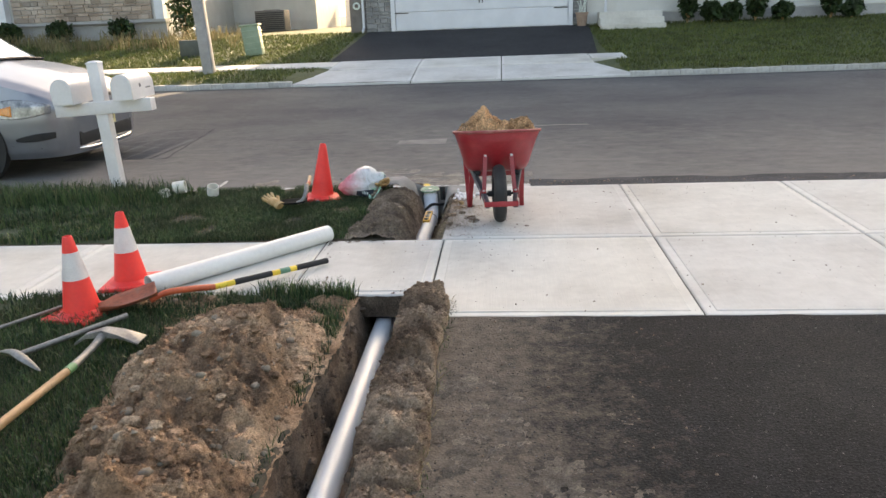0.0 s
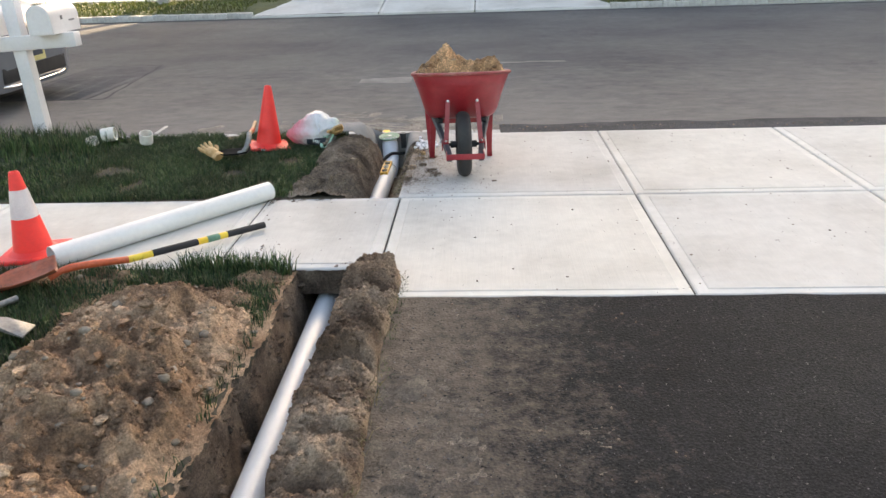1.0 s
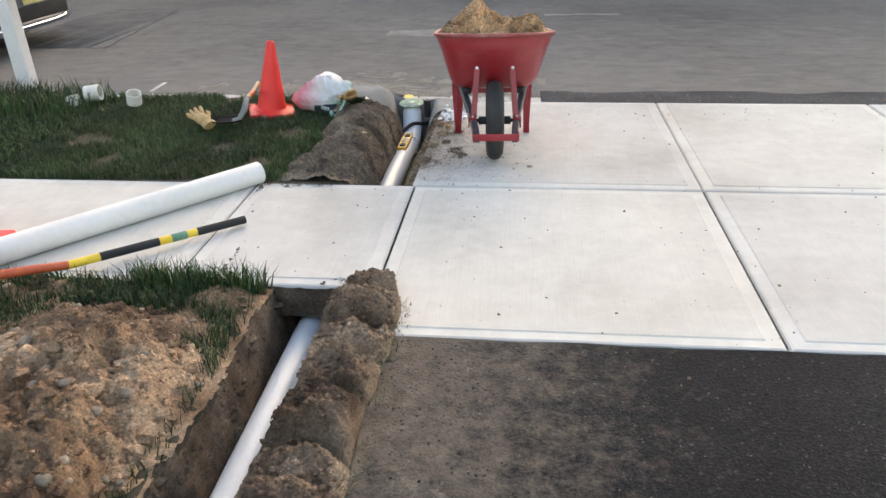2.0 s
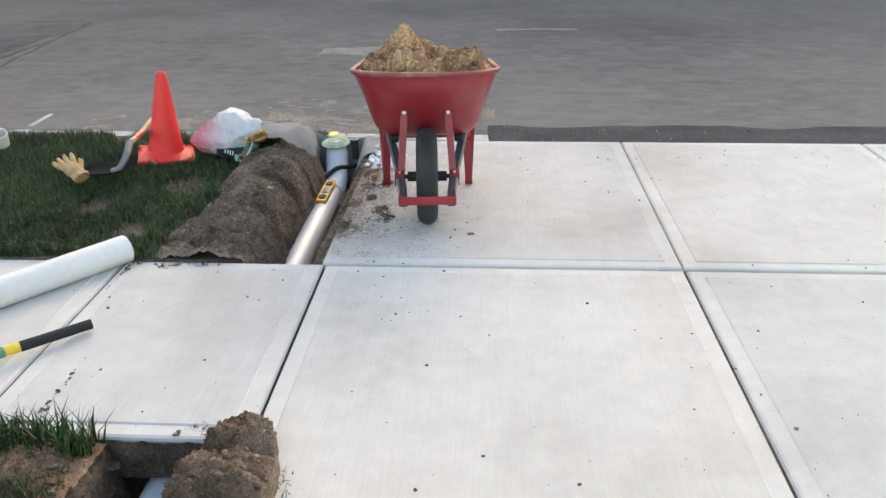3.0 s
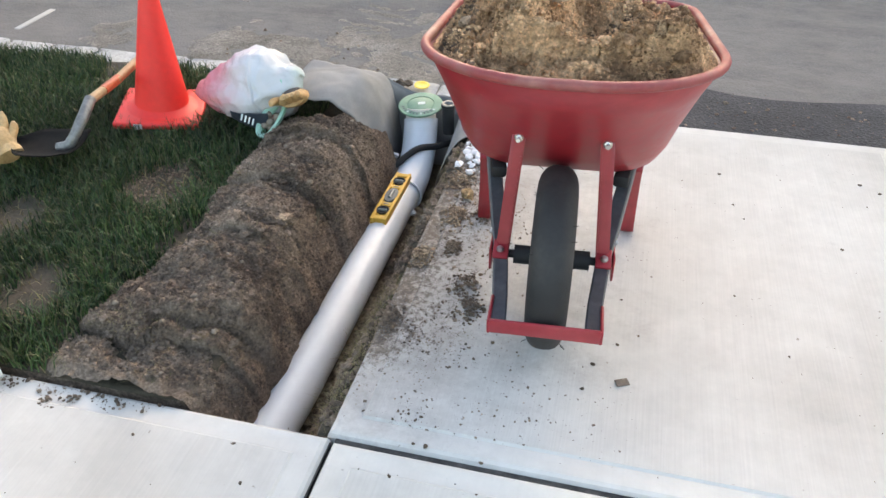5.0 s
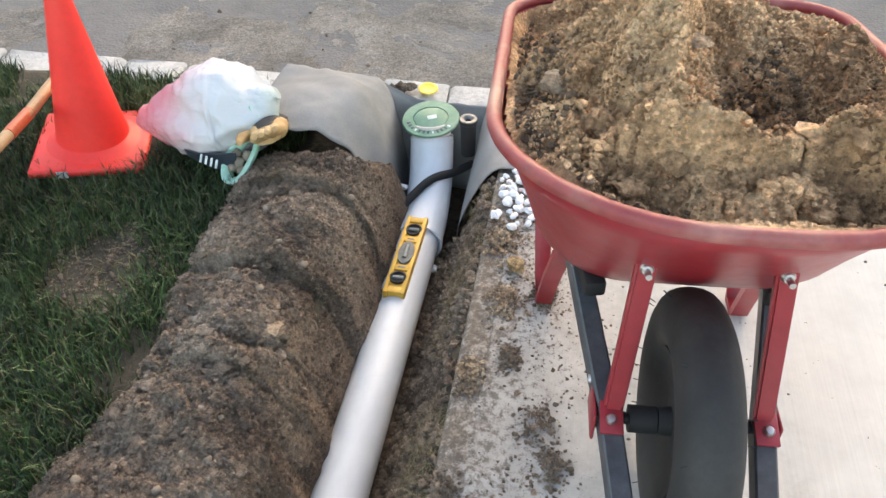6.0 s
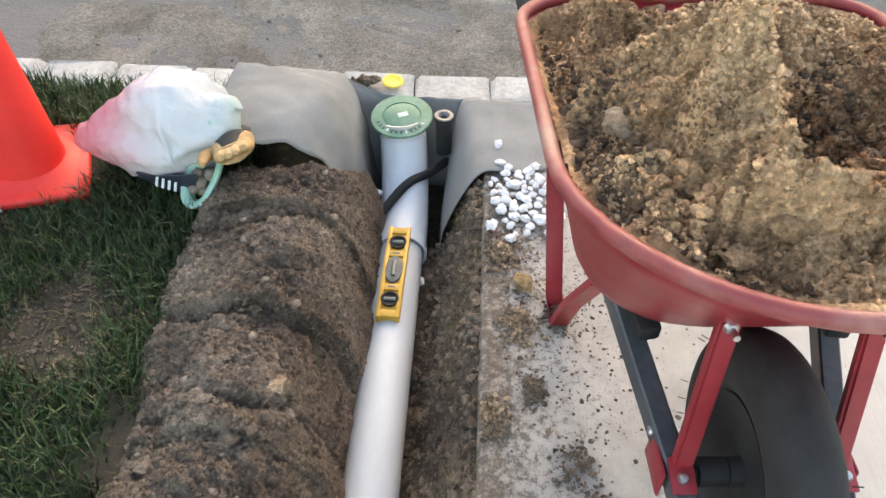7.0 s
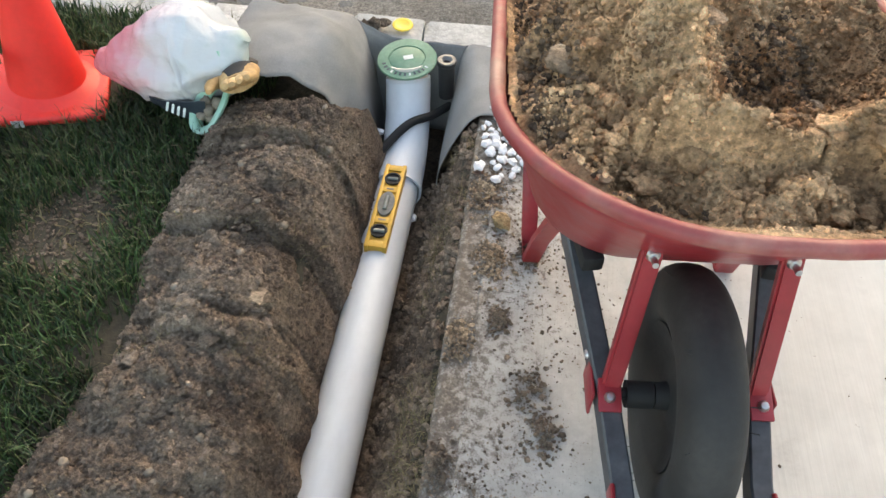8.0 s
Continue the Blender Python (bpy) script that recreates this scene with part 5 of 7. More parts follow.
rail_z = lambda y: 0.205 + 0.315 * y
bm = bmesh.new()
box(bm, 0.40, 0.012, 0.075, pose(0, 0.385, 0.288, 8, 0, 0), 0.004)
part("cross_member", bm, M_RED, wb)
for s in (-1, 1):
    rp = [(s * 0.095, -0.208, 0.168), (s * 0.098, -0.13, 0.174), (s * 0.112, 0.0, rail_z(0)), (s * 0.19, 0.42, rail_z(0.42)), (s * 0.245, 0.72, rail_z(0.72)), (s * 0.255, 0.80, rail_z(0.80))]
    bm = bmesh.new()
    secs = []
    for p in rp:
        secs.append([bm.verts.new(Vector(p) + Vector((dx, 0, dz))) for dx, dz in ((-0.016, -0.020), (0.016, -0.020), (0.016, 0.020), (-0.016, 0.020))])
    for a, b2 in zip(secs, secs[1:]):
        for k in range(4):
            bm.faces.new((a[k], a[(k + 1) % 4], b2[(k + 1) % 4], b2[k]))
    bm.faces.new(secs[0][::-1]), bm.faces.new(secs[-1])
    bmesh.ops.bevel(bm, geom=list(bm.edges), offset=0.003, segments=1, affect="EDGES")
    rail = part("rail", bm, M_STEELGREY, wb, "dark grey painted rail")
    part("handle_grip", tube_bm([(s * 0.247, 0.74, rail_z(0.74)), (s * 0.263, 0.88, rail_z(0.88))], 0.021, 14), M_BLACK, rail)
    # strut from the axle up to the tray front
    bm = bmesh.new()
    a, b2 = Vector((s * 0.108, -0.004, 0.215)), Vector((s * 0.090, 0.056, 0.474))
    dirv = (b2 - a).normalized()
    secs = []
    for p in (a, b2):
        secs.append([bm.verts.new(p + Vector((dx, dy, 0))) for dx, dy in ((-0.0145, -0.008), (0.0145, -0.008), (0.0145, 0.010), (-0.0145, 0.010))])
    for k in range(4):
        bm.faces.new((secs[0][k], secs[0][(k + 1) % 4], secs[1][(k + 1) % 4], secs[1][k]))
    bm.faces.new(secs[0][::-1]), bm.faces.new(secs[1])
    bmesh.ops.bevel(bm, geom=list(bm.edges), offset=0.004, segments=2, affect="EDGES")
    box(bm, 0.034, 0.05, 0.007, pose(s * 0.110, -0.018, 0.225, 17, 0, 0), 0.002)
    strut = part("strut", bm, M_RED, wb)
    part("bolt", lathe([(0.0, 0.009), (0.0055, 0.008), (0.0085, 0.003), (0.0085, 0.0), (0.0, 0.0)], 14, None, pose(s * 0.111, -0.024, 0.228, 17, 0, 0)), M_STEEL, strut)
    bb = lathe([(0.0, 0.006), (0.007, 0.005), (0.010, 0.0), (0.0, 0.0)], 14, None, pose(s * 0.0903, 0.046, 0.464, 78, 0, 0))
    lathe([(0.0, 0.018), (0.0045, 0.018), (0.0045, 0.0), (0.0, 0.0)], 10, bb, pose(s * 0.0903, 0.043, 0.464, 78, 0, 0))
    part("bolt", bb, M_STEEL, strut)
    # bracket under the rail that holds the axle
    br = part("axle_bracket", box_bm(0.006, 0.075, 0.06, pose(s * 0.133, 0.02, 0.195), 0.004), M_RED, wb)
    part("bolt", lathe([(0.0, 0.006), (0.0065, 0.005), (0.0075, 0.0), (0.0, 0.0)], 12, None, pose(s * 0.136, 0.055, 0.222, 0, 90 * s, 0)), M_STEEL, br)
    # leg: a bent flat bar down to a foot and back up
    leg = [(s * 0.178, 0.29, rail_z(0.29) - 0.02), (s * 0.19, 0.38, 0.12), (s * 0.197, 0.424, 0.014), (s * 0.197, 0.437, 0.004), (s * 0.197, 0.475, 0.004), (s * 0.200, 0.492, 0.022), (s * 0.222, 0.60, rail_z(0.60) - 0.02)]
    bm = bmesh.new()
    secs = []
    for p in leg:
        secs.append([bm.verts.new(Vector(p) + Vector((dx, dy, dz))) for dx, dy, dz in ((-0.0165, -0.003, -0.003), (0.0165, -0.003, -0.003), (0.0165, 0.003, 0.003), (-0.0165, 0.003, 0.003))])
    for a2, b3 in zip(secs, secs[1:]):
        for k in range(4):
            bm.faces.new((a2[k], a2[(k + 1) % 4], b3[(k + 1) % 4], b3[k]))
    bm.faces.new(secs[0][::-1]), bm.faces.new(secs[-1])
    for sx in (-0.0165, 0.0165):
        ring = [bm.verts.new(Vector(p) + Vector((sx, 0.012 if i < 3 else -0.004, 0.012 if 2 < i < 5 else 0))) for i, p in enumerate(leg)]
        low = [bm.verts.new(Vector(p) + Vector((sx, -0.003, -0.003))) for p in leg]
        for k in range(len(leg) - 1):
            bm.faces.new((low[k], low[k + 1], ring[k + 1], ring[k]))
    part("leg", bm, M_RED, wb)
    part("tip_guard_end", box_bm(0.007, 0.08, 0.036, pose(s * 0.112, -0.18, 0.178, 4, 0, 0), 0.003), M_RED, wb)
    part("tray_support", box_bm(0.035, 0.3, 0.03, pose(s * 0.16, 0.30, 0.322, 2, 0, s * -9), 0.006), M_BLACK, wb)

guard = bmesh.new()
box(guard, 0.222, 0.008, 0.038, pose(0, -0.217, 0.178, 8, 0, 0), 0.004)
part("tip_guard", guard, M_RED, wb, "red bar before the wheel")

wheel = new("wheel")
wheel.parent = wb
wheel.matrix_basis = pose(0, 0.0, 0.203, 0, 90, 0)
tyre_prof = []
for k in range(25):
    a = math.pi * 2 * k / 24
    tyre_prof.append((0.152 + 0.051 * math.cos(a) * (1.0 if abs(math.cos(a)) < 0.93 else 0.985), 0.044 * math.copysign(abs(math.sin(a)) ** 0.8, math.sin(a))))
part("tyre", lathe(tyre_prof, 64), M_RUBBER, wheel, "worn black rubber tyre")
part("hub", lathe([(0.0, -0.040), (0.02, -0.040), (0.022, -0.02), (0.06, -0.014), (0.098, -0.026), (0.112, -0.034), (0.112, 0.034), (0.098, 0.026), (0.06, 0.014), (0.022, 0.02), (0.02, 0.040), (0.0, 0.040)], 40), M_BLACK, wheel)
part("axle", tube_bm([(0, 0, -0.13), (0, 0, 0.13)], 0.0095, 14), M_BLACK, wheel)
for s in (-1, 1):
    part("spacer", tube_bm([(0, 0, s * 0.042), (0, 0, s * 0.082)], 0.021, 16), M_BLACK, wheel)
rs = random.Random(5)
for k in range(26):
    a, s = rs.uniform(0, 6.28), rs.choice((-1, 1))
    part("rubber_nib", tube_bm([(0.19 * math.cos(a), 0.19 * math.sin(a), s * 0.036), (0.197 * math.cos(a), 0.197 * math.sin(a), s * 0.046)], 0.0008, 4), M_RUBBER, wheel, smooth=False)


# heap of dirt in the tray, in the barrow's own axes
WM = pose(WX, WY, 0, 0, 0, 4.2)
CA, SA = math.cos(radians(4.2)), math.sin(radians(4.2))


def tray_axes(x, y):
    dx, dy = x - WX, y - WY
    return dx * CA + dy * SA, -dx * SA + dy * CA


def shelf(lx, ly):
    """The smooth ledge of fallen sand before the hollow."""
    w = 0.02 * fbm(lx, ly, 8, 2, 181)
    return np.exp(-(((lx - 0.13 + w) / 0.13) ** 4 + ((ly - 0.165 - 0.15 * (lx - 0.1) + w) / 0.038) ** 4))


def heap_raw(x, y):
    lx, ly = tray_axes(x, y)
    edge = np.maximum(np.abs(lx) / 0.29, np.abs(ly - 0.312) / 0.4)
    wob = 0.05 * fbm(lx, ly, 6, 4, 109)
    g = lambda cx, cy, sx, sy: np.exp(-((lx - cx + wob) / sx) ** 2 - ((ly - cy + wob) / sy) ** 2)
    d = lx + 0.035 - 0.3 * (ly - 0.27) + wob
    bluff = np.exp(-((ly - 0.28 + wob) / 0.16) ** 2) * np.where(d < -0.03, np.exp(-((d + 0.03) / 0.145) ** 2), sstep(0.035, -0.03, d))
    spur = np.exp(-((lx + 0.11 + wob) / 0.055) ** 2) * sstep(0.03, 0.06, ly + wob) * sstep(0.3, 0.15, ly)
    back = np.clip(ly + 0.6 * wob - 0.045, 0, 9)
    scarp = sstep(0.02, 0.045, ly + 0.6 * wob) * np.exp(-(back / 0.06) ** 2) * sstep(-0.2, -0.12, lx)
    h = 0.632 - 0.125 * ly - 0.012 * sstep(0.75, 1.0, edge) + 0.158 * bluff + 0.07 * np.maximum(spur, scarp) + 0.075 * g(0.06, 0.49, 0.13, 0.10) + 0.035 * g(-0.22, 0.48, 0.10, 0.18)
    h = h - 0.095 * g(0.09, 0.29, 0.09, 0.10) + 0.025 * g(0.2, 0.13, 0.07, 0.08)
    ledge = fbm(lx, ly, 9, 3, 101)
    crack = np.exp(-(ledge / 0.02) ** 2) * sstep(-0.02, 0.04, 0.2 - ly)
    bil = np.abs(fbm(lx, ly, 8, 5, 103, 0.55))
    h = h + 0.015 * shelf(lx, ly)
    return h + (1 - 0.9 * shelf(lx, ly)) * (0.025 * fbm(lx, ly, 8, 6, 100, 0.6) - 0.13 * (bil - 0.13) - 0.03 * crack + 0.020 * (0.1 - np.abs(fbm(lx, ly, 26, 4, 107, 0.65))) + 0.010 * fbm(lx, ly, 60, 3, 108, 0.7))


def heap_h(x, y):
    lx, ly = tray_axes(x, y)
    k = sstep(0.035, 0.0, tray_depth(x, y))
    h = heap_raw(x, y) * (1 - k) + (0.631 - 0.136 * ly) * k
    # never below the sloping walls of the tray
    front = 0.664 - 1.22 * (ly + 0.088)
    side = 0.638 - 0.136 * ly - 3.4 * (0.297 - np.abs(lx))
    return np.maximum(h, np.minimum(np.maximum(front, side), 0.636 - 0.136 * ly))


def tray_depth(x, y):
    """How far inside the tray's wall a point lies."""
    lx, ly = tray_axes(x, y)
    ly = ly + 0.012 * (1 - (lx / 0.3) ** 2) * np.clip(1 - (ly + 0.088) / 0.25, 0, 1)
    rad = np.where(ly < 0.32, 0.265, 0.13)
    dx, dy = np.clip(np.abs(lx) - (0.2915 - rad), 0, 9), np.clip(np.abs(ly - 0.32) - (0.398 - rad), 0, 9)
    return rad - np.hypot(dx, dy)


def in_tray(x, y):
    return tray_depth(x, y) > 0


heap = thing("dirt_heap", "crumbly heap of tan and dark dirt filling the barrow", "dirt", kind="stuff")
hfield("soil", WX - 0.36, WX + 0.36, WY - 0.13, WY + 0.78, 0.004, heap_h, in_tray, M_HEAP, heap)
okh = lambda X, Y, Z: (tray_depth(X, Y) > 0.016) & (shelf(*tray_axes(X, Y)) < 0.25 + 0.3 * fbm(X, Y, 40, 2, 182))
p, s = scatter(60000, WX - 0.33, WX + 0.33, WY - 0.1, WY + 0.7, heap_h, okh, 41, 0.0008, 0.004, 2.5)
lumps("soil_crumb", p, s, M_HEAPC, 41, 0, 0.85, heap)
p, s = scatter(7000, WX - 0.31, WX + 0.31, WY - 0.07, WY + 0.70, heap_h, okh, 43, 0.002, 0.0075, 4)
lumps("soil_crumb", p, s, M_HEAPC, 43, 0, 0.85, heap)
front_face = lambda X, Y, Z: okh(X, Y, Z) & (tray_axes(X, Y)[1] < 0.17) & (fbm(X, Y, 9, 2, 131) > -0.05)
p, s = scatter(420, WX - 0.27, WX + 0.31, WY - 0.07, WY + 0.18, heap_h, front_face, 45, 0.004, 0.016, 2.5)
lumps("clod", p, s, M_HEAPC, 45, 1, 0.9, heap, "cracked blocks of pressed sand")


def damp(x, y):
    """Where dark damp earth was tipped over the sand."""
    lx, ly = tray_axes(x, y)
    w = 0.06 * fbm(lx, ly, 7, 4, 121)
    a = np.exp(-((lx - 0.11 + w) / 0.11) ** 2 - ((ly - 0.32 + w) / 0.11) ** 2)
    b = np.exp(-((lx + 0.27 + w) / 0.06) ** 2 - ((ly - 0.2 + w) / 0.26) ** 2) + np.exp(-((lx + 0.1 + w) / 0.2) ** 2 - ((ly + 0.04 + w) / 0.06) ** 2)
    return np.maximum(a, 0.36 * b)


rnd = np.random.RandomState(44).rand
p, s = scatter(30000, WX - 0.31, WX + 0.31, WY - 0.05, WY + 0.68, heap_h, lambda X, Y, Z: okh(X, Y, Z) & (rnd(len(X)) < 1.1 * damp(X, Y)), 44, 0.001, 0.0065, 3)
lumps("damp_crumb", p, s, M_DAMP, 44, 0, 0.85, heap, "dark damp earth crumbs")
p, s = scatter(150, WX - 0.28, WX + 0.28, WY - 0.03, WY + 0.66, heap_h, lambda X, Y, Z: tray_depth(X, Y) > 0.03, 42, 0.004, 0.014, 4)
lumps("clod", p, s, M_HEAPC, 42, 1, 0.75, heap)
for k, (x, y, sz) in enumerate(((0.13, 6.098, 0.03), (0.302, 6.153, 0.03), (0.315, 5.985, 0.016), (0.55, 5.98, 0.024), (0.5, 6.2, 0.022))):
    tagged(lumps("stone", [(x, y, float(heap_h(np.array([x]), np.array([y]))[0]) + 0.004)], [sz * 0.75], M_CLOD, 50 + k, 1, 0.35, None, "", 0.25, 0.45), "flat grey stone in the barrow's dirt", "stone", group="stones in the barrow")

# ---- landscape fabric lining the drain hole ----
def sheet(name, rows, nu, nv, mat, parent, amp=0.004, seed=0, label=""):
    """A smooth cloth through rows of control points, with soft creases."""
    lines = [curve_pts(r, nu) for r in rows]
    cols = [curve_pts([l[i] for l in lines], nv) for i in range(nu + 1)]
    bm = bmesh.new()
    vs = []
    for i in range(nu + 1):
        line = []
        for j in range(nv + 1):
            p = cols[i][j]
            o = noise.fractal(Vector((p.x * 9 + seed, p.y * 9, p.z * 9)), 0.9, 2.1, 4) * amp
            line.append(bm.verts.new(p + Vector((o * 0.4, o * 0.4, o))))
        vs.append(line)
    for i in range(nu):
        for j in range(nv):
            bm.faces.new((vs[i][j], vs[i + 1][j], vs[i + 1][j + 1], vs[i][j + 1]))
    ob = part(name, bm, mat, parent, label, angle=75)
    so = ob.modifiers.new("cloth", "SOLIDIFY")
    so.thickness = 0.0015
    return ob


fab = thing("landscape_fabric", "grey landscape fabric draped over the sod and into the drain hole", "fabric")
# rows run from the outer lawn side over the crest and down into the hole
sheet("flap", [[(-0.70, 6.72, 0.06), (-0.68, 6.88, 0.08), (-0.65, 7.04, 0.107)],
               [(-0.60, 6.70, 0.10), (-0.58, 6.87, 0.125), (-0.56, 7.06, 0.09)],
               [(-0.49, 6.71, 0.118), (-0.48, 6.88, 0.135), (-0.47, 7.075, 0.075)],
               [(-0.40, 6.73, 0.06), (-0.405, 6.88, 0.11), (-0.405, 7.08, 0.062)],
               [(-0.345, 6.755, -0.06), (-0.35, 6.90, 0.03), (-0.36, 7.06, 0.035)],
               [(-0.30, 6.775, -0.17), (-0.315, 6.90, -0.10), (-0.33, 7.03, -0.06)],
               [(-0.28, 6.77, -0.27), (-0.295, 6.90, -0.27), (-0.30, 7.02, -0.26)]], 26, 40, M_FABRIC, fab, 0.014, 3)
sheet("back_flap", [[(-0.405, 7.08, 0.062), (-0.34, 7.075, 0.03), (-0.25, 7.07, 0.004), (-0.15, 7.065, 0.002), (-0.073, 7.055, 0.01)],
                    [(-0.36, 7.05, 0.0), (-0.31, 7.05, -0.03), (-0.25, 7.05, -0.06), (-0.16, 7.045, -0.07), (-0.09, 7.04, -0.06)],
                    [(-0.31, 7.02, -0.24), (-0.28, 7.025, -0.25), (-0.23, 7.025, -0.26), (-0.16, 7.025, -0.26), (-0.10, 7.02, -0.26)]], 24, 18, M_FABRIC, fab, 0.006, 5)
sheet("slab_flap", [[(-0.115, 6.74, -0.27), (-0.12, 6.88, -0.27), (-0.11, 7.03, -0.26)],
                    [(-0.105, 6.72, -0.15), (-0.105, 6.86, -0.13), (-0.095, 7.04, -0.07)],
                    [(-0.055, 6.735, -0.03), (-0.055, 6.86, -0.008), (-0.070, 7.053, 0.012)],
                    [(-0.012, 6.76, 0.008), (0.0, 6.88, 0.011), (0.0, 7.05, 0.013)],
                    [(0.055, 6.765, 0.008), (0.065, 6.88, 0.009), (0.07, 7.055, 0.009)],
                    [(0.135, 6.78, 0.007), (0.14, 6.89, 0.007), (0.14, 7.055, 0.007)]], 22, 34, M_FABRIC, fab, 0.004, 7)

# white pebbles
rs = random.Random(8)
pm = []
for k in range(7):
    v, f = ico(1)
    w = [tuple(Vector(c) * rs.uniform(0.7, 1.2)) for c in v]
    w = [(c[0] * rs.uniform(1.0, 1.02) * 1.25, c[1], c[2] * 0.75) for c in w]
    pm.append(mesh_data("pebble", w, f, M_PEBBLE, False))
placed = []
for k in range(64):
    for _ in range(40):
        a, d = rs.uniform(0, 6.28), abs(rs.gauss(0, 0.045))
        x, y, r = 0.072 + d * math.cos(a) * 0.8, 6.675 + d * math.sin(a) * 1.2, rs.uniform(0.006, 0.0155)
        if all((x - q[0]) ** 2 + (y - q[1]) ** 2 > (r + q[2]) ** 2 * 0.9 for q in placed) and y < 6.80 and x > 0.0:
            placed.append((x, y, r))
            ob = new("pebble", pm[k % 7])
            ob.matrix_world = pose(x, y, 0.006 + r * 0.62, rs.uniform(-20, 20), rs.uniform(-20, 20), rs.uniform(0, 360)) @ Matrix.Scale(r, 4)
            tagged(ob, "white marble pebble spilled on the concrete edge", "pebble", "white pebbles")
            break
for x, y, z in ((0.02, 6.86, 0.018), (-0.285, 6.80, -0.16), (-0.28, 6.83, -0.13), (-0.345, 6.64, -0.13), (-0.325, 6.60, -0.15), (-0.155, 6.60, -0.21)):
    ob = new("pebble", rs.choice(pm))
    ob.matrix_world = pose(x, y, z, 10, 5, rs.uniform(0, 360)) @ Matrix.Scale(0.011, 4)
    tagged(ob, "white marble pebble lying in the trench", "pebble", "white pebbles")

disc = thing("marker_disc", "small yellow plastic disc lying on the granite kerb", "disc", pose(-0.267, 7.14, 0.003, 6, 2, 0) @ Matrix.Diagonal((0.9, 0.9, 0.6, 1)))
part("plate", lathe([(0.0, 0.0), (0.030, 0.0), (0.033, 0.002), (0.031, 0.006), (0.022, 0.0065), (0.020, 0.005), (0.0, 0.005)], 28), M_YBAND, disc)
tagged(lumps("dirt_clump", [(-0.35, 7.125, 0.006), (-0.32, 7.135, 0.006), (-0.375, 7.13, 0.004)], [0.02, 0.016, 0.014], M_SOIL, 60, 1, 0.6), "dark dirt clump on the granite kerb", "soil")


# ---- plastic bag and gloves ----
def blob(ctrl, rad, seg, rings, wrinkle, seed, flatten=1.0, fr=(16, 16, 16), fine_part=0.45, peak=1.0):
    """A soft closed form about a curved axis."""
    bm = bmesh.new()
    pts = curve_pts(ctrl, rings)
    vs = []
    for i, p in enumerate(pts):
        t = i / rings
        d = (pts[min(i + 1, rings)] - pts[max(i - 1, 0)]).normalized()
        a = d.cross(Vector((0, 0, 1))).normalized()
        u = a.cross(d).normalized()
        r = float(np.interp(t, np.linspace(0, 1, len(rad)), rad))
        row = []
        for k in range(seg):
            th = k * 2 * math.pi / seg
            ct, st = math.cos(th), math.sin(th)
            q = a * math.copysign(abs(ct) ** peak, ct) + u * math.copysign(abs(st) ** peak, st) * flatten
            c = p + q * r
            fold = 1 - abs(noise.noise(Vector((c.x * fr[0] + seed, c.y * fr[1], c.z * fr[2])))) * 2.2
            fine = noise.fractal(Vector((c.x * 38 + seed, c.y * 38, c.z * 38)), 0.8, 2.1, 3)
            row.append(bm.verts.new(c + q * wrinkle * (fold * 0.8 + fine * fine_part)))
        vs.append(row)
    for r0, r1 in zip(vs, vs[1:]):
        for k in range(seg):
            bm.faces.new((r0[k], r0[(k + 1) % seg], r1[(k + 1) % seg], r1[k]))
    bm.faces.new(vs[0][::-1]), bm.faces.new(vs[-1])
    return bm


bag = thing("plastic_bag", "crumpled white plastic bag with pink end and green mouth", "plastic bag")
bb = blob([(-0.955, 6.72, 0.085), (-0.88, 6.73, 0.09), (-0.78, 6.74, 0.105), (-0.69, 6.75, 0.125), (-0.62, 6.74, 0.15), (-0.57, 6.75, 0.185)], [0.004, 0.044, 0.08, 0.112, 0.122, 0.10, 0.05, 0.004], 96, 72, 0.024, 4, 1.0, (6, 17, 15), 0.24, 1.25)
bagm, bnt, bp, bln = nodes_of("bag_film")
sp, tcn = bnt.nodes.new("ShaderNodeSeparateXYZ"), bnt.nodes.new("ShaderNodeTexCoord")
bln.new(tcn.outputs["Object"], sp.inputs[0])
nz = tex(bnt, "noise", 7, None, 5)
jn = bnt.nodes.new("ShaderNodeMath")
jn.operation = "MULTIPLY_ADD"
jn.inputs[1].default_value, jn.inputs[2].default_value = 0.22, -0.11
bln.new(nz.outputs["Fac"], jn.inputs[0])
ax = bnt.nodes.new("ShaderNodeMath")
bln.new(sp.outputs["X"], ax.inputs[0]), bln.new(jn.outputs[0], ax.inputs[1])
mrx = bnt.nodes.new("ShaderNodeMapRange")
mrx.inputs["From Min"].default_value, mrx.inputs["From Max"].default_value = -0.95, -0.55
bln.new(ax.outputs[0], mrx.inputs["Value"])
prt = ramp(bnt, [(0.66, 0.24, 0.27), (0.62, 0.5, 0.5), (0.60, 0.60, 0.60), (0.56, 0.58, 0.58), (0.42, 0.52, 0.47)], 0.2, 1.1)
bln.new(mrx.outputs[0], prt.inputs[0])
bln.new(prt.outputs[0], bp.inputs["Base Color"])
bp.inputs["Roughness"].default_value = 0.24
bp.inputs["Subsurface Weight"].default_value = 0.2
bp.inputs["Subsurface Radius"].default_value = (0.02, 0.02, 0.02)
bumped(bnt, bp, tex(bnt, "noise", 26, (0.6, 1.6, 1.6), 6, rough=0.7).outputs["Fac"], 0.6, 0.008)
part("body", bb, bagm, bag, angle=70)
sheet("printed_panel", [[(-0.80, 6.655, 0.035), (-0.785, 6.628, 0.08)], [(-0.725, 6.63, 0.03), (-0.71, 6.612, 0.085)], [(-0.655, 6.625, 0.03), (-0.645, 6.615, 0.085)]], 10, 12, M_NAVY, bag, 0.01, 2, "dark printed panel")
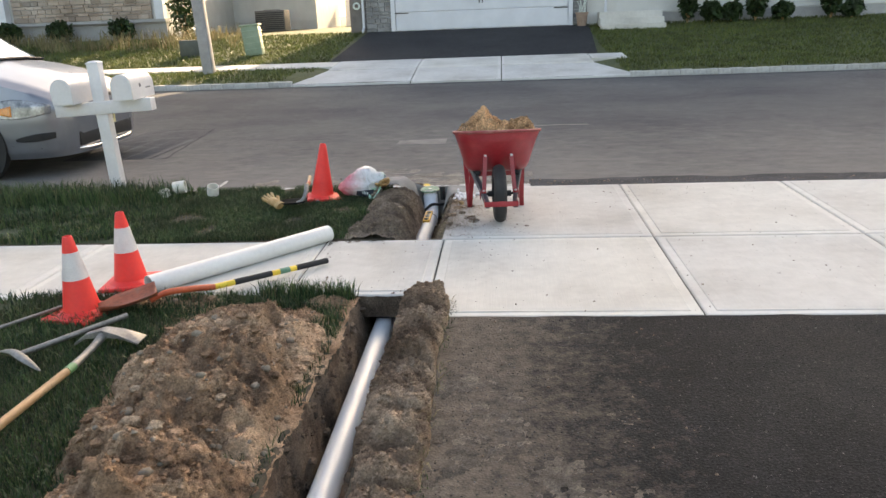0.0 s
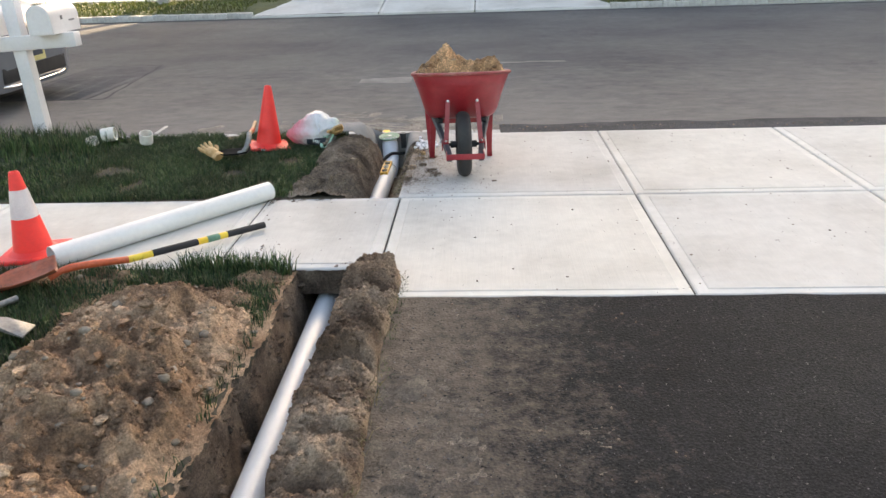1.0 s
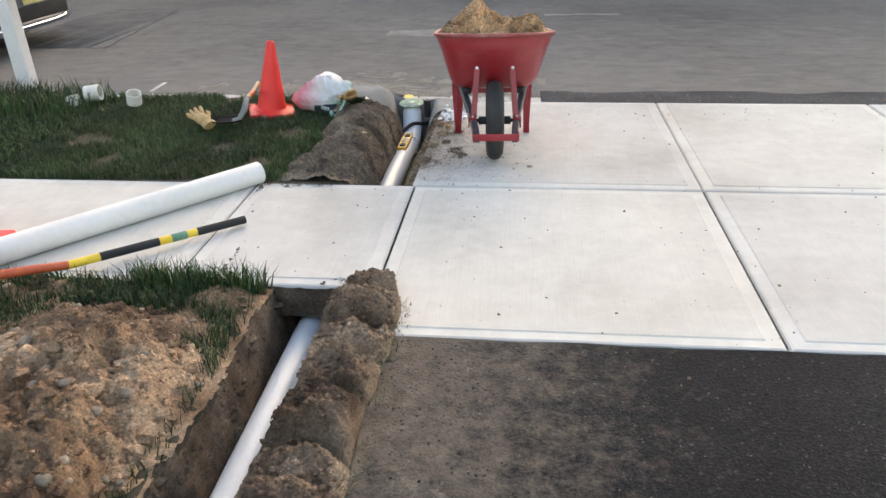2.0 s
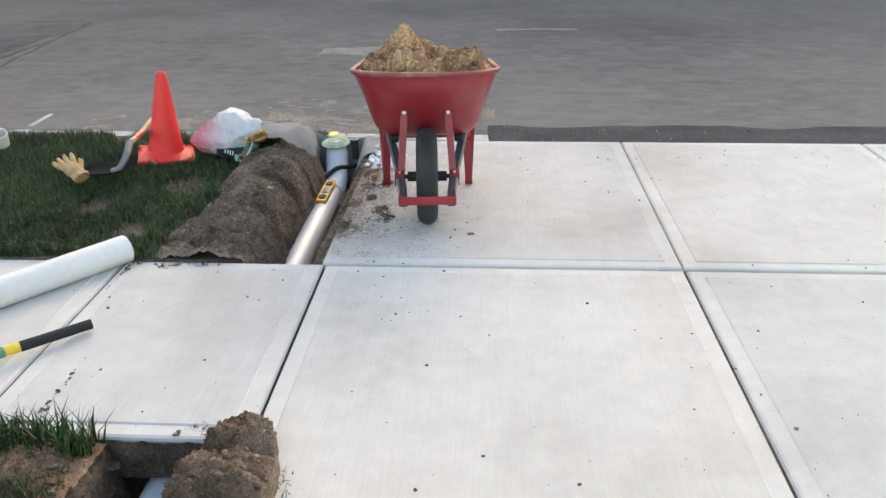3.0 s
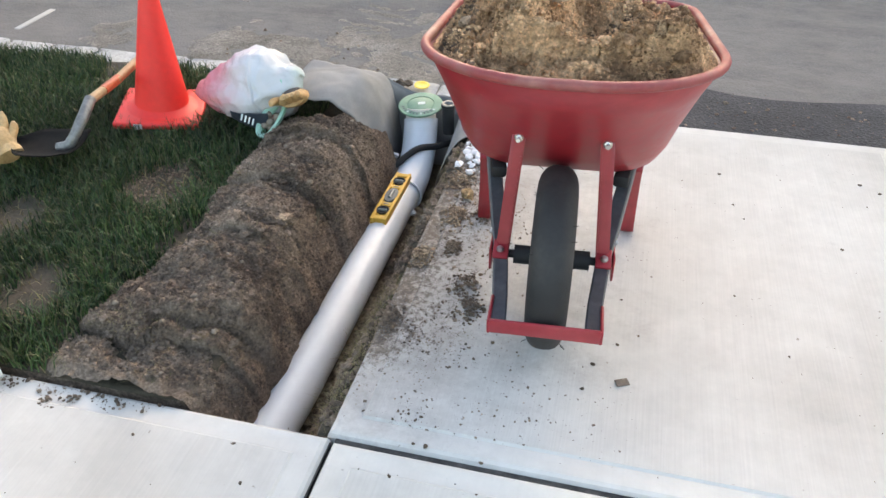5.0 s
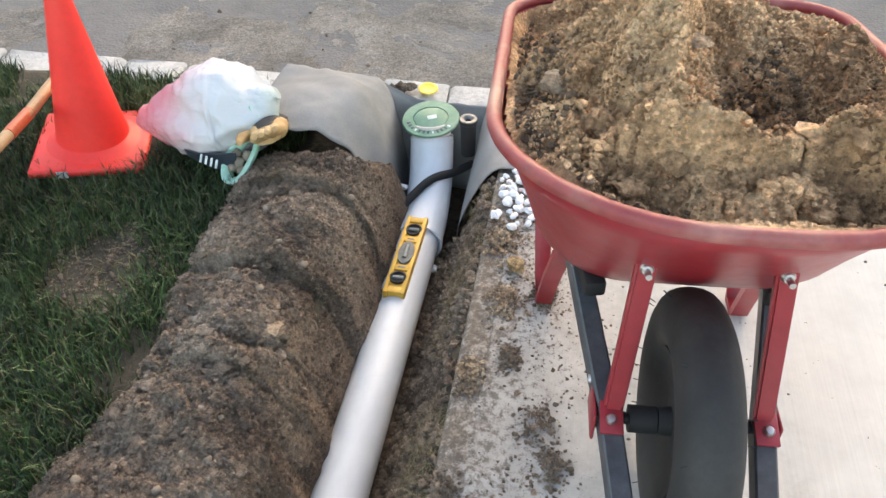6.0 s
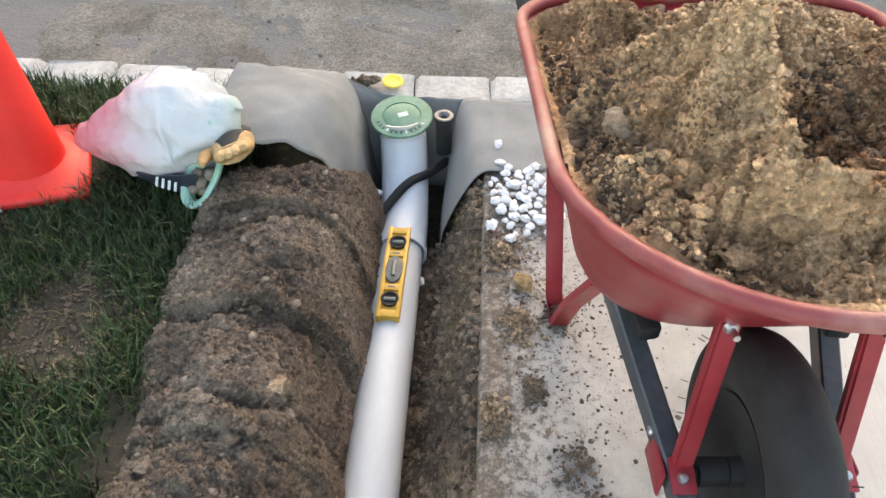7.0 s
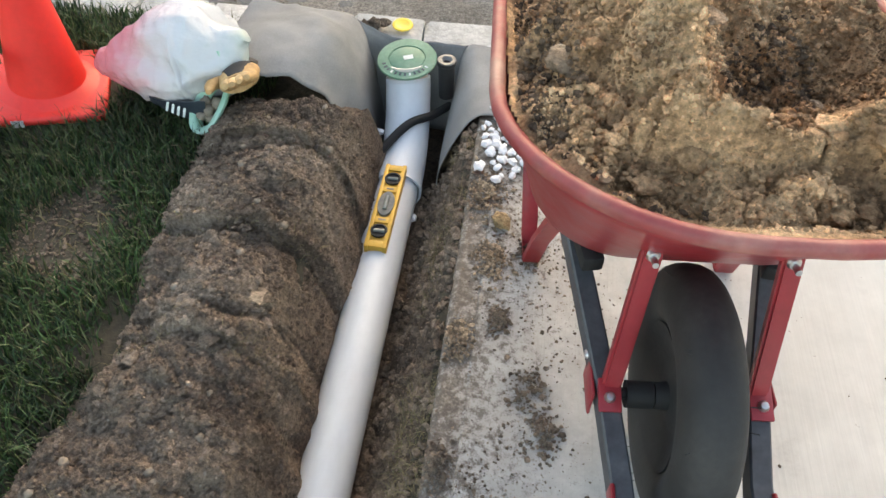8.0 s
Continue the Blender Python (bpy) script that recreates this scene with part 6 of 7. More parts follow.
for k, (x, y, z) in enumerate(((-0.735, 6.612, 0.07), (-0.722, 6.611, 0.066), (-0.709, 6.610, 0.062), (-0.696, 6.610, 0.058))):
    part("print_bar", box_bm(0.006, 0.003, 0.022, pose(x, y - 0.004, z, -25, 10, 0), 0.001), M_PALE, bag, smooth=False)
part("logo_patch", box_bm(0.022, 0.003, 0.018, pose(-0.80, 6.662, 0.062, -25, 8, -12), 0.003), M_YELLOW, bag, "orange printed patch", smooth=False)
part("mouth_edge", tube_bm(curve_pts([(-0.625, 6.70, 0.17), (-0.60, 6.655, 0.10), (-0.635, 6.60, 0.03), (-0.67, 6.60, 0.02), (-0.675, 6.635, 0.05), (-0.64, 6.665, 0.10)], 26), 0.008, 8, flat=2.2), M_BAGGREEN, bag, "green torn bag mouth")
for k, q in enumerate(((-0.645, 6.63, 0.05), (-0.628, 6.645, 0.06), (-0.655, 6.645, 0.065), (-0.638, 6.625, 0.035), (-0.66, 6.62, 0.04))):
    lumps("stone", [q], [0.016], M_STONE, 70 + k, 1, 0.8, bag, "", 0.25, 0.4)


def glove(m, label, spread=1.0, dark=True):
    ob = thing("work_glove", label, "glove", m, "work gloves")
    b = blob([(0, -0.05, 0.02), (0, 0.0, 0.026), (0, 0.055, 0.024)], [0.036, 0.046, 0.048, 0.036], 20, 14, 0.006, 3, 0.55)
    part("palm", b, M_LEATHER, ob)
    part("cuff", blob([(0, -0.085, 0.022), (0, -0.065, 0.022), (0, -0.045, 0.022)], [0.044, 0.046, 0.04], 20, 8, 0.005, 5, 0.6), M_BLACK if dark else M_LEATHER, ob)
    for k, (x, l) in enumerate(((-0.034, 0.055), (-0.012, 0.072), (0.011, 0.075), (0.033, 0.062))):
        tip = Vector((x * 1.5 * spread, 0.05 + l * 0.9, 0.03 + 0.02 * spread))
        part("finger", blob([(x, 0.04, 0.024), (x * 1.25 * spread, 0.05 + l * 0.5, 0.035), tip], [0.013, 0.0135, 0.0125, 0.006], 12, 10, 0.003, 7 + k, 0.9), M_LEATHER, ob)
    part("thumb", blob([(0.035, -0.01, 0.026), (0.062, 0.02, 0.034), (0.072, 0.055, 0.03)], [0.016, 0.0145, 0.007], 12, 10, 0.003, 12, 0.9), M_LEATHER, ob)
    if dark:
        part("back_panel", blob([(0, -0.04, 0.038), (0, 0.0, 0.046), (0, 0.05, 0.042)], [0.02, 0.034, 0.03, 0.015], 16, 10, 0.004, 9, 0.35), M_BLACK, ob, "black knit back")
    return ob


glove(pose(-0.56, 6.665, 0.105, 22, 14, 205), "tan leather work glove with black knit back on the sod", 0.5)
glove(pose(-1.36, 6.25, 0.07, 18, -12, 52) @ Matrix.Scale(0.85, 4), "tan leather work glove lying on the lawn", 1.15, False)


# ---- short shovel with the black blade, lying on the verge lawn ----
def blade_bm(l=0.26, w=0.2, dish=0.035, tip=1.0):
    bm = bmesh.new()
    vs = []
    for i in range(15):
        t = i / 14
        half = w / 2 * (1 - tip * sstep(0.55, 1.0, t) ** 1.6 * 0.93) * (0.9 + 0.1 * sstep(0, 0.15, t))
        row = []
        for j in range(13):
            s = j / 6 - 1
            row.append(bm.verts.new((float(half) * s, l * t, dish * s * s + 0.02 * (1 - t) ** 3)))
        vs.append(row)
    for i in range(14):
        for j in range(12):
            bm.faces.new((vs[i][j], vs[i][j + 1], vs[i + 1][j + 1], vs[i + 1][j]))
    return bm


def shovel_blade(name, bm, mat, parent, m, label=""):
    bm.transform(m)
    ob = part(name, bm, mat, parent, label, angle=80)
    so = ob.modifiers.new("plate", "SOLIDIFY")
    so.thickness = 0.003
    return ob


spade = thing("garden_spade", "black-bladed spade with varnished handle lying on the lawn", "spade")
shovel_blade("blade", blade_bm(0.23, 0.19, 0.022), M_BLADE, spade, pose(-1.12, 6.285, 0.055, 3, 2, 96))
part("socket", tube_bm(curve_pts([(-1.19, 6.285, 0.068), (-1.15, 6.29, 0.085), (-1.128, 6.34, 0.14), (-1.14, 6.42, 0.175)], 14), [0.016] * 9 + [0.0175] * 6, 14), M_DULLSTEEL, spade)
part("handle", tube_bm([(-1.139, 6.41, 0.172), (-1.165, 6.60, 0.16), (-1.24, 6.93, 0.14)], 0.0145, 14), M_WOOD, spade)
part("band", tube_bm([(-1.15, 6.50, 0.167), (-1.168, 6.61, 0.159)], 0.0155, 14), M_ORANGE, spade)

# ---- long shovel with banded handle ----
shv = thing("shovel", "orange steel shovel with black and yellow banded handle", "shovel")
H0, H1 = Vector((-1.17, 4.42, 0.055)), Vector((-0.665, 4.94, 0.03))
shovel_blade("blade", blade_bm(0.29, 0.23, 0.04, 0.75), M_RUSTY, shv, pose(-1.395, 4.225, 0.07, -6, 2, 118))
part("socket", tube_bm(curve_pts([(-1.43, 4.20, 0.06), (-1.37, 4.245, 0.085), (-1.28, 4.315, 0.08), (-1.17, 4.42, 0.055)], 16), [0.014] * 5 + [0.017] * 12, 14), M_ORANGE, shv)
for a, b2, mat in ((0.0, 0.16, M_YBAND), (0.16, 0.48, M_BLACK), (0.48, 0.58, M_YBAND), (0.58, 0.70, M_YBAND), (0.70, 1.0, M_BLACK)):
    part("handle_section", tube_bm([H0.lerp(H1, a), H0.lerp(H1, b2)], 0.0165 if mat is M_YBAND else 0.017, 16), mat, shv)
part("sticker", tube_bm([H0.lerp(H1, 0.55), H0.lerp(H1, 0.64)], 0.0169, 16), M_GREEN, shv, "green printed sticker")

# ---- mattocks and rod on the front lawn ----
mat1 = thing("mattock", "steel mattock with ash handle and green band on the lawn", "mattock")
part("handle", tube_bm([(-1.455, 2.52, 0.05), (-1.442, 3.0, 0.052), (-1.432, 3.40, 0.052)], [0.02, 0.018, 0.017], 14), M_WOOD, mat1)
part("band", tube_bm([(-1.4325, 3.39, 0.052), (-1.431, 3.44, 0.052)], 0.0195, 14), M_GRIP, mat1)
part("neck", tube_bm(curve_pts([(-1.431, 3.43, 0.052), (-1.435, 3.58, 0.058), (-1.43, 3.71, 0.08)], 10), [0.018, 0.018, 0.017, 0.016, 0.016, 0.016, 0.016, 0.017, 0.018, 0.02, 0.022], 12), M_DULLSTEEL, mat1)
bm = bmesh.new()
secs = []
for x, y, z, w, t in ((-1.56, 3.69, 0.045, 0.012, 0.006), (-1.51, 3.71, 0.078, 0.020, 0.010), (-1.43, 3.72, 0.09, 0.028, 0.018), (-1.35, 3.72, 0.082, 0.040, 0.009), (-1.25, 3.71, 0.055, 0.050, 0.004)):
    secs.append([bm.verts.new((x, y + dy, z + dz)) for dy, dz in ((-w, -t), (w, -t), (w, t), (-w, t))])
for a, b2 in zip(secs, secs[1:]):
    for k in range(4):
        bm.faces.new((a[k], a[(k + 1) % 4], b2[(k + 1) % 4], b2[k]))
bm.faces.new(secs[0][::-1]), bm.faces.new(secs[-1])
bmesh.ops.bevel(bm, geom=list(bm.edges), offset=0.002, segments=1, affect="EDGES")
part("head", bm, M_DULLSTEEL, mat1, "worn bare steel head")
pk = thing("garden_pick", "grey steel garden pick lying on the lawn", "pick")
part("shaft", tube_bm([(-1.76, 3.55, 0.05), (-1.62, 3.76, 0.055), (-1.46, 4.0, 0.06)], 0.013, 12), M_DULLSTEEL, pk)
part("head", tube_bm(curve_pts([(-1.575, 3.43, 0.035), (-1.67, 3.48, 0.065), (-1.77, 3.55, 0.07), (-1.88, 3.62, 0.04)], 14), [0.004, 0.009, 0.013, 0.016, 0.018, 0.02, 0.021, 0.022, 0.021, 0.02, 0.018, 0.016, 0.012, 0.008, 0.004], 12, flat=0.6), M_DULLSTEEL, pk)
tagged(part("steel_rod", tube_bm([(-2.16, 3.68, 0.05), (-1.87, 4.2, 0.045)], 0.009, 10), M_DULLSTEEL), "thin grey steel rod lying in the grass", "rod")

# dry leaf on the apron
tagged(part("leaf", box_bm(0.03, 0.018, 0.003, pose(0.554, 5.75, 0.006, 8, 5, 30), 0.001), M_DRYLEAF), "small dry curled leaf on the concrete", "leaf")


# ---- mailboxes on a white post ----
mb = thing("mailbox_post", "white vinyl post with two arched white mailboxes on a crossbar", "mailbox", pose(-3.145, 7.35, 0, 0, -2.4, 3))
part("post", box_bm(0.105, 0.105, 1.13, pose(0, 0, 0.555), 0.006), M_WHITE, mb)
part("post_cap", lathe([(0.0, 1.138), (0.04, 1.135), (0.078, 1.122), (0.078, 1.112), (0.0, 1.112)], 4, None, pose(0, 0, 0, 0, 0, 45)), M_WHITE, mb, smooth=False)
part("crossbar", box_bm(0.87, 0.115, 0.11, pose(0.035, -0.02, 0.73), 0.006), M_WHITE, mb)


def mailbox(x, bars):
    b = bmesh.new()
    prof = [(-0.092, 0), (0.092, 0)] + [(0.092 * math.cos(a), 0.13 + 0.092 * math.sin(a)) for a in [math.pi * k / 14 for k in range(15)]]
    rings = [[b.verts.new((x + px, y, 0.787 + pz)) for px, pz in prof] for y in (-0.22, 0.28)]
    for k in range(len(prof)):
        b.faces.new((rings[0][k], rings[0][(k + 1) % len(prof)], rings[1][(k + 1) % len(prof)], rings[1][k]))
    b.faces.new(rings[0]), b.faces.new(rings[1][::-1])
    bmesh.ops.bevel(b, geom=[e for e in b.edges if abs(e.verts[0].co.y - e.verts[1].co.y) < 0.01], offset=0.006, segments=2, affect="EDGES")
    ob = part("mailbox", b, M_WHITE, mb, "white arched mailbox")
    if bars:
        part("lettering_bar", box_bm(0.002, 0.10, 0.012, pose(x + 0.093, 0.14, 0.87)), M_BAR, ob, smooth=False)
        part("lettering_bar", box_bm(0.002, 0.035, 0.03, pose(x + 0.093, -0.03, 0.90)), M_BAR, ob, smooth=False)


mailbox(-0.24, False)
mailbox(0.29, True)

# ---- silver minivan ----
M_CARPAINT = surface("silver_blue_paint", [(0.19, 0.2, 0.225), (0.24, 0.25, 0.275)], 2, 4, 0.32, 0.55, grain=0.03, bump=0.0, coat=0.35)
M_GLASS = surface("tinted_glass", [(0.02, 0.024, 0.026), (0.03, 0.034, 0.036)], 3, 60, 0.06, 0.0, grain=0.05, bump=0.0, spec=1.0, coat=1.0)
M_LAMP = surface("headlight_lens", [(0.05, 0.055, 0.065), (0.22, 0.225, 0.235), (0.5, 0.5, 0.52)], 9, 40, 0.16, 0.2, grain=0.4, bump=0.0, coat=0.8)
M_AMBER = surface("amber_lens", [(0.7, 0.2, 0.03), (0.8, 0.28, 0.05)], 12, 60, 0.2, coat=0.6, bump=0)
M_CHROME = surface("chrome", [(0.7, 0.7, 0.72), (0.8, 0.8, 0.82)], 4, 60, 0.12, 1.0, grain=0.05, bump=0.0)
M_PLATE = surface("plate_paint", [(0.6, 0.52, 0.2), (0.68, 0.6, 0.3)], 12, 60, 0.4)
CX = [0.0, -0.03, -0.08, -0.16, -0.28, -0.42, -0.62, -0.85, -1.06, -1.58, -2.08, -2.8, -3.6, -4.4, -4.85, -5.05]
CW = [0.52, 0.66, 0.78, 0.865, 0.92, 0.955, 0.975, 0.985, 0.99, 0.99, 0.99, 0.99, 0.99, 0.98, 0.96, 0.9]
CT = [0.62, 0.71, 0.785, 0.85, 0.905, 0.96, 1.02, 1.07, 1.12, 1.42, 1.67, 1.75, 1.76, 1.73, 1.68, 1.2]


def car_point(x, v):
    """A point of the body: x back from the nose, v from the sill (0) over the top (0.5) to the other sill (1)."""
    w, zt = float(np.interp(-x, [-c for c in CX], CW)), float(np.interp(-x, [-c for c in CX], CT))
    zs = min(0.98, zt - 0.07)
    s = 1 if v > 0.5 else -1
    u = 1 - abs(v - 0.5) * 2
    tuck = 0.04 * max(0, 1 + x / 0.3)
    pr = [(0.93, 0.20), (0.985, 0.27), (1.0, 0.42), (1.0, 0.58), (0.985, min(0.72, zs - 0.06)), (0.945, zs), (0.80 if zt < 1.1 else 0.74, zt - 0.025), (0.45, zt), (0.0, zt + 0.02)]
    a = np.interp(u, np.linspace(0, 1, 9), [p[0] for p in pr])
    z = np.interp(u, np.linspace(0, 1, 9), [p[1] for p in pr])
    return Vector((x - tuck * (1 - min(1, z / 0.45)), s * w * float(a), float(z)))


car = thing("minivan", "silver-blue minivan parked at the kerb", "car", pose(-3.95, 8.86, -0.03))
bm = bmesh.new()
nv = 64
xs_c = []
for a, b2 in zip(CX, CX[1:]):
    n = 3 if a > -1.4 else 2
    xs_c += [a + (b2 - a) * k / n for k in range(n)]
xs_c.append(CX[-1])
grid = [[bm.verts.new(car_point(x, j / nv)) for j in range(nv + 1)] for x in xs_c]
ARCH = ((-0.95, 0.40), (-3.95, 0.40))
for i in range(len(grid) - 1):
    for j in range(nv):
        u = 1 - abs((j + 0.5) / nv - 0.5) * 2
        xm = (xs_c[i] + xs_c[i + 1]) / 2
        f = bm.faces.new((grid[i][j], grid[i][j + 1], grid[i + 1][j + 1], grid[i + 1][j]))
        if -2.08 < xm < -1.08 and u > 0.66 or -4.5 < xm < -2.08 and 0.63 < u < 0.75:
            f.material_index = 1
bm.faces.new(grid[0]), bm.faces.new(grid[-1][::-1])
part("body", bm, [M_CARPAINT, M_GLASS], car, "silver-blue painted body", angle=50)


def car_patch(name, x0, x1, v0, v1, mat, lift=0.006, n=12, label="", shape=None, parent=None):
    """A panel that follows the body's skin."""
    b = bmesh.new()
    rows = []
    for i in range(n + 1):
        row = []
        for j in range(n + 1):
            x, v = x0 + (x1 - x0) * i / n, v0 + (v1 - v0) * j / n
            if shape:
                x, v = shape(i / n, j / n)
            p = car_point(x, v)
            e = 0.004
            nrm = (car_point(x - e, v) - car_point(x + e, v)).cross(car_point(x, v + e) - car_point(x, v - e)).normalized()
            c = Vector((-1.2, 0, 0.6))
            if nrm.dot(p - c) < 0:
                nrm = -nrm
            row.append(b.verts.new(p + nrm * lift))
        rows.append(row)
    for i in range(n):
        for j in range(n):
            b.faces.new((rows[i][j], rows[i + 1][j], rows[i + 1][j + 1], rows[i][j + 1]))
    ob = part(name, b, mat, parent or car, label, angle=60)
    so = ob.modifiers.new("lens", "SOLIDIFY")
    so.thickness = 0.008
    return ob


for mir in (False, True):
    fl = (lambda v: 1 - v) if mir else (lambda v: v)
    hl = car_patch("headlight", 0, 0, 0, 0, M_LAMP, 0.006, 14, "clear headlight", lambda a, c: (-0.67 + 0.54 * a, fl(0.232 + 0.065 * (c - 0.5) * (0.35 + 0.9 * math.sin(math.pi * min(1, 0.12 + a * 0.75))) + 0.012 * a)))
    car_patch("indicator", 0, 0, 0, 0, M_AMBER, 0.010, 8, "amber indicator", lambda a, c: (-0.65 + 0.19 * a, fl(0.232 + 0.05 * (c - 0.5) * (0.3 + 0.6 * a))), hl)
    car_patch("fog_recess", 0, 0, 0, 0, M_BLACK, 0.004, 8, "black fog lamp recess", lambda a, c: (-0.46 + 0.34 * a, fl(0.116 + 0.012 * a + 0.055 * (c - 0.5) * (0.2 + 0.9 * a * (1.25 - a)))))
car_patch("grille", -0.05, -0.05, 0, 0, M_BLACK, 0.004, 14, "dark upper grille", lambda a, c: (-0.03 - 0.02 * a, 0.30 + 0.4 * c))
ob = part("lower_intake", box_bm(0.05, 1.15, 0.15, pose(-0.03, 0, 0.35), 0.015), M_BLACK, car, "black lower intake")
ob = part("intake_trim", tube_bm(curve_pts([(-0.14, -0.72, 0.27), (0.0, -0.45, 0.245), (0.02, 0.0, 0.24), (0.0, 0.45, 0.245), (-0.14, 0.72, 0.27)], 24), 0.018, 10), M_CHROME, car, "chrome intake trim")
ob = part("number_plate", box_bm(0.012, 0.31, 0.15, pose(0.015, 0, 0.50, 0, -4, 0), 0.003), M_PLATE, car, "yellow number plate")
part("plate_bar", box_bm(0.004, 0.22, 0.05, pose(0.023, 0, 0.50, 0, -4, 0)), M_NAVY, ob, smooth=False)
part("wiper", tube_bm(curve_pts([(-1.09, -0.75, 1.15), (-1.19, -0.3, 1.235), (-1.24, 0.2, 1.27)], 14), 0.011, 8), M_BLACK, car)
part("cowl", tube_bm(curve_pts([(-1.12, -0.84, 1.11), (-1.07, -0.45, 1.14), (-1.06, 0, 1.15), (-1.07, 0.45, 1.14), (-1.12, 0.84, 1.11)], 20), 0.03, 8, flat=0.5), M_BLACK, car)
for x in (-0.95, -3.95):
    for s in (-1, 1):
        wh = new("wheel")
        wh.parent = car
        wh.matrix_basis = pose(x, s * 0.89, 0.335, 90, 0, 0)
        part("tyre", lathe([(0.22, -0.10), (0.30, -0.108), (0.332, -0.085), (0.336, 0.0), (0.332, 0.085), (0.30, 0.108), (0.22, 0.10)], 48), M_RUBBER, wh)
        part("rim", lathe([(0.0, s * 0.09), (0.05, s * 0.092), (0.07, s * 0.075), (0.19, s * 0.085), (0.222, s * 0.10), (0.225, 0.0), (0.0, 0.0)], 40), M_DULLSTEEL, wh, "alloy rim")
        part("wheel_arch", lathe([(0.0, -s * 0.02), (0.385, -s * 0.02), (0.385, -s * 0.102), (0.0, -s * 0.102)], 40), M_BLACK, wh)


# ---- across the street ----
M_SIDING = surface("pale_siding", [(0.50, 0.49, 0.46), (0.58, 0.57, 0.54)], 2, 40, 0.55, grain=0.06, bump=0.03)
M_FOUND = surface("grey_foundation", [(0.33, 0.32, 0.31), (0.42, 0.41, 0.39)], 2.5, 40, 0.9, grain=0.12, bump=0.15)
M_VENEER = surface("stone_veneer", [(0.23, 0.17, 0.13), (0.36, 0.28, 0.22), (0.43, 0.37, 0.32)], 1.5, 50, 0.85, grain=0.2, bump=0.4, rand=0.3)
M_GREYSTONE = surface("grey_veneer", [(0.2, 0.2, 0.2), (0.34, 0.33, 0.32)], 1.5, 50, 0.85, grain=0.2, bump=0.4, rand=0.25)
M_ROOF = surface("asphalt_shingle", [(0.06, 0.055, 0.05), (0.1, 0.095, 0.09)], 3, 90, 0.9, grain=0.3)
M_DOORWHITE = surface("garage_white", [(0.62, 0.63, 0.66), (0.70, 0.71, 0.74)], 2, 60, 0.5, grain=0.03, bump=0.02)
M_BUSH = grass_mat("shrub_leaf", [(0.02, 0.045, 0.015), (0.035, 0.07, 0.02), (0.05, 0.09, 0.03)])
M_UTIL = surface("green_cabinet_paint", [(0.17, 0.25, 0.18), (0.23, 0.31, 0.23)], 6, 60, 0.55, grain=0.08)
M_POLE = surface("grey_pole", [(0.30, 0.29, 0.29), (0.40, 0.39, 0.38)], 6, 60, 0.7, grain=0.15)


def roof_bm(x0, x1, y0, y1, z0, z1, over=0.4, inset=None):
    b = bmesh.new()
    x0, x1, y0, y1 = x0 - over, x1 + over, y0 - over, y1 + over
    ym = (y0 + y1) / 2
    ins = (y1 - y0) / 2 if inset is None else inset
    lo = [b.verts.new((x, y, z0)) for x, y in ((x0, y0), (x1, y0), (x1, y1), (x0, y1))]
    lo2 = [b.verts.new((x, y, z0 - 0.18)) for x, y in ((x0, y0), (x1, y0), (x1, y1), (x0, y1))]
    r = [b.verts.new((x0 + ins, ym, z1)), b.verts.new((x1 - ins, ym, z1))]
    b.faces.new((lo[0], lo[1], r[1], r[0])), b.faces.new((lo[2], lo[3], r[0], r[1]))
    b.faces.new((lo[1], lo[2], r[1])), b.faces.new((lo[3], lo[0], r[0]))
    for k in range(4):
        b.faces.new((lo2[k], lo2[(k + 1) % 4], lo[(k + 1) % 4], lo[k]))
    b.faces.new(lo2[::-1])
    return b


def siding(b, x0, x1, y, z0, z1, step=0.13):
    """Lapped boards on a wall that faces the street."""
    z = z0
    while z < z1 - 0.02:
        t = min(z + step, z1)
        v = [b.verts.new(p) for p in ((x0, y - 0.022, z), (x1, y - 0.022, z), (x1, y - 0.004, t), (x0, y - 0.004, t), (x0, y, z), (x1, y, z))]
        b.faces.new(v[:4]), b.faces.new((v[4], v[5], v[1], v[0]))
        z = t
    return b


def veneer(parent, x0, x1, y, z0, z1, mat, seed, hmin=0.1, wmin=0.16, wmax=0.42):
    """Coursed stone facing, each stone a piece."""
    rs2 = random.Random(seed)
    z = z0
    while z < z1 - 0.04:
        h = min(rs2.choice((hmin, hmin * 1.5)), z1 - z)
        x = x0
        while x < x1 - 0.03:
            w = min(rs2.uniform(wmin, wmax), x1 - x)
            part("stone", box_bm(w - 0.012, 0.05, h - 0.012, pose(x + w / 2, y - 0.02 - rs2.uniform(0, 0.012), z + h / 2), 0.008, 1), mat, parent, smooth=False)
            x += w
        z += h


def house_window(parent, x, y, z, w, h):
    win = part("window", box_bm(w, 0.06, h, pose(x, y - 0.03, z)), M_GLASS, parent, smooth=False)
    for dx, dz, sx, sz in ((0, h / 2, w + 0.16, 0.09), (0, -h / 2, w + 0.16, 0.09), (-w / 2, 0, 0.09, h), (w / 2, 0, 0.09, h), (0, 0, w, 0.05)):
        part("frame", box_bm(sx, 0.1, sz, pose(x + dx, y - 0.05, z + dz)), M_DOORWHITE, win, smooth=False)


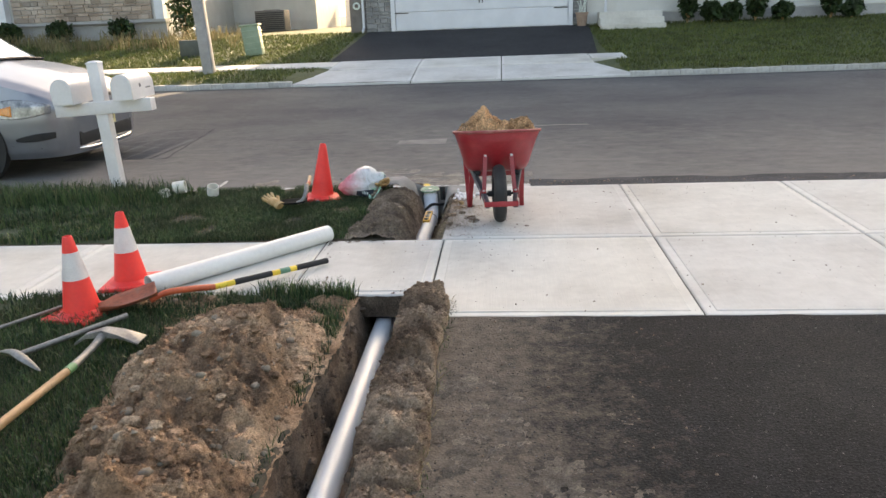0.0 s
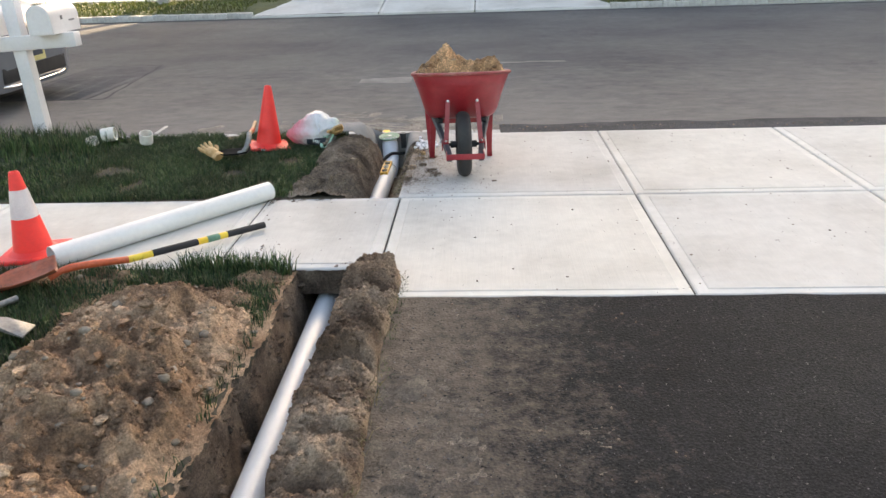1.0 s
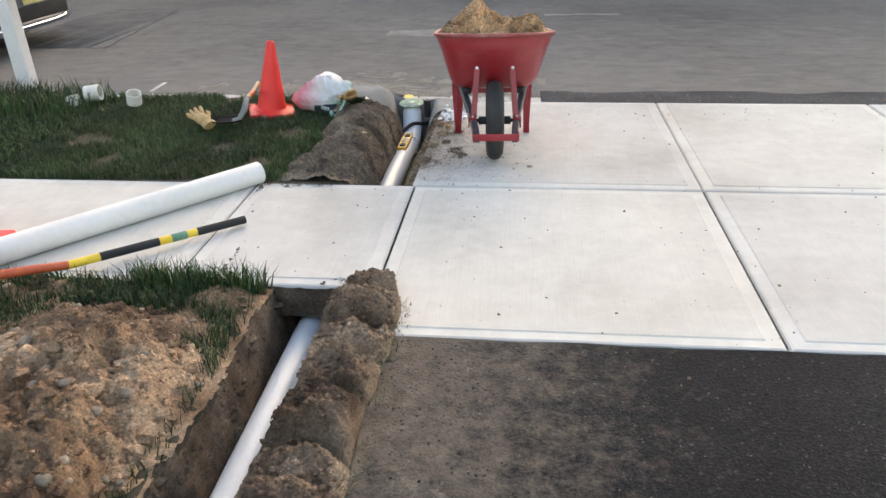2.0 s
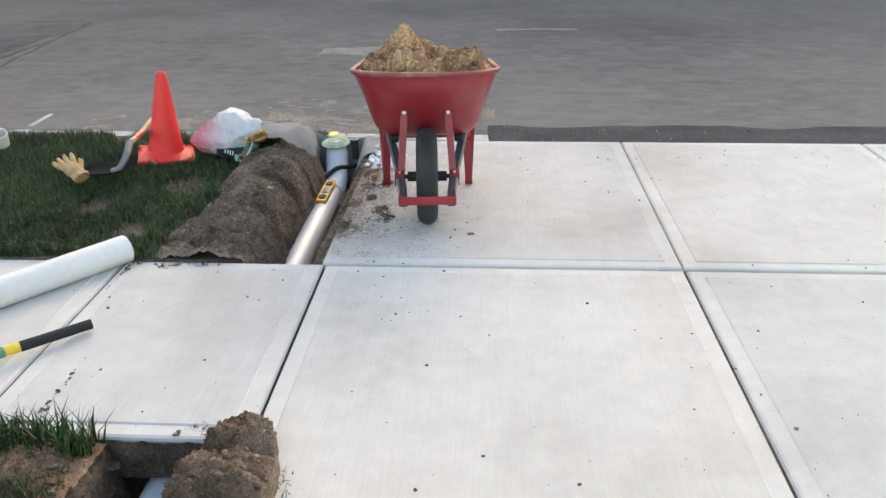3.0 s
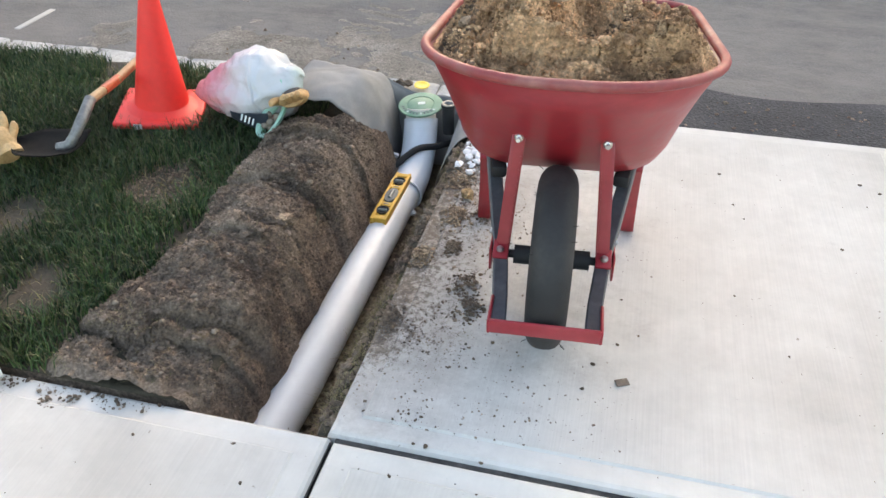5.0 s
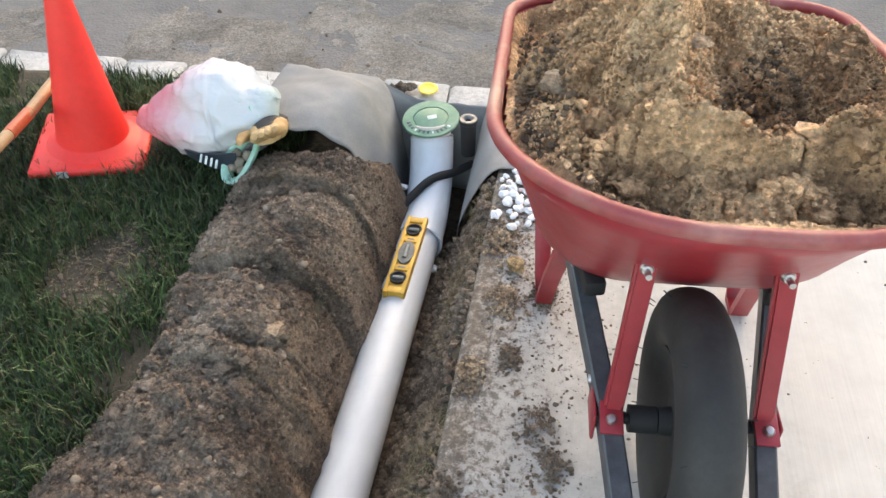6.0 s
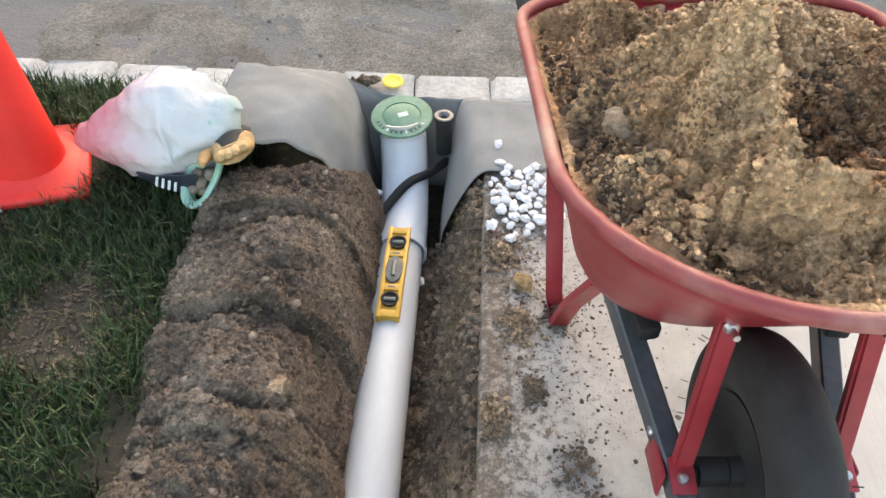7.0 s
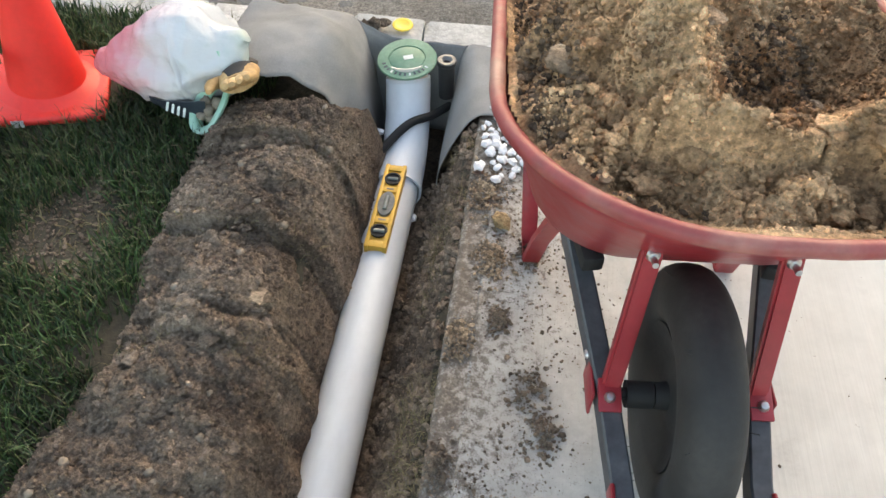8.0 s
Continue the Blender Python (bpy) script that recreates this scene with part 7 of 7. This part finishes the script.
GY, GZ = 26.2, 0.86
hg = thing("house", "two-storey pale-sided house with white double garage door", "house")
part("wall", box_bm(15.3, 9.6, 6.6, pose(4.85, GY + 4.95, GZ + 3.1)), M_SIDING, hg, smooth=False)
part("garage_wall", box_bm(1.7, 2.2, 3.1, pose(-3.55, GY + 1.25, GZ + 1.5)), M_SIDING, hg, smooth=False)
part("garage_roof", roof_bm(-4.4, -2.7, GY + 0.15, GY + 2.35, GZ + 3.05, GZ + 3.9, 0.25, 0.8), M_ROOF, hg, smooth=False)
b = bmesh.new()
siding(b, 3.95, 12.4, GY + 0.13, GZ + 0.35, GZ + 5.9)
siding(b, -2.75, 3.95, GY + 0.13, GZ + 3.0, GZ + 5.9)
part("siding", b, M_SIDING, hg, smooth=False)
part("foundation", box_bm(8.5, 0.14, 0.6, pose(8.2, GY + 0.1, GZ + 0.02)), M_FOUND, hg, smooth=False)
part("roof", roof_bm(-2.8, 12.5, GY + 0.15, GY + 9.75, GZ + 6.4, GZ + 10.4, 0.4, 1.2), M_ROOF, hg, smooth=False)
gd = part("garage_door", box_bm(5.42, 0.08, 2.25, pose(-0.27, GY + 0.02, GZ + 1.16)), M_DOORWHITE, hg, "white panelled garage door", smooth=False)
for k in range(4):
    part("panel", box_bm(5.38, 0.03, 0.52, pose(-0.27, GY - 0.03, GZ + 0.32 + 0.555 * k), 0.01), M_DOORWHITE, gd, smooth=False)
for x in (-2.78, 2.22, -0.32, -0.22):
    part("strap_hinge" if abs(x) > 1 else "handle", box_bm(0.42 if abs(x) > 1 else 0.03, 0.02, 0.03 if abs(x) > 1 else 0.2, pose(x, GY - 0.055, GZ + (0.58 if abs(x) > 1 else 0.9))), M_BLACK, gd, smooth=False)
for x in (-3.06, 2.52):
    part("trim", box_bm(0.14, 0.16, 2.45, pose(x, GY + 0.03, GZ + 1.23)), M_DOORWHITE, hg, smooth=False)
part("trim", box_bm(5.7, 0.16, 0.16, pose(-0.27, GY + 0.03, GZ + 2.4)), M_DOORWHITE, hg, smooth=False)
veneer(hg, -3.95, -3.14, GY + 0.12, GZ, GZ + 2.6, M_GREYSTONE, 5)
veneer(hg, 2.6, 3.05, GY + 0.12, GZ, GZ + 2.6, M_GREYSTONE, 6)
part("downspout", tube_bm([(-4.02, GY - 0.02, GZ + 5.8), (-4.02, GY - 0.02, GZ + 0.2), (-4.02, GY - 0.28, GZ + 0.06)], 0.04, 8), M_DOORWHITE, hg)
part("downspout", tube_bm([(3.6, GY - 0.02, GZ + 5.8), (3.6, GY - 0.02, GZ + 0.2), (3.6, GY - 0.28, GZ + 0.06)], 0.04, 8), M_DOORWHITE, hg)
for k in range(3):
    part("porch_step", box_bm(1.9, 1.2 - 0.34 * k, 0.18, pose(4.3, GY - 0.6 + 0.17 * k, GZ - 0.06 + 0.18 * k), 0.01), M_CONCF, hg, smooth=False)
for x in (6.2, 9.6):
    house_window(hg, x, GY + 0.1, GZ + 1.9, 1.5, 1.4)
for x in (-1.6, 1.8, 6.2, 9.6):
    house_window(hg, x, GY + 0.1, GZ + 4.6, 1.2, 1.5)
part("side_gate", box_bm(0.5, 0.08, 1.9, pose(-4.2, GY + 0.06, GZ + 0.9), 0.01), surface("gate_wood", [(0.14, 0.12, 0.11), (0.2, 0.18, 0.16)], 4, 60, 0.8, grain=0.2), hg, "weathered grey panel beside the garage")
part("wreath", lathe([(0.09, -0.02), (0.12, 0.0), (0.09, 0.02), (0.06, 0.0), (0.09, -0.02)], 20, None, pose(-4.22, GY - 0.01, GZ + 0.85, 90, 0, 0)), M_PALE, hg)

pot = thing("planter", "terracotta-toned planter with sparse stems by the garage", "planter", pose(2.85, GY - 0.25, GZ - 0.02))
part("pot", lathe([(0.0, 0.0), (0.13, 0.0), (0.18, 0.38), (0.2, 0.38), (0.2, 0.43), (0.17, 0.43), (0.16, 0.36), (0.0, 0.36)], 24), surface("clay_pot", [(0.3, 0.2, 0.15), (0.38, 0.27, 0.2)], 6, 50, 0.8), pot)
rs = random.Random(3)
for k in range(9):
    part("stem", tube_bm([(rs.uniform(-0.1, 0.1), rs.uniform(-0.1, 0.1), 0.35), (rs.uniform(-0.2, 0.2), rs.uniform(-0.15, 0.15), rs.uniform(0.7, 1.0))], 0.01, 5), M_PALE, pot)

LY = 27.65
hl2 = thing("house", "house with tan stone facing over a grey foundation", "house")
part("wall", box_bm(15, 9, 5.6, pose(-18.6, LY + 4.6, GZ + 2.7)), M_SIDING, hl2, smooth=False)
part("foundation", box_bm(15, 0.22, 0.75, pose(-18.6, LY + 0.06, GZ + 0.28)), M_FOUND, hl2, smooth=False)
part("ledge", box_bm(15.1, 0.4, 0.1, pose(-18.6, LY, GZ + 0.66)), M_FOUND, hl2, smooth=False)
veneer(hl2, -16.6, -11.6, LY + 0.08, GZ + 0.72, GZ + 1.7, M_VENEER, 7, 0.11, 0.2, 0.55)
part("siding", siding(bmesh.new(), -26, -11.1, LY + 0.08, GZ + 1.7, GZ + 5.4), M_SIDING, hl2, smooth=False)
part("roof", roof_bm(-26.1, -11.1, LY + 0.1, LY + 9.1, GZ + 5.4, GZ + 8.4), M_ROOF, hl2, smooth=False)
part("corner_post", box_bm(0.3, 0.3, 4.6, pose(-11.25, LY - 0.02, GZ + 3.0)), M_DOORWHITE, hl2, smooth=False)
for x in (-17.6, -16.9):
    part("column", box_bm(0.35, 0.3, 4.6, pose(x, LY - 0.05, GZ + 3.0)), M_DOORWHITE, hl2, smooth=False)
for x in (-21, -14.2):
    house_window(hl2, x, LY + 0.06, GZ + 3.4, 1.4, 1.5)
part("wing_wall", box_bm(3.6, 5, 2.4, pose(-9.3, LY + 9.6, GZ + 1.2)), M_SIDING, hl2, smooth=False)
part("wing_siding", siding(bmesh.new(), -11.1, -7.5, LY + 7.09, GZ + 0.45, GZ + 2.4), M_SIDING, hl2, smooth=False)
part("wing_roof", roof_bm(-11.1, -7.5, LY + 7.1, LY + 12.1, GZ + 2.4, GZ + 3.2, 0.2), M_ROOF, hl2, smooth=False)

# house out of view, added for its shade on the right lawn
hr = thing("house", "unseen pale-sided house added to shade the right lawn", "house")
part("wall", box_bm(14, 9, 5.8, pose(24.5, 33, GZ + 2.8)), M_SIDING, hr, smooth=False)
part("siding", siding(bmesh.new(), 17.5, 31.5, 28.48, GZ, GZ + 5.7), M_SIDING, hr, smooth=False)
part("roof", roof_bm(17.5, 31.5, 28.5, 37.5, GZ + 5.7, GZ + 8.6), M_ROOF, hr, smooth=False)
for x in (20, 24, 28):
    house_window(hr, x, 28.46, GZ + 2.0, 1.4, 1.5)

fence = thing("fence", "pale vinyl panel fence beyond the sunlit lawn", "fence")
for k in range(5):
    x = 12.6 + k * 1.0
    part("panel", box_bm(0.94, 0.05, 1.5, pose(x, 29.5, GZ + 0.8), 0.01), M_DOORWHITE, fence, smooth=False)
    part("post", box_bm(0.12, 0.12, 1.7, pose(x - 0.5, 29.5, GZ + 0.85), 0.01), M_DOORWHITE, fence, smooth=False)
fence2 = thing("fence", "low pale fence at the back of the side yard", "fence")
for k in range(3):
    part("panel", box_bm(1.15, 0.05, 1.3, pose(-6.7 + k * 1.2, 40, GZ + 0.7), 0.01), M_DOORWHITE, fence2, smooth=False)

pole = thing("utility_pole", "grey square lamp pole leaning slightly on the far verge", "pole", pose(-6.7, 19.4, 0.2, 0, -2.6, 0))
part("shaft", box_bm(0.26, 0.26, 6.2, pose(0, 0, 3.1), 0.03), M_POLE, pole)
part("lamp_head", box_bm(0.5, 0.24, 0.16, pose(0.1, 0, 6.25), 0.04), M_POLE, pole)
cab = thing("utility_cabinet", "pale green ribbed utility cabinet leaning on the lawn", "utility cabinet", pose(-6.5, 22.55, 0.44, 0, -5, 6))
part("body", box_bm(0.46, 0.42, 0.80, pose(0, 0, 0.42), 0.02), M_UTIL, cab)
part("lid", box_bm(0.52, 0.48, 0.06, pose(0, 0, 0.84), 0.015), M_UTIL, cab)
for k in range(4):
    part("rib", box_bm(0.48, 0.44, 0.03, pose(0, 0, 0.2 + 0.16 * k), 0.01), M_UTIL, cab)
box2 = thing("utility_box", "low dark green utility box behind the pole", "utility box", pose(-8.35, 22.65, 0.45))
part("body", box_bm(0.55, 0.45, 0.5, pose(0, 0, 0.24), 0.02), surface("dark_green_paint", [(0.05, 0.06, 0.05), (0.08, 0.09, 0.075)], 5, 50, 0.6), box2)
ac = thing("air_conditioner", "dark grey air conditioner unit beside the house", "air conditioner", pose(-8.75, 32.4, 0.93))
part("casing", box_bm(1.2, 0.8, 0.8, pose(0, 0, 0.42), 0.03), surface("ac_grey", [(0.1, 0.09, 0.085), (0.15, 0.14, 0.13)], 5, 50, 0.6), ac)
for k in range(9):
    part("louvre", box_bm(1.1, 0.02, 0.03, pose(0, -0.405, 0.12 + 0.075 * k)), M_BLACK, ac, smooth=False)
part("top_grille", lathe([(0.0, 0.84), (0.34, 0.84), (0.36, 0.82), (0.0, 0.82)], 24), M_BLACK, ac)


def shrub(x, y, z, r, h, seed, label="small dark green shrub by the foundation"):
    """Stems and a loose crown of many small leaves."""
    ob = thing("shrub", label, "shrub", pose(x, y, z), "foundation shrubs")
    rs2 = np.random.RandomState(seed)
    bm2 = bmesh.new()
    for k in range(5):
        a = k * 1.3
        tube(bm2, [(0, 0, 0), (0.4 * r * math.cos(a), 0.4 * r * math.sin(a), h * 0.45), (0.7 * r * math.cos(a), 0.7 * r * math.sin(a), h * 0.8)], [0.02, 0.014, 0.006], 5)
    part("trunk", bm2, M_WOOD, ob)
    n = 900
    d = rs2.randn(n, 3)
    d /= np.linalg.norm(d, axis=1)[:, None]
    rad = (0.45 + 0.6 * rs2.rand(n)) * (1 + 0.3 * vnoise(d[:, 0] * 3 + 9, d[:, 2] * 3 + 9, seed))
    c = d * rad[:, None] * np.array([r, r, h * 0.48]) + np.array([0, 0, h * 0.55])
    a1, a2 = rs2.randn(n, 3) * 0.04, rs2.randn(n, 3) * 0.04
    V = np.stack([c - a1, c + a2, c + a1, c - a2], 1).reshape(-1, 3)
    crown = new("crown", array_mesh("crown", V, np.arange(4 * n).reshape(-1, 4), np.zeros((0, 3), int), M_BUSH))
    crown.parent = ob
    return ob


for k, (x, y) in enumerate(((-16.4, 26.95), (-14.6, 26.95), (-12.4, 26.95))):
    shrub(x, y, 0.88, 0.42, 0.72, 60 + k)
for k, (x, h) in enumerate(((6.0, 1.1), (6.7, 0.6), (7.3, 0.55), (8.0, 1.0), (8.8, 0.5), (10.2, 1.0), (10.8, 0.5))):
    shrub(x, 25.65, 0.85, 0.3, h, 80 + k)
shrub(-10.2, 27.0, 0.9, 0.5, 1.6, 95, "sunlit leafy bush at the house corner")
